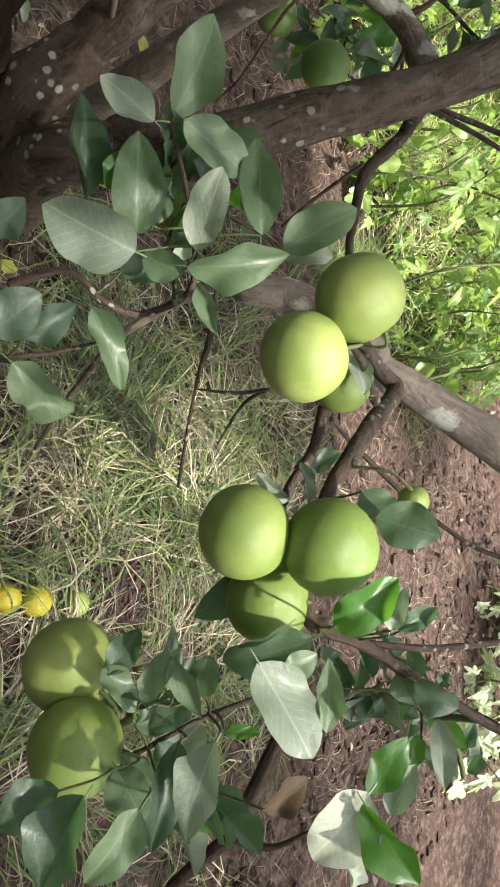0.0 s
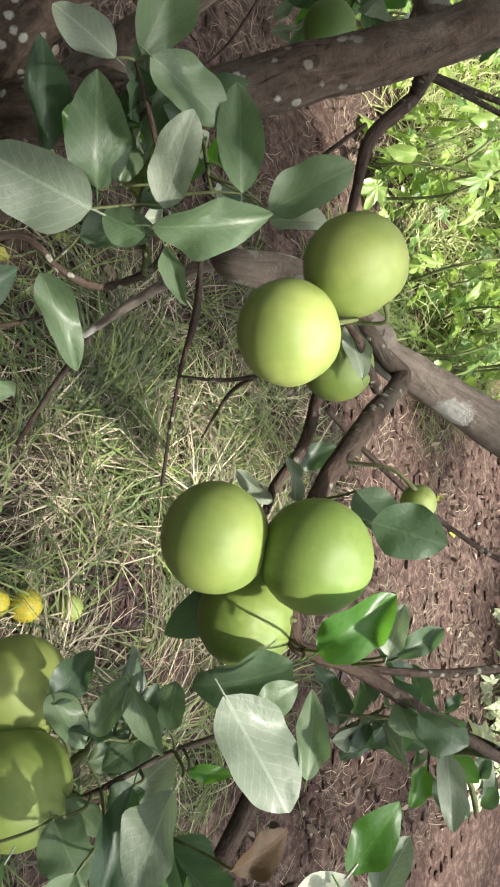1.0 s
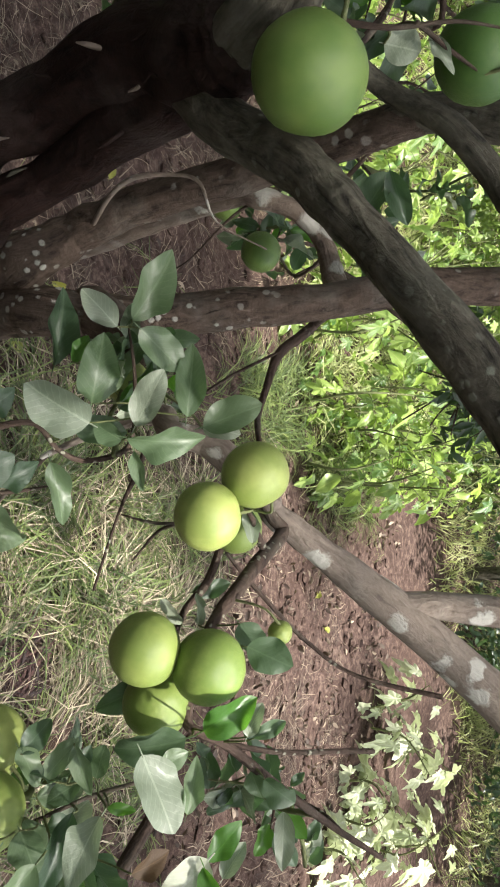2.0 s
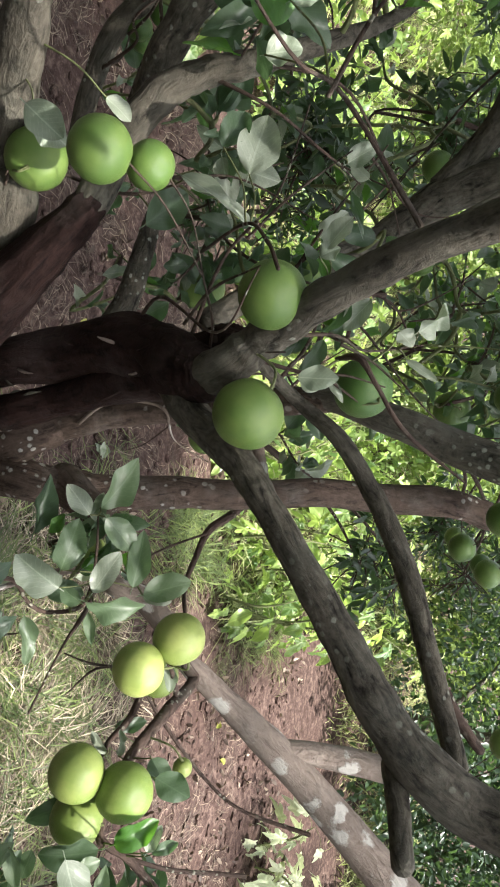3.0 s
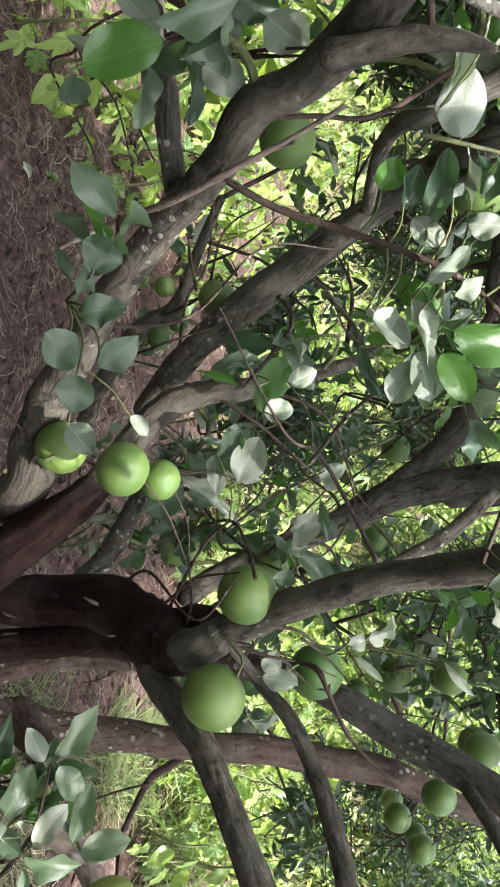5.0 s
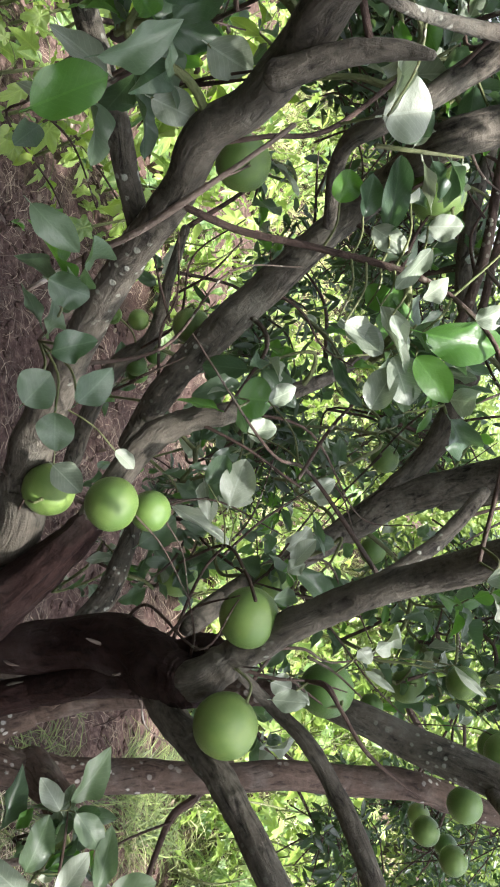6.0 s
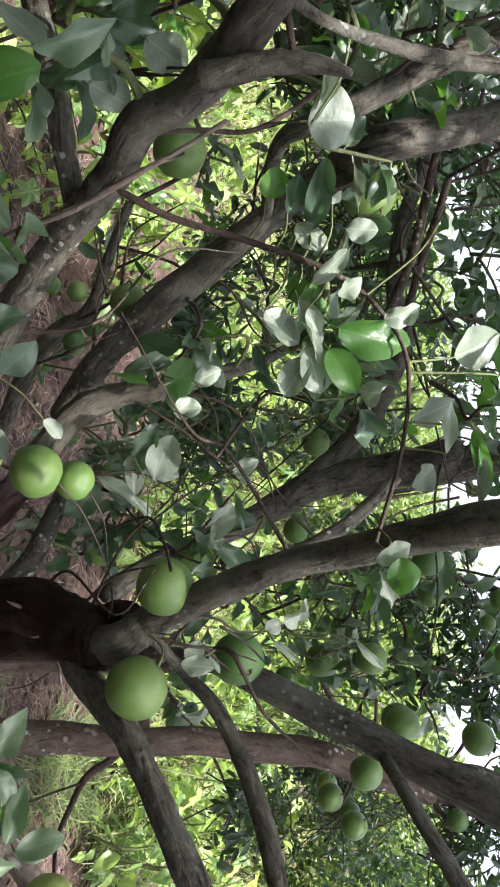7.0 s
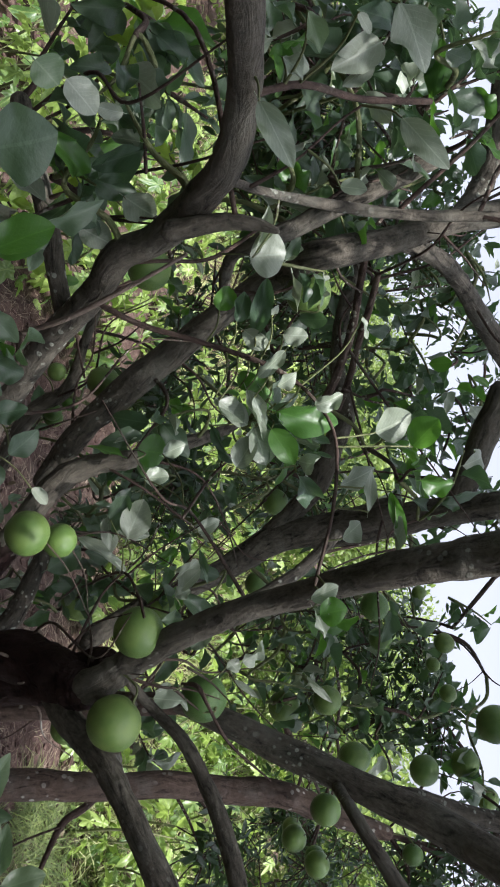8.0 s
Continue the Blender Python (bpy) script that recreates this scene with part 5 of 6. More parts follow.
clump(tree_b, (-1.282, 0.603, 1.305), 0.121, 121)
clump(tree_b, (-1.318, 0.350, 1.281), 0.131, 122)
clump(tree_b, (-1.698, 0.746, 1.458), 0.091, 123)
clump(tree_b, (-1.546, 0.512, 1.339), 0.088, 124)
clump(tree_b, (-1.519, 0.239, 1.383), 0.116, 125)
clump(tree_b, (-1.706, 0.383, 1.246), 0.135, 126)
clump(tree_b, (-1.746, 0.813, 1.651), 0.083, 127)
clump(tree_b, (-1.375, 0.372, 1.419), 0.098, 128)
clump(tree_b, (-1.623, 0.684, 1.589), 0.092, 129)
clump(tree_b, (-1.515, 0.412, 1.336), 0.127, 130)
clump(tree_b, (-1.507, 0.610, 1.516), 0.100, 131)
clump(tree_b, (-1.796, 0.310, 1.567), 0.074, 132)
clump(tree_b, (-1.991, 0.514, 1.365), 0.126, 133)
clump(tree_b, (-1.534, 0.216, 1.413), 0.078, 134)
clump(tree_b, (-1.401, 0.118, 1.414), 0.116, 135)
clump(tree_b, (-1.907, 0.355, 1.657), 0.087, 136)
clump(tree_b, (-2.031, 0.581, 1.555), 0.079, 137)
clump(tree_b, (-1.755, 0.633, 1.337), 0.121, 138)
clump(tree_b, (-1.513, 0.227, 1.351), 0.117, 139)
clump(tree_b, (-1.379, 0.270, 1.363), 0.097, 140)
clump(tree_b, (-1.899, 1.131, 1.542), 0.076, 141)
clump(tree_b, (-1.769, 1.077, 1.623), 0.130, 142)
clump(tree_a, (-1.548, 1.394, 1.724), 0.091, 143)
clump(tree_b, (-1.499, 1.094, 1.273), 0.114, 144)
clump(tree_a, (-1.533, 1.479, 1.505), 0.133, 145)
clump(tree_b, (-1.334, 0.809, 1.313), 0.137, 146)
clump(tree_b, (-1.601, 1.136, 1.723), 0.070, 147)
clump(tree_a, (-0.765, 1.351, 1.380), 0.095, 148)
clump(tree_a, (-0.840, 1.145, 1.334), 0.137, 149)
clump(tree_a, (-0.765, 1.215, 1.504), 0.075, 150)
clump(tree_a, (-0.617, 1.330, 1.540), 0.085, 151)
clump(tree_a, (-0.344, 1.336, 1.530), 0.11, 240)
clump(tree_a, (-0.293, 1.394, 1.617), 0.12, 241)
clump(tree_a, (-0.269, 1.318, 1.467), 0.1, 242)
clump(tree_a, (-0.378, 1.449, 1.664), 0.09, 243)
clump(tree_a, (-0.620, 1.267, 1.422), 0.087, 152)
clump(tree_a, (-1.250, 1.193, 0.820), 0.126, 156)
clump(tree_a, (-1.159, 1.339, 0.459), 0.098, 157)
clump(tree_a, (-1.097, 0.959, 0.941), 0.114, 158)
clump(tree_a, (-0.323, 1.955, 1.130), 0.118, 159)
clump(tree_a, (-0.510, 2.127, 1.071), 0.124, 160)
clump(tree_a, (-0.373, 2.056, 1.284), 0.122, 161)
clump(tree_a, (-0.380, 2.093, 1.113), 0.130, 162)

# finer sprays deeper in the crown
inner = random.Random(83)
for k in range(4):
    clump(tree_b if k % 3 else tree_a, (inner.uniform(-1.9, -0.95), inner.uniform(0.55, 1.7), inner.uniform(0.92, 1.5)), inner.uniform(0.08, 0.13), 170 + k)

# long bare twigs crossing between the limbs
bare = random.Random(58)
starts = [row for row in WOOD if row[2] > 0.75 and row[3] > 0.004]
made = 0
while made < 64:
    x, y, z, r, tree = bare.choice(starts)
    way = Vector((bare.gauss(0, 1), bare.gauss(0.2, 0.8), bare.gauss(0.5, 0.7))).normalized()
    ln = bare.uniform(0.12, 0.42)
    side = Vector((bare.gauss(0, 1), bare.gauss(0, 1), bare.gauss(0, 1))) * 0.06 * ln
    a = Vector((x, y, z))
    pts = [(*a, 0.0026), (*(a + way * 0.35 * ln + side), 0.0020), (*(a + way * 0.7 * ln - 0.5 * side), 0.0014), (*(a + way * ln + 0.6 * side), 0.0008)]
    if not clear(pts, 0.38) or any(p[0] > -0.42 for p in pts):
        continue
    made += 1
    limb(tree, "twig", pts)
    if bare.random() < 0.6:
        b = a + way * 0.5 * ln
        fork = (way + Vector((bare.gauss(0, 1), bare.gauss(0, 1), bare.gauss(0, 1))) * 0.6).normalized()
        limb(tree, "twig", [(*b, 0.0020), (*(b + fork * 0.2 * ln + 0.3 * side), 0.0016), (*(b + fork * 0.45 * ln), 0.0008)])


# ---- fruit ----
def fruit_mesh(seed, material):
    rnd = random.Random(seed)
    bm = bmesh.new()
    bmesh.ops.create_uvsphere(bm, u_segments=28, v_segments=18, radius=0.5)
    off = Vector((seed * 3.1, 0, 0))
    for v in bm.verts:
        d = v.co.normalized()
        k = 1 + 0.022 * noise.noise(d * 1.4 + off) + 0.008 * noise.noise(d * 4 + off)
        k -= 0.05 * math.exp(-((1 - d.z) / 0.03))
        k += 0.015 * math.exp(-((1 + d.z) / 0.02))
        v.co = d * 0.5 * k * (1 + 0.0)
        v.co.z *= 0.97
    return finish(bm, "citrus_fruit", material)


def calyx_mesh():
    bm = bmesh.new()
    top = bm.verts.new((0, 0, 0.03))
    ring = []
    for k in range(10):
        a = k * math.pi / 5
        r = 0.085 if k % 2 == 0 else 0.045
        ring.append(bm.verts.new((r * math.cos(a), r * math.sin(a), 0.0 if k % 2 else -0.008)))
    low = bm.verts.new((0, 0, -0.02))
    for k in range(10):
        bm.faces.new((top, ring[k], ring[(k + 1) % 10]))
        bm.faces.new((low, ring[(k + 1) % 10], ring[k]))
    return finish(bm, "calyx", GREEN_TWIG)


RINDS = [fruit_mesh(s, RIND) for s in range(5)]
RINDS_LIGHT = [fruit_mesh(s, RIND_LIGHT) for s in range(4)]
CALYX = calyx_mesh()
hang_rnd = random.Random(21)


def nearest_wood(p, above=True):
    best, spot = 9.0, None
    for x, y, z, r, tree in WOOD:
        d = math.dist(p, (x, y, z)) + (0.5 * max(0, p[2] - z) if above else 0)
        if d < best:
            best, spot = d, (x, y, z, r, tree)
    return best, spot


def fruit(at, size):
    """A fruit, the stalk of which reaches the nearest wood."""
    far, spot = nearest_wood(at)
    if far > 0.09:
        far, spot = nearest_wood(at, False)
    to = (Vector(spot[:3]) - Vector(at))
    way = (to.normalized() + Vector((0, 0, 0.9))).normalized()
    q = way.to_track_quat("Z", "Y").to_matrix().to_4x4()
    m = Matrix.Translation(at) @ q @ Matrix.Diagonal((size, size, size, 1))
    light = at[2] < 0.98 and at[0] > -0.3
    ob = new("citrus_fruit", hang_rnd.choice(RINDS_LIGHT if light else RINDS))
    ob.matrix_world = m
    small = size < 0.045
    tagged(ob, "small unripe dark green citrus fruit hanging on a twig" if small else "round yellowish green citrus fruit hanging in a sunlit cluster" if light else "round unripe green citrus fruit hanging on a twig", "fruit", "fruit on the trees")
    part("calyx", CALYX, ob, "dull green star-shaped calyx", Matrix.Translation((0, 0, 0.455)))
    foot = Vector(at) + way * size * 0.45
    end = Vector(spot[:3])
    gap = (end - foot).length
    mid = foot + way * min(0.012, gap * 0.4) + (end - foot) * 0.3
    slim = 0.6 if gap > 0.06 else 1.0
    line = along([(*foot, 0.0019 * slim), (*mid, 0.0014 * slim), (*end, 0.0018 * slim)], 6)
    bm = bmesh.new()
    tube(bm, line, 7, 0.05, size)
    part("fruit_stalk", finish(bm, "fruit_stalk", TWIG if gap > 0.06 else GREEN_TWIG), spot[4])


def fallen(at, size, material, label):
    x, y = at
    me = fruit_mesh(int(size * 1000), material)
    ob = new("fallen_fruit", me)
    ob.matrix_world = pose(x, y, ground_height(x, y) + size * 0.46, 70, 20, 40) @ Matrix.Diagonal((size, size, size, 1))
    tagged(ob, label, "fruit", "fallen fruit")
    part("calyx", CALYX, ob, "dry brown calyx", Matrix.Translation((0, 0, 0.455)))


fallen((0.238, 0.917), 0.062, RIPE, "ripe yellow citrus fruit lying in the grass")
fallen((0.215, 0.855), 0.058, RIPE, "ripe orange-yellow citrus fruit lying on the soil")
fallen((0.274, 1.016), 0.056, RIND_LIGHT, "green citrus fruit lying in the grass")


def fallen_leaf(x, y, turn, kind):
    z = ground_height(x, y) + 0.012
    a = radians(turn)
    foot = (x, y, z)
    tip = (x + 0.05 * math.cos(a), y + 0.05 * math.sin(a), z + 0.006)
    ob = new("fallen_leaf", pick.choice(BLADES[kind]))
    ob.matrix_world = leaf_matrix(foot, tip, 0.027, turn % 40 - 20)
    words = {"yellowing": "yellow fallen citrus leaf lying on the soil", "young": "fresh green fallen leaf lying on the soil", "pale": "pale fallen citrus leaf lying on the soil"}
    tagged(ob, words[kind], "leaf", "fallen leaves")


fallen_leaf(-0.033, 1.008, 140, "yellowing")
fallen_leaf(-0.394, 1.018, 260, "yellowing")
fallen_leaf(-0.440, 1.181, 266, "yellowing")
fallen_leaf(-1.969, 0.933, 275, "young")
fallen_leaf(-0.599, 1.323, 245, "yellowing")
fallen_leaf(-1.862, 0.819, 240, "pale")
fallen_leaf(0.383, 2.751, 120, "yellowing")
fallen_leaf(0.527, 2.844, 60, "yellowing")
fallen_leaf(-0.593, 1.682, 172, "pale")
fallen_leaf(-1.071, 1.236, 300, "yellowing")
fallen_leaf(-0.971, 1.148, 355, "pale")
fallen_leaf(-0.589, 1.694, 160, "pale")
fallen_leaf(-0.954, 1.493, 160, "yellowing")
fallen_leaf(-0.589, 1.693, 215, "pale")
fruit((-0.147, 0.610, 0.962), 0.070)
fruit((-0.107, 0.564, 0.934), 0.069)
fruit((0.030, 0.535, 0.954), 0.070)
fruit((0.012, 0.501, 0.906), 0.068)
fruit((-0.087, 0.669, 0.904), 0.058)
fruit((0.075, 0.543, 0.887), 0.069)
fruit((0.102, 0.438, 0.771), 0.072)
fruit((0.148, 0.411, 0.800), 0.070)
fruit((-0.385, 0.346, 1.153), 0.070)
fruit((-0.490, 0.312, 1.181), 0.066)
fruit((-0.458, 0.511, 1.215), 0.069)
fruit((-0.607, 0.527, 1.123), 0.052)
fruit((-0.560, 0.160, 1.083), 0.055)
fruit((-0.574, 0.211, 1.098), 0.044)
fruit((-0.626, 0.242, 0.935), 0.064)
fruit((-0.912, 0.318, 1.046), 0.054)
fruit((-0.942, 0.446, 0.886), 0.036)
fruit((-0.976, 0.447, 0.912), 0.034)
fruit((-0.984, 0.346, 0.886), 0.030)
fruit((-0.986, 0.369, 0.920), 0.034)
fruit((-0.939, 0.422, 0.896), 0.036)
fruit((-1.124, 1.136, 1.157), 0.070)
fruit((-0.947, 0.200, 1.404), 0.066)
fruit((-0.806, -0.007, 1.259), 0.050)
fruit((-0.593, 1.119, 1.213), 0.072)
fruit((-0.690, 1.233, 1.237), 0.068)
fruit((-0.464, 0.968, 1.384), 0.060)
fruit((-0.325, 1.469, 1.236), 0.050)
fruit((-0.382, 1.458, 1.179), 0.050)
fruit((-0.535, 1.026, 1.160), 0.045)
fruit((-0.551, 0.886, 1.343), 0.056)
fruit((-0.437, 0.815, 1.403), 0.055)
fruit((-0.432, 0.874, 1.519), 0.053)
fruit((-0.454, 0.921, 1.590), 0.054)
fruit((-0.377, 1.018, 1.325), 0.060)
fruit((-0.340, 1.209, 1.231), 0.055)
fruit((-0.295, 1.221, 1.280), 0.055)
fruit((-0.326, 1.238, 1.479), 0.044)
fruit((-0.687, 0.751, 1.446), 0.053)
fruit((-0.689, 0.966, 1.568), 0.042)
fruit((-0.649, 0.979, 1.543), 0.030)
fruit((-0.596, 0.993, 1.569), 0.036)
fruit((-0.477, 0.711, 1.635), 0.060)
fruit((-1.181, 0.705, 1.520), 0.050)
fruit((-0.399, 0.929, 1.624), 0.040)
fruit((-0.695, 0.960, 1.440), 0.050)
fruit((-0.784, 0.932, 1.523), 0.030)
fruit((-0.505, 0.992, 0.756), 0.066)
fruit((-0.591, 0.979, 0.700), 0.056)
fruit((0.019, 0.649, 0.968), 0.026)
fruit((-0.250, 0.590, 0.811), 0.050)
fruit((-0.016, 1.066, 1.336), 0.052)
fruit((-0.055, 1.090, 1.340), 0.036)
fruit((-0.660, 0.641, 0.914), 0.070)
fruit((-0.710, 0.690, 0.940), 0.044)
fruit((-0.783, 0.868, 1.191), 0.050)

# single leaves: foot, tip, width, turn about the rib
leaf(tree_a, (-0.307, 0.547, 0.853), (-0.366, 0.562, 0.906), 0.041, -24, "sheen")
leaf(tree_a, (-0.294, 0.517, 0.860), (-0.330, 0.490, 0.839), 0.029, -27, "pale")
leaf(tree_a, (-0.264, 0.526, 0.765), (-0.344, 0.527, 0.788), 0.031, -17, "mature")
leaf(tree_a, (-0.220, 0.517, 0.826), (-0.279, 0.497, 0.860), 0.042, -53, "sheen")
leaf(tree_a, (-0.231, 0.547, 0.817), (-0.295, 0.562, 0.837), 0.029, -33, "sheen")
leaf(tree_a, (-0.293, 0.531, 0.877), (-0.254, 0.580, 0.895), 0.038, 26, "sheen")
leaf(tree_a, (-0.196, 0.526, 0.875), (-0.250, 0.532, 0.906), 0.033, -61, "pale")
leaf(tree_a, (-0.207, 0.579, 0.899), (-0.277, 0.570, 0.917), 0.032, -52, "sheen")
leaf(tree_a, (-0.198, 0.489, 0.849), (-0.227, 0.429, 0.829), 0.051, -47, "pale")
leaf(tree_a, (-0.184, 0.515, 0.874), (-0.169, 0.553, 0.935), 0.033, 50, "sheen")
leaf(tree_a, (-0.182, 0.520, 0.863), (-0.198, 0.503, 0.842), 0.027, -59, "sheen")
leaf(tree_a, (-0.198, 0.607, 0.900), (-0.222, 0.643, 0.953), 0.040, -37, "sheen")
leaf(tree_a, (-0.197, 0.624, 0.888), (-0.192, 0.648, 0.923), 0.025, -1, "pale")
leaf(tree_a, (-0.171, 0.521, 0.877), (-0.132, 0.522, 0.886), 0.015, 74, "sheen")
leaf(tree_a, (-0.161, 0.461, 0.827), (-0.103, 0.471, 0.841), 0.024, 28, "sheen")
leaf(tree_a, (-0.124, 0.387, 0.825), (-0.081, 0.423, 0.833), 0.033, 52, "sheen")
leaf(tree_a, (-0.143, 0.405, 0.816), (-0.151, 0.431, 0.845), 0.024, 23, "mature")
leaf(tree_a, (-0.143, 0.377, 0.820), (-0.165, 0.404, 0.844), 0.032, -4, "mature")
leaf(tree_a, (-0.204, 0.377, 0.835), (-0.215, 0.393, 0.857), 0.023, 17, "mature")
leaf(tree_a, (-0.267, 0.532, 0.786), (-0.294, 0.541, 0.802), 0.022, -8, "young")
leaf(tree_a, (-0.263, 0.571, 0.826), (-0.302, 0.583, 0.845), 0.025, -50, "sheen")
leaf(tree_a, (-0.193, 0.510, 0.811), (-0.191, 0.542, 0.851), 0.032, -5, "mature")
leaf(tree_a, (-0.000, 0.588, 0.955), (0.027, 0.588, 0.980), 0.031, 38, "mature")
leaf(tree_a, (0.017, 0.572, 0.973), (0.034, 0.583, 1.016), 0.036, 45, "mature")
leaf(tree_a, (0.080, 0.512, 0.963), (0.053, 0.529, 1.005), 0.032, -52, "young")
leaf(tree_a, (0.095, 0.554, 0.983), (0.066, 0.565, 0.991), 0.019, -75, "pale")
leaf(tree_a, (0.100, 0.565, 0.984), (0.085, 0.588, 1.007), 0.015, -49, "mature")
leaf(tree_a, (0.058, 0.562, 0.879), (0.081, 0.511, 0.838), 0.032, 31, "mature")
leaf(tree_a, (0.096, 0.525, 0.935), (0.114, 0.484, 0.881), 0.042, 13, "mature")
leaf(tree_a, (0.086, 0.454, 0.940), (0.150, 0.464, 0.967), 0.046, 16, "pale")
leaf(tree_a, (0.104, 0.474, 0.942), (0.094, 0.495, 0.959), 0.020, -21, "sheen")
leaf(tree_a, (0.142, 0.484, 0.964), (0.100, 0.495, 0.972), 0.018, -45, "sheen")
leaf(tree_a, (-0.013, 0.656, 0.851), (-0.022, 0.677, 0.889), 0.022, -21, "mature")
leaf(tree_a, (0.006, 0.582, 0.890), (-0.021, 0.566, 0.875), 0.015, -65, "pale")
leaf(tree_a, (0.007, 0.591, 0.904), (-0.024, 0.591, 0.906), 0.013, -32, "pale")
leaf(tree_a, (-0.073, 0.643, 0.939), (-0.113, 0.634, 0.938), 0.018, -47, "pale")
leaf(tree_a, (0.155, 0.607, 0.971), (0.182, 0.618, 0.998), 0.030, 64, "mature")
leaf(tree_a, (0.235, 0.710, 0.938), (0.284, 0.681, 0.951), 0.025, 60, "pale")
leaf(tree_a, (0.156, 0.619, 0.949), (0.180, 0.616, 0.962), 0.022, 76, "sheen")
leaf(tree_a, (0.123, 0.402, 1.041), (0.152, 0.377, 1.019), 0.036, 42, "sunstruck")
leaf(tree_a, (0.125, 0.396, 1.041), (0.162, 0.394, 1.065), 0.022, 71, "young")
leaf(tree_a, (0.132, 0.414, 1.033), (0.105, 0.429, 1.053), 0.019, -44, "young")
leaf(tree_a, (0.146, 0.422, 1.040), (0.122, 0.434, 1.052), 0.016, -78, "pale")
leaf(tree_a, (0.192, 0.461, 0.922), (0.185, 0.489, 0.946), 0.021, -17, "withered")
leaf(tree_a, (0.174, 0.392, 1.027), (0.157, 0.406, 1.032), 0.017, 3, "pale")
leaf(tree_a, (0.097, 0.426, 0.827), (0.071, 0.452, 0.837), 0.022, -51, "mature")
leaf(tree_a, (0.092, 0.426, 0.824), (0.120, 0.431, 0.847), 0.022, 15, "sheen")
leaf(tree_a, (0.122, 0.442, 0.839), (0.090, 0.464, 0.859), 0.022, -68, "sheen")
leaf(tree_a, (0.094, 0.461, 0.857), (0.138, 0.462, 0.874), 0.019, 70, "sheen")
leaf(tree_a, (0.130, 0.480, 0.865), (0.102, 0.489, 0.868), 0.024, -76, "sheen")
leaf(tree_a, (0.143, 0.446, 0.825), (0.143, 0.475, 0.839), 0.023, -21, "sheen")
leaf(tree_a, (0.169, 0.445, 0.839), (0.161, 0.463, 0.853), 0.019, -55, "mature")
leaf(tree_a, (0.150, 0.421, 0.836), (0.174, 0.428, 0.855), 0.018, 44, "sheen")
leaf(tree_a, (0.138, 0.432, 0.883), (0.192, 0.391, 0.886), 0.024, 45, "mature")
leaf(tree_a, (0.139, 0.440, 0.907), (0.170, 0.394, 0.907), 0.031, 73, "pale")
leaf(tree_a, (0.141, 0.392, 0.863), (0.165, 0.386, 0.888), 0.029, 43, "sheen")
leaf(tree_a, (0.155, 0.381, 0.893), (0.190, 0.347, 0.875), 0.029, 28, "sheen")
leaf(tree_a, (0.134, 0.351, 0.883), (0.171, 0.315, 0.872), 0.038, 69, "mature")
leaf(tree_a, (0.145, 0.362, 0.843), (0.154, 0.328, 0.822), 0.029, 50, "mature")
leaf(tree_a, (0.149, 0.473, 0.885), (0.151, 0.484, 0.908), 0.011, -21, "young")
leaf(tree_a, (0.135, 0.477, 0.849), (0.145, 0.447, 0.836), 0.022, 54, "sheen")
leaf(tree_a, (0.158, 0.475, 0.830), (0.126, 0.496, 0.840), 0.021, -52, "pale")
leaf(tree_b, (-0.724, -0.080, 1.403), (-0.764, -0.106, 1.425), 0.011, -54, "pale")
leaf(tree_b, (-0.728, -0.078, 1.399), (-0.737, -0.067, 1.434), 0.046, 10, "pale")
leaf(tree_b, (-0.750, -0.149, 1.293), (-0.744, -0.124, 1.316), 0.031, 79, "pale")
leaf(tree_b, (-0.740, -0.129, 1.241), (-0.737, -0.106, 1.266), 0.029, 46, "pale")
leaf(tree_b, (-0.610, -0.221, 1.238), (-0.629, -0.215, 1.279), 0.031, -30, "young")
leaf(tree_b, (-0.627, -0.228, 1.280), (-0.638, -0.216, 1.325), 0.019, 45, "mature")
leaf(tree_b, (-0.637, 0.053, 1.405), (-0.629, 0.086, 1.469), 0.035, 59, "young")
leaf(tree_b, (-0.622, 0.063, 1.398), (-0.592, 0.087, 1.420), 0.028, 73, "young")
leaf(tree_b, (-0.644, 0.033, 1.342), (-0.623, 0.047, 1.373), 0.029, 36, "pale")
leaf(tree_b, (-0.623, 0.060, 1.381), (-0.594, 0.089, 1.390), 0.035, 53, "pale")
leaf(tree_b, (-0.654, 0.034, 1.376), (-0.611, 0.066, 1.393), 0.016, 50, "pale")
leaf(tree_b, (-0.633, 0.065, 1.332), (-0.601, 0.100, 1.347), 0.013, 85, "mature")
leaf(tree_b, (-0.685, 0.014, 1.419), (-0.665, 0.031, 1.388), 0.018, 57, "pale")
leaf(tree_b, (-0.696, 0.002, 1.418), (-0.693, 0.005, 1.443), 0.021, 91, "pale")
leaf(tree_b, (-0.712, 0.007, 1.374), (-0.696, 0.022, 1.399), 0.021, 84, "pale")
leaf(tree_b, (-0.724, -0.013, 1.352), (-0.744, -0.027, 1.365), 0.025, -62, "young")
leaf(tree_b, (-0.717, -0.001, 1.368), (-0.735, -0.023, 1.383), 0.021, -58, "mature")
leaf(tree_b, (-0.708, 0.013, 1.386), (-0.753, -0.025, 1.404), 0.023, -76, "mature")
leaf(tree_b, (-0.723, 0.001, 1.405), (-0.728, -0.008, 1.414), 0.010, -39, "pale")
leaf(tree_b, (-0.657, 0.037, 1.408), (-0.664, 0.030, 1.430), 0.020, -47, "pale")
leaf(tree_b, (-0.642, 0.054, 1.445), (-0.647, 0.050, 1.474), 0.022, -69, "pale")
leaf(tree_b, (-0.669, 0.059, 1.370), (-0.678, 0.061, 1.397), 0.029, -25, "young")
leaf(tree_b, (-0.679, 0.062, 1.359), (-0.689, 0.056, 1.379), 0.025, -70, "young")
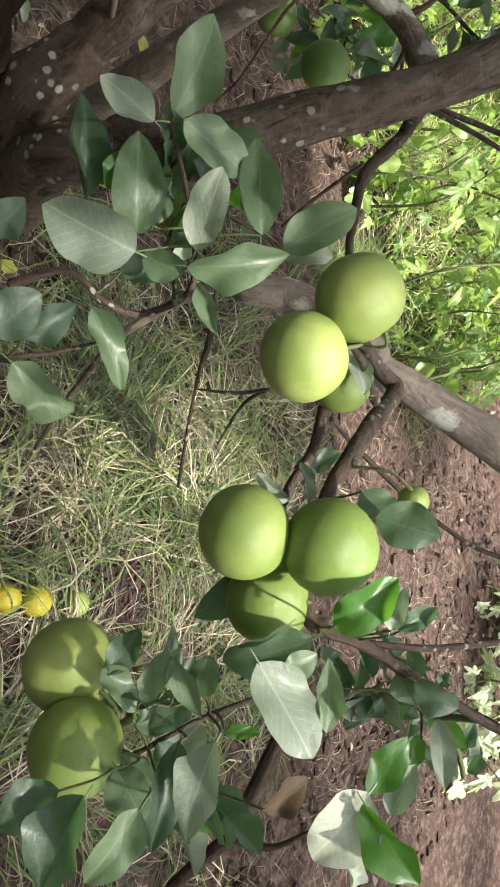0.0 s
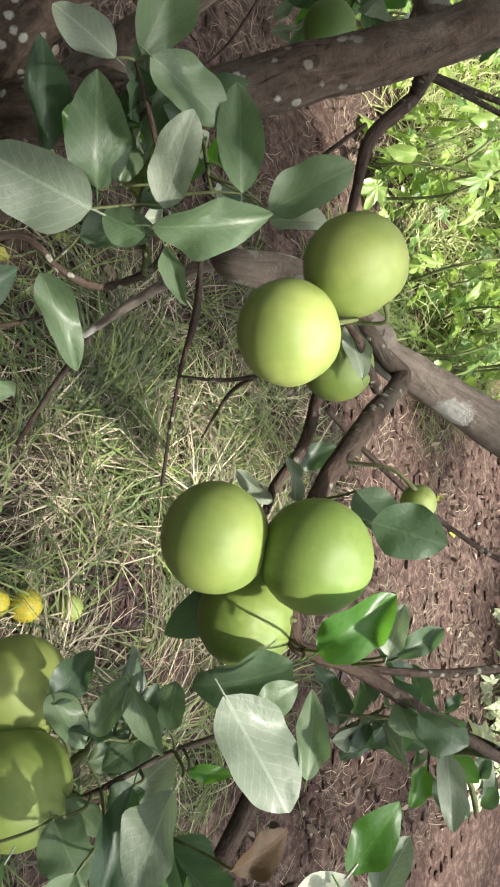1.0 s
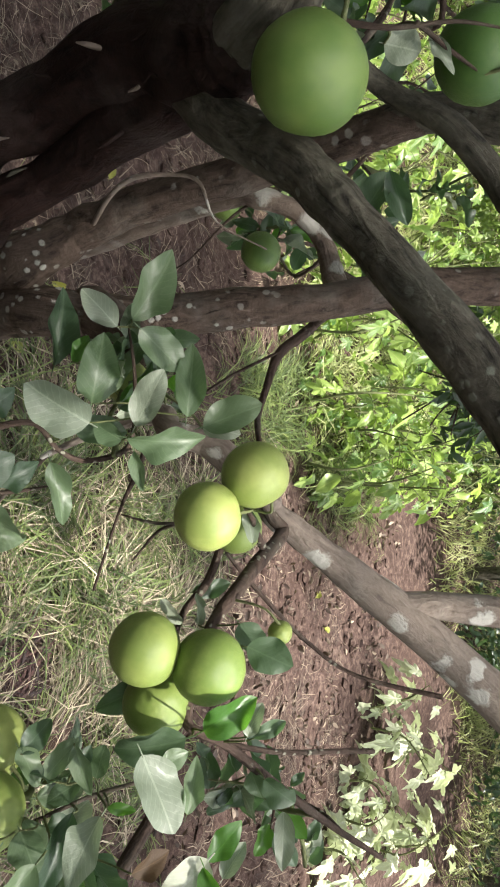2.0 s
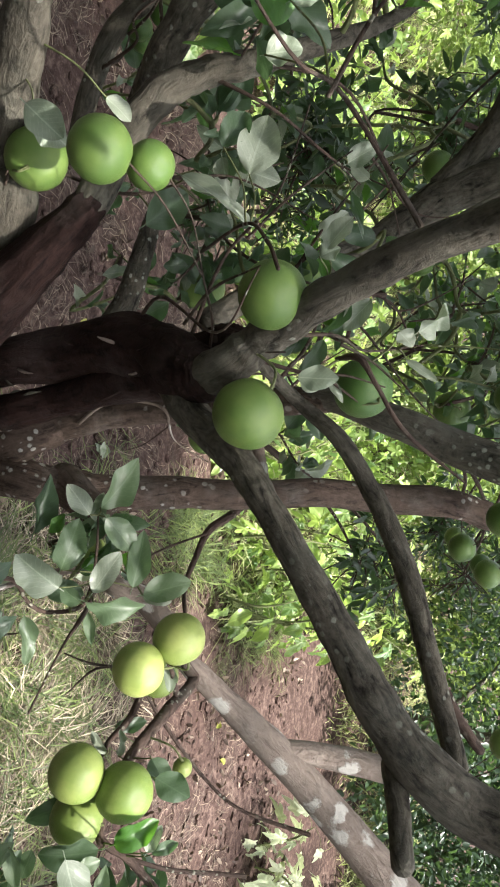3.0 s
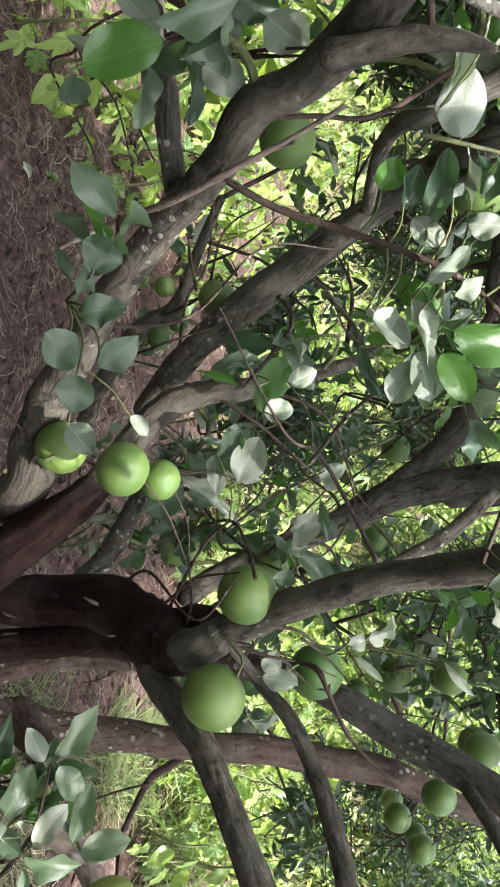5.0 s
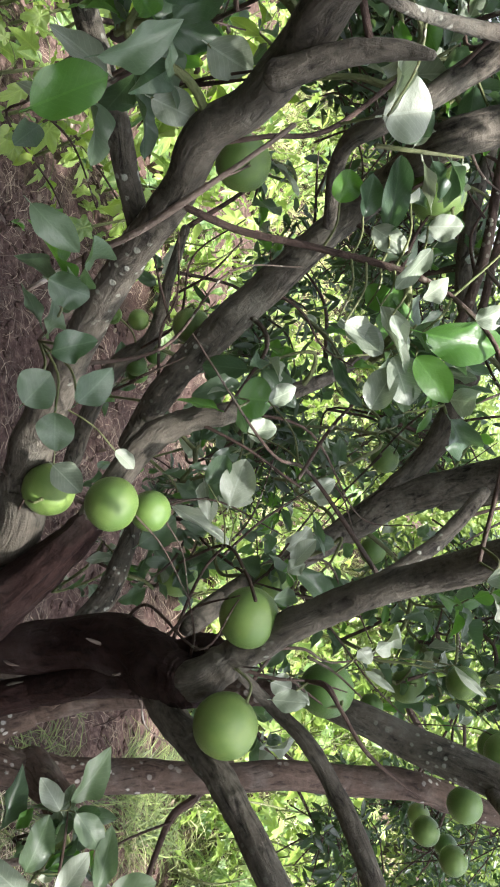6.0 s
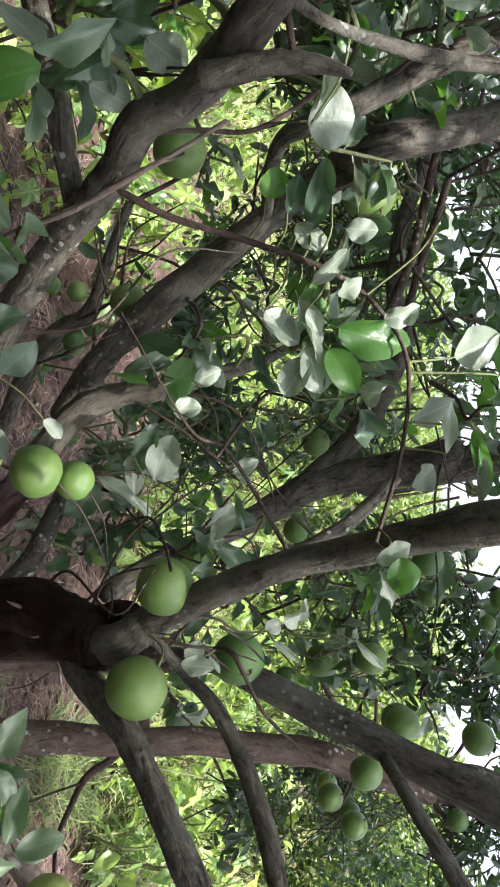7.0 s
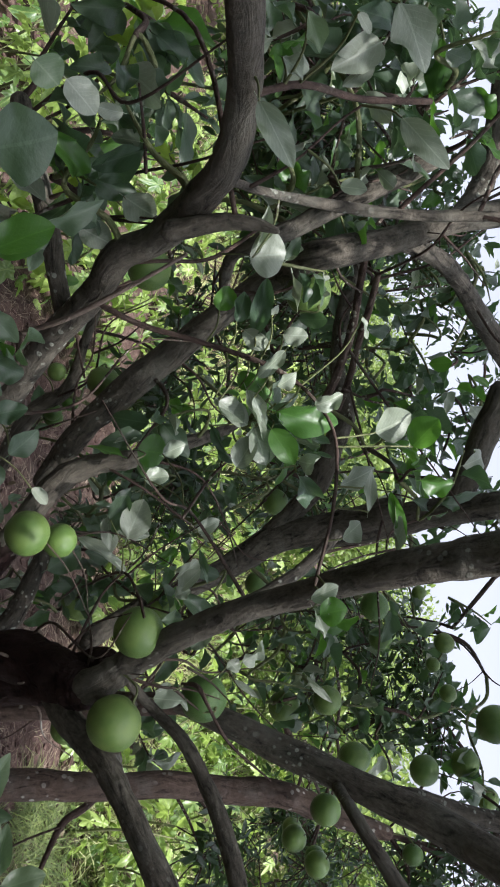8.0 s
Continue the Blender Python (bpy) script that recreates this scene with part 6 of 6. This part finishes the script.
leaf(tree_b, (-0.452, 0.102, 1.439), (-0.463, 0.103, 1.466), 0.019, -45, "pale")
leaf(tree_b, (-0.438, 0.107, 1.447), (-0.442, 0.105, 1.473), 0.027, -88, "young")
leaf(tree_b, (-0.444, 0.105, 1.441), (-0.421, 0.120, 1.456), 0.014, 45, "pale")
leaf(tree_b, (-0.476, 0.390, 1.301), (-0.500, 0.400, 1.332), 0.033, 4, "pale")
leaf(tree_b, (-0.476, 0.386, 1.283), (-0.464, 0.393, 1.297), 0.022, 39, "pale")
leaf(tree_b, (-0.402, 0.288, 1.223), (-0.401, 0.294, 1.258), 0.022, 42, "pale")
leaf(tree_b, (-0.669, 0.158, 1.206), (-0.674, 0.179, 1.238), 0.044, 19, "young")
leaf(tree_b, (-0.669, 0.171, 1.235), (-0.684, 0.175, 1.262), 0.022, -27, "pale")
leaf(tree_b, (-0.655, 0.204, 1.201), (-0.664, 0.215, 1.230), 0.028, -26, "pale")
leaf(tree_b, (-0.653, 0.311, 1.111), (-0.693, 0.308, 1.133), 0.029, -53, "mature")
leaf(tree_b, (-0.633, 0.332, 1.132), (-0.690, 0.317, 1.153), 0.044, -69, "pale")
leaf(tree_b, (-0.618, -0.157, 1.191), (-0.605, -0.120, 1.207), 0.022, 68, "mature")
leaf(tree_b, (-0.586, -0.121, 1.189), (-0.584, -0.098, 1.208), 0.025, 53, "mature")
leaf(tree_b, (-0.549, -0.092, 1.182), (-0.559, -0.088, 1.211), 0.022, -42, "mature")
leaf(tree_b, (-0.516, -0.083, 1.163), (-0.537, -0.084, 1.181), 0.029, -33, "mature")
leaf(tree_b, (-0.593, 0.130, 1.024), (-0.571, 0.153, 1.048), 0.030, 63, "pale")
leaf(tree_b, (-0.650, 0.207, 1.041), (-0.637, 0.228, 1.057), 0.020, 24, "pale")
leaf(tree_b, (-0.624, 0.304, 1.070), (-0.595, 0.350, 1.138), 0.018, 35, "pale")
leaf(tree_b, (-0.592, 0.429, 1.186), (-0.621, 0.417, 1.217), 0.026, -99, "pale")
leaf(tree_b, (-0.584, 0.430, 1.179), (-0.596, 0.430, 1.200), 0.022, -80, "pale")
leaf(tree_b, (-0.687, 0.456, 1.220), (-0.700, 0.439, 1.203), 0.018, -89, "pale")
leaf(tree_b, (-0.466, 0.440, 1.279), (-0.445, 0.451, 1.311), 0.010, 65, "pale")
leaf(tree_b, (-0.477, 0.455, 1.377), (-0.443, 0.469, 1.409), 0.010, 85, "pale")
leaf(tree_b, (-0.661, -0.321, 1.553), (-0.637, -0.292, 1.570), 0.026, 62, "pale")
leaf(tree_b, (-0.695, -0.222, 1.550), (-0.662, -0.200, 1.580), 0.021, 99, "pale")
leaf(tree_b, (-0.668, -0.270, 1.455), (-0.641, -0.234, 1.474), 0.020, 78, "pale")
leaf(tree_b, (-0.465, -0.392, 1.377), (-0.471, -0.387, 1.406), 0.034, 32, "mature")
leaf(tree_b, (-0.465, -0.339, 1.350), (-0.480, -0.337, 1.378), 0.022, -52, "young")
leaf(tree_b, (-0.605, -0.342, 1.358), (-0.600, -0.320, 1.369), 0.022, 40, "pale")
leaf(tree_b, (-0.565, -0.376, 1.365), (-0.562, -0.362, 1.373), 0.021, 52, "sheen")
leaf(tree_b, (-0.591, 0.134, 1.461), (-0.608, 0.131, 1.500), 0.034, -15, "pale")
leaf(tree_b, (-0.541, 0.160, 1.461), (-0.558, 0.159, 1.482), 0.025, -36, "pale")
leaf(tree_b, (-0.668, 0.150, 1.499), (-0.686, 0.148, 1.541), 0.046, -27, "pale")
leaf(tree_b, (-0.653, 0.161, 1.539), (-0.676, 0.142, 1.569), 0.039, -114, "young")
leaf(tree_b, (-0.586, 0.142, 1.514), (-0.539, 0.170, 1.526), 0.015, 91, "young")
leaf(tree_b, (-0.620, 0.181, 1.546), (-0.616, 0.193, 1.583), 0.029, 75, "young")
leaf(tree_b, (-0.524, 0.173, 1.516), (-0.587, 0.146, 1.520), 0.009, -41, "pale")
leaf(tree_b, (-0.558, 0.133, 1.491), (-0.601, 0.119, 1.498), 0.013, -58, "pale")
leaf(tree_b, (-0.735, -0.260, 1.466), (-0.726, -0.250, 1.482), 0.015, 53, "pale")
leaf(tree_b, (-0.732, -0.291, 1.490), (-0.722, -0.266, 1.499), 0.014, 63, "sheen")
leaf(tree_b, (-0.731, -0.284, 1.525), (-0.726, -0.270, 1.532), 0.009, 59, "pale")
leaf(tree_b, (-0.685, -0.177, 1.499), (-0.682, -0.173, 1.520), 0.014, 73, "pale")
leaf(tree_b, (-0.737, 0.032, 1.496), (-0.717, 0.045, 1.500), 0.014, 22, "pale")
leaf(tree_a, (-0.637, 0.027, 1.350), (-0.627, 0.060, 1.374), 0.030, 24, "pale")
leaf(tree_a, (-0.641, 0.031, 1.386), (-0.625, 0.066, 1.390), 0.015, 55, "pale")
leaf(tree_a, (-0.587, 0.078, 1.360), (-0.614, 0.062, 1.382), 0.027, -89, "pale")
leaf(tree_a, (-0.591, 0.094, 1.383), (-0.627, 0.077, 1.387), 0.017, -80, "sheen")
leaf(tree_a, (-0.621, 0.179, 0.985), (-0.608, 0.205, 1.006), 0.031, 36, "pale")
leaf(tree_a, (-0.579, 0.312, 1.029), (-0.621, 0.331, 1.066), 0.038, -33, "mature")
leaf(tree_a, (-0.679, 0.408, 1.209), (-0.694, 0.405, 1.242), 0.024, -68, "pale")
leaf(tree_a, (-0.694, 0.405, 1.079), (-0.678, 0.424, 1.121), 0.032, 71, "pale")
leaf(tree_a, (-0.657, 0.422, 1.211), (-0.610, 0.448, 1.224), 0.010, 62, "mature")
leaf(tree_a, (-0.632, 0.475, 1.159), (-0.662, 0.481, 1.195), 0.036, -31, "pale")
leaf(tree_a, (-0.526, -0.055, 1.167), (-0.502, -0.044, 1.166), 0.027, 53, "mature")
leaf(tree_a, (-0.525, -0.064, 1.191), (-0.545, -0.069, 1.218), 0.026, -18, "mature")
leaf(tree_a, (-0.453, 0.450, 1.162), (-0.448, 0.465, 1.184), 0.029, 33, "pale")
leaf(tree_a, (-0.455, 0.458, 1.192), (-0.430, 0.471, 1.207), 0.010, 60, "pale")
leaf(tree_a, (-0.510, 0.929, 0.956), (-0.571, 0.941, 0.994), 0.044, -67, "mature")
leaf(tree_a, (-0.564, 0.924, 1.000), (-0.493, 0.960, 1.011), 0.034, 70, "mature")


# ---- foliage of the two trees ----
def petioles(tree):
    """Fine stalks from the single leaves to the wood beside them, as one mesh."""
    bm = bmesh.new()
    for foot, own in LEAF_FEET:
        if own is not tree:
            continue
        far, spot = nearest_wood(foot, False)
        if 0.004 < far < 0.11:
            a, b = Vector(foot), Vector(spot[:3])
            mid = (a + b) / 2 + Vector((0, 0, 0.12 * far))
            tube(bm, along([(*a, 0.0009), (*mid, 0.0010), (*b, 0.0013)], 4), 5, 0.04, far)
    ob = part("petiole", finish(bm, "petiole", GREEN_TWIG), tree)
    tagged(ob, kind="stuff")


petioles(tree_a)
petioles(tree_b)

# crown added above, out of view, to cut the light from overhead
crown_rnd = random.Random(31)
spots = []
for _ in range(44):
    x, y, z = crown_rnd.uniform(-1.3, -0.2), crown_rnd.uniform(-0.5, 1.9), crown_rnd.uniform(2.05, 2.6)
    if noise.noise(Vector((x * 1.6, y * 1.6, z))) > 0.0:
        spots.append((x, y, z, 0.2))
ob = part("crown", leaf_cloud("crown", spots, 0.085, 0.8, 26, FOLIAGE, 4, stations=2), tree_a, "unseen dark green citrus crown added overhead to block light")
for x, y, z in [(-0.9, 0.8, 2.6), (-1.2, 1.6, 2.5), (-2.0, 1.0, 2.4)]:
    limb(tree_a, "limb", [(-0.247, 0.555, 1.688, 0.03), (-0.247 + 0.2 * x, 0.555 + 0.2 * y, 1.95, 0.024), (x, y, z, 0.01)])


# unseen tall tree to the side, added so its crown shades the orchard floor
shade = new("shade_tree")
tagged(shade, "unseen tall leaning tree added so its broad dense crown blocks the sun", "tree")
mid_x, mid_y = -0.05 + 9.4 * SUN_TO.x / SUN_TO.z, -0.1 + 9.4 * SUN_TO.y / SUN_TO.z
bm = bmesh.new()
tube(bm, along([(mid_x + 3.6, mid_y + 2.4, -0.1, 0.22), (mid_x + 3.3, mid_y + 2.2, 3.2, 0.19), (mid_x + 2.0, mid_y + 1.4, 6.8, 0.14), (mid_x + 0.2, mid_y, 8.7, 0.08), (mid_x - 1.1, mid_y + 0.3, 9.3, 0.03)], 8), 14)
part("trunk", finish(bm, "trunk", BARK), shade)
for x, y in ((-1.7, -0.5), (-1.6, 1.3), (-0.7, -1.4), (-0.3, 1.7), (1.0, -0.7)):
    bm = bmesh.new()
    tube(bm, along([(mid_x + 0.2, mid_y, 8.7, 0.05), (mid_x + 0.5 * x, mid_y + 0.5 * y, 9.1, 0.03), (mid_x + x, mid_y + y, 9.4, 0.012)], 6), 8)
    part("limb", finish(bm, "limb", BARK), shade)
# gaps in the crown let the sun down on single fruits, leaves and tufts
sunny = [(-0.11, 0.58, 0.95, 0.19), (0.03, 0.52, 0.92, 0.15), (0.14, 0.40, 0.78, 0.10), (-0.75, 0.05, 1.42, 0.20), (-0.46, 1.05, 1.5, 0.16)]
sunny += [(-0.63, 0.06, 1.39, 0.16), (-0.73, -0.08, 1.42, 0.12), (-0.68, 0.02, 1.43, 0.16), (-0.67, 0.15, 1.52, 0.16), (-0.65, -0.30, 1.56, 0.15), (-0.48, 0.39, 1.31, 0.14), (-0.43, 0.11, 1.45, 0.14), (0.13, 0.37, 1.04, 0.03), (-0.385, 0.346, 1.153, 0.07), (-0.49, 0.312, 1.18, 0.05), (-0.458, 0.511, 1.215, 0.05), (-1.2, 0.05, 1.12, 0.26), (-1.35, 0.15, 1.08, 0.26)]
sunny += [(crown_rnd.gauss(0.17, 0.24), crown_rnd.gauss(1.32, 0.26), 0.0, crown_rnd.uniform(0.07, 0.15)) for _ in range(13)]
sunny += [(crown_rnd.uniform(-1.6, -0.3), crown_rnd.uniform(0.9, 2.2), 0.0, crown_rnd.uniform(0.06, 0.11)) for _ in range(7)]
spots = []
while len(spots) < 3600:
    x, y, z = mid_x + crown_rnd.uniform(-2.5, 2.5), mid_y + crown_rnd.uniform(-2.5, 4.4), crown_rnd.uniform(9.0, 9.8)
    lit = any(math.hypot(x - gx - SUN_TO.x * (z - gz) / SUN_TO.z, y - gy - SUN_TO.y * (z - gz) / SUN_TO.z) < r + 0.03 for gx, gy, gz, r in sunny)
    ragged = ((x - mid_x) / 2.25) ** 2 + ((y - mid_y) / 2.22) ** 2 < 1.0 + 0.35 * noise.noise(Vector((x * 1.1, y * 1.1, 4)))
    # towards the weeds the crown thins out into patches
    ragged = ragged or (y > mid_y and abs(x - mid_x) < 2.1 and noise.noise(Vector((x * 1.5, y * 1.5, 9))) > 0.3)
    if ragged and (not lit or crown_rnd.random() < 0.12) and noise.noise(Vector((x * 1.8, y * 1.8, 0.7 * z))) > -0.45:
        spots.append((x, y, z, 0.2))
while len(spots) < 4700:
    x, y, z = mid_x + crown_rnd.uniform(-2.2, -0.35), mid_y + crown_rnd.uniform(-1.6, 2.3), crown_rnd.uniform(9.0, 9.8)
    if not any(math.hypot(x - gx - SUN_TO.x * (z - gz) / SUN_TO.z, y - gy - SUN_TO.y * (z - gz) / SUN_TO.z) < r for gx, gy, gz, r in sunny):
        spots.append((x, y, z, 0.2))
part("crown", leaf_cloud("crown", spots, 0.08, 0.8, 12, FOLIAGE, 14, stations=2), shade)


# ---- neighbouring trees and plants ----
def citrus_far(seed, height, width, material, label):
    rnd = random.Random(seed)
    root = new("citrus_tree")
    tagged(root, label, "tree", "orchard trees")
    bm = bmesh.new()
    tube(bm, along([(0, 0, -0.05, 0.05), (0.03, 0.02, height * 0.25, 0.04), (-0.02, 0.03, height * 0.55, 0.028), (0.04, 0, height * 0.85, 0.01)], 6), 10)
    part("trunk", finish(bm, "trunk", BARK), root)
    for k in range(6):
        a = k * 1.05 + rnd.random()
        r, z0 = width * rnd.uniform(0.5, 0.85), height * rnd.uniform(0.2, 0.5)
        bm = bmesh.new()
        tube(bm, along([(0, 0, z0, 0.022), (r * 0.5 * math.cos(a), r * 0.5 * math.sin(a), z0 + 0.2 * height, 0.016), (r * math.cos(a), r * math.sin(a), z0 + 0.35 * height, 0.006)], 5), 7)
        part("limb", finish(bm, "limb", BARK), root)
    spots = []
    while len(spots) < 150:
        x, y, z = rnd.uniform(-1, 1), rnd.uniform(-1, 1), rnd.uniform(0.12, 1)
        e = x * x + y * y + ((z - 0.5) / 0.55) ** 2
        if 0.25 < e < 1.0 + 0.35 * noise.noise(Vector((x * 2, y * 2, z * 2 + seed))):
            spots.append((x * width, y * width, z * height, 0.17))
    part("crown", leaf_cloud("crown", spots, 0.052, 0.9, 52, material, seed), root)
    return root


def lobed_mesh(seed, material):
    """A drooping leaf with three to five pointed lobes, 1 long."""
    rnd = random.Random(seed)
    lobes = [(0.0, 0.56, 0.52), (0.95, 0.42 * rnd.uniform(0.7, 1.1), 0.46), (-0.95, 0.42 * rnd.uniform(0.7, 1.1), 0.46)]
    if seed % 3:
        lobes += [(1.85, 0.28, 0.42), (-1.85, 0.28, 0.42)]
    bm = bmesh.new()
    c = bm.verts.new((0, 0.28, 0.0))
    ring, inner = [], []
    for k in range(36):
        a = 2 * math.pi * k / 36
        off = (a + math.pi) % (2 * math.pi) - math.pi
        r = 0.24 + max(ln * max(0.0, 1 - abs(off - at) / wd) ** 0.8 for at, ln, wd in lobes) * rnd.uniform(0.9, 1.06)
        r = max(r, 0.24 + 0.12 * max(0.0, math.cos(off * 0.5)))
        for keep, f in ((ring, 1.0), (inner, 0.5)):
            x, y = f * r * math.sin(a), 0.28 + f * r * math.cos(a)
            keep.append(bm.verts.new((x, y, 0.16 * abs(x) - 0.38 * max(0, y - 0.3) ** 2 - 0.25 * x * x + 0.03 * math.sin(k * 1.3 + seed))))
    for k in range(36):
        j = (k + 1) % 36
        bm.faces.new((inner[k], inner[j], ring[j], ring[k]))
        bm.faces.new((c, inner[j], inner[k]))
    return finish(bm, "leaf", material)


LOBES = [lobed_mesh(s, LOBED) for s in range(6)] + [mesh_of("leaf", *blade(8, 4, 0.3, 0.35, 0.3, 60 + s, 0.8), LOBED) for s in range(2)]
SUNLIT_LOBES = [lobed_mesh(s, LOBED_SUNLIT) for s in range(6)]


def lobed_plant(seed, label, leaves, low, high, size=1.0):
    rnd = random.Random(seed)
    root = new("broadleaf_weed")
    tagged(root, label, "plant", "weeds behind the tree")
    h = rnd.uniform(low, high)
    line = along([(0, 0, -0.02, 0.006), (rnd.uniform(-0.06, 0.06), rnd.uniform(-0.06, 0.06), h * 0.5, 0.005), (rnd.uniform(-0.14, 0.14), rnd.uniform(-0.14, 0.14), h, 0.002)], 6)
    bm = bmesh.new()
    tube(bm, line, 6)
    part("stem", finish(bm, "stem", GREEN_TWIG), root)
    stem = bmesh.new()
    for k in range(16):
        q = Vector(line[1 + k % (len(line) - 1)][:3])
        a = k * 2.4 + rnd.random()
        way = Vector((math.cos(a), math.sin(a), rnd.uniform(-0.3, 0.5))).normalized()
        foot = q + way * rnd.uniform(0.03, 0.12)
        ln = size * rnd.uniform(0.055, 0.13)
        lf = part("leaf", rnd.choice(leaves), root, "", leaf_matrix(foot, foot + (way + Vector((0, 0, -0.75))).normalized() * ln, ln * rnd.uniform(0.5, 0.95), rnd.uniform(-60, 60)))
        tube(stem, along([(*q, 0.0018), (*((q + foot) / 2 + Vector((0, 0, 0.01))), 0.0015), (*foot, 0.0014)], 2), 4, 0.0)
    tagged(part("stalk_mass", finish(stem, "stalk_mass", GREEN_TWIG), root), kind="stuff")
    return root


spread = random.Random(77)
LUSH = [lobed_plant(s, "broadleaf weed with bright yellow-green lobed leaves in sunlight", LOBES, 0.35, 0.6) for s in range(6)]
SUNWHITE = [lobed_plant(20 + s, "low broadleaf weed on bare soil, lobed leaves coloured whitish-green for full sun", SUNLIT_LOBES, 0.2, 0.34, 1.3) for s in range(3)]
beds = [(-1.5, 0.05, 2.5, 4.6, 76, LUSH), (1.0, 1.9, 2.6, 3.7, 9, SUNWHITE), (-3.3, -1.4, 2.4, 4.2, 60, LUSH), (-3.8, -2.2, 0.5, 2.0, 52, LUSH), (-5.2, -3.2, 1.6, 4.2, 40, LUSH)]
placed = set()
for x0, x1, y0, y1, count, kinds in beds:
    for k in range(count):
        x, y = spread.uniform(x0, x1), spread.uniform(y0, y1)
        m = pose(x, y, ground_height(x, y), spread.uniform(-8, 8), spread.uniform(-8, 8), spread.uniform(0, 360))
        plant = kinds[k % len(kinds)]
        if plant.name in placed:
            copy_thing(plant, m)
        else:
            plant.matrix_world = m
            placed.add(plant.name)

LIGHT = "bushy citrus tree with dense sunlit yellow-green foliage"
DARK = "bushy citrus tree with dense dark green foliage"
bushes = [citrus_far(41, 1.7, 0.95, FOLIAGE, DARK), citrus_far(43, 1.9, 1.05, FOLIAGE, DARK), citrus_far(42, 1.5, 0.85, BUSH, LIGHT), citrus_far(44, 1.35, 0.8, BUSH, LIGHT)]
# enlarged trees behind and beside the viewer are unseen, added to block low light
places = [(2.1, -3.2), (0.1, -3.5), (-1.9, -3.4), (-4.2, -2.9), (4.3, -2.0), (4.6, 0.6), (-6.2, 2.0), (-5.4, 3.8), (-4.4, 5.2), (-3.2, 4.9), (-2.2, 5.6), (-1.3, 5.0), (-0.4, 5.8), (0.6, 5.2), (1.6, 5.9), (2.7, 5.2), (3.8, 5.6), (-7.5, 4.5), (-6.3, 6.6), (-4.6, 7.8), (-2.6, 8.2), (-0.8, 8.4), (1.2, 8.2), (3.2, 8.0), (-7.4, 0.6), (-5.2, 0.4), (-9.5, 3.0), (-8.8, 7.0)]
for k, (x, y) in enumerate(places):
    m = pose(x, y, 0, 0, 0, spread.uniform(0, 360)) @ Matrix.Scale(2.2 if y < 0 and x > -4 else 1.75 if (y < 0.4 and x > -4) or (x > 2.5 and y < 2.5) else 1.0, 4)
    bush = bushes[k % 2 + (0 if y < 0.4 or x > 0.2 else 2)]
    if bush.name in placed:
        near = copy_thing(bush, m)
        near.scale = m.to_scale()
    else:
        bush.matrix_world = m
        placed.add(bush.name)
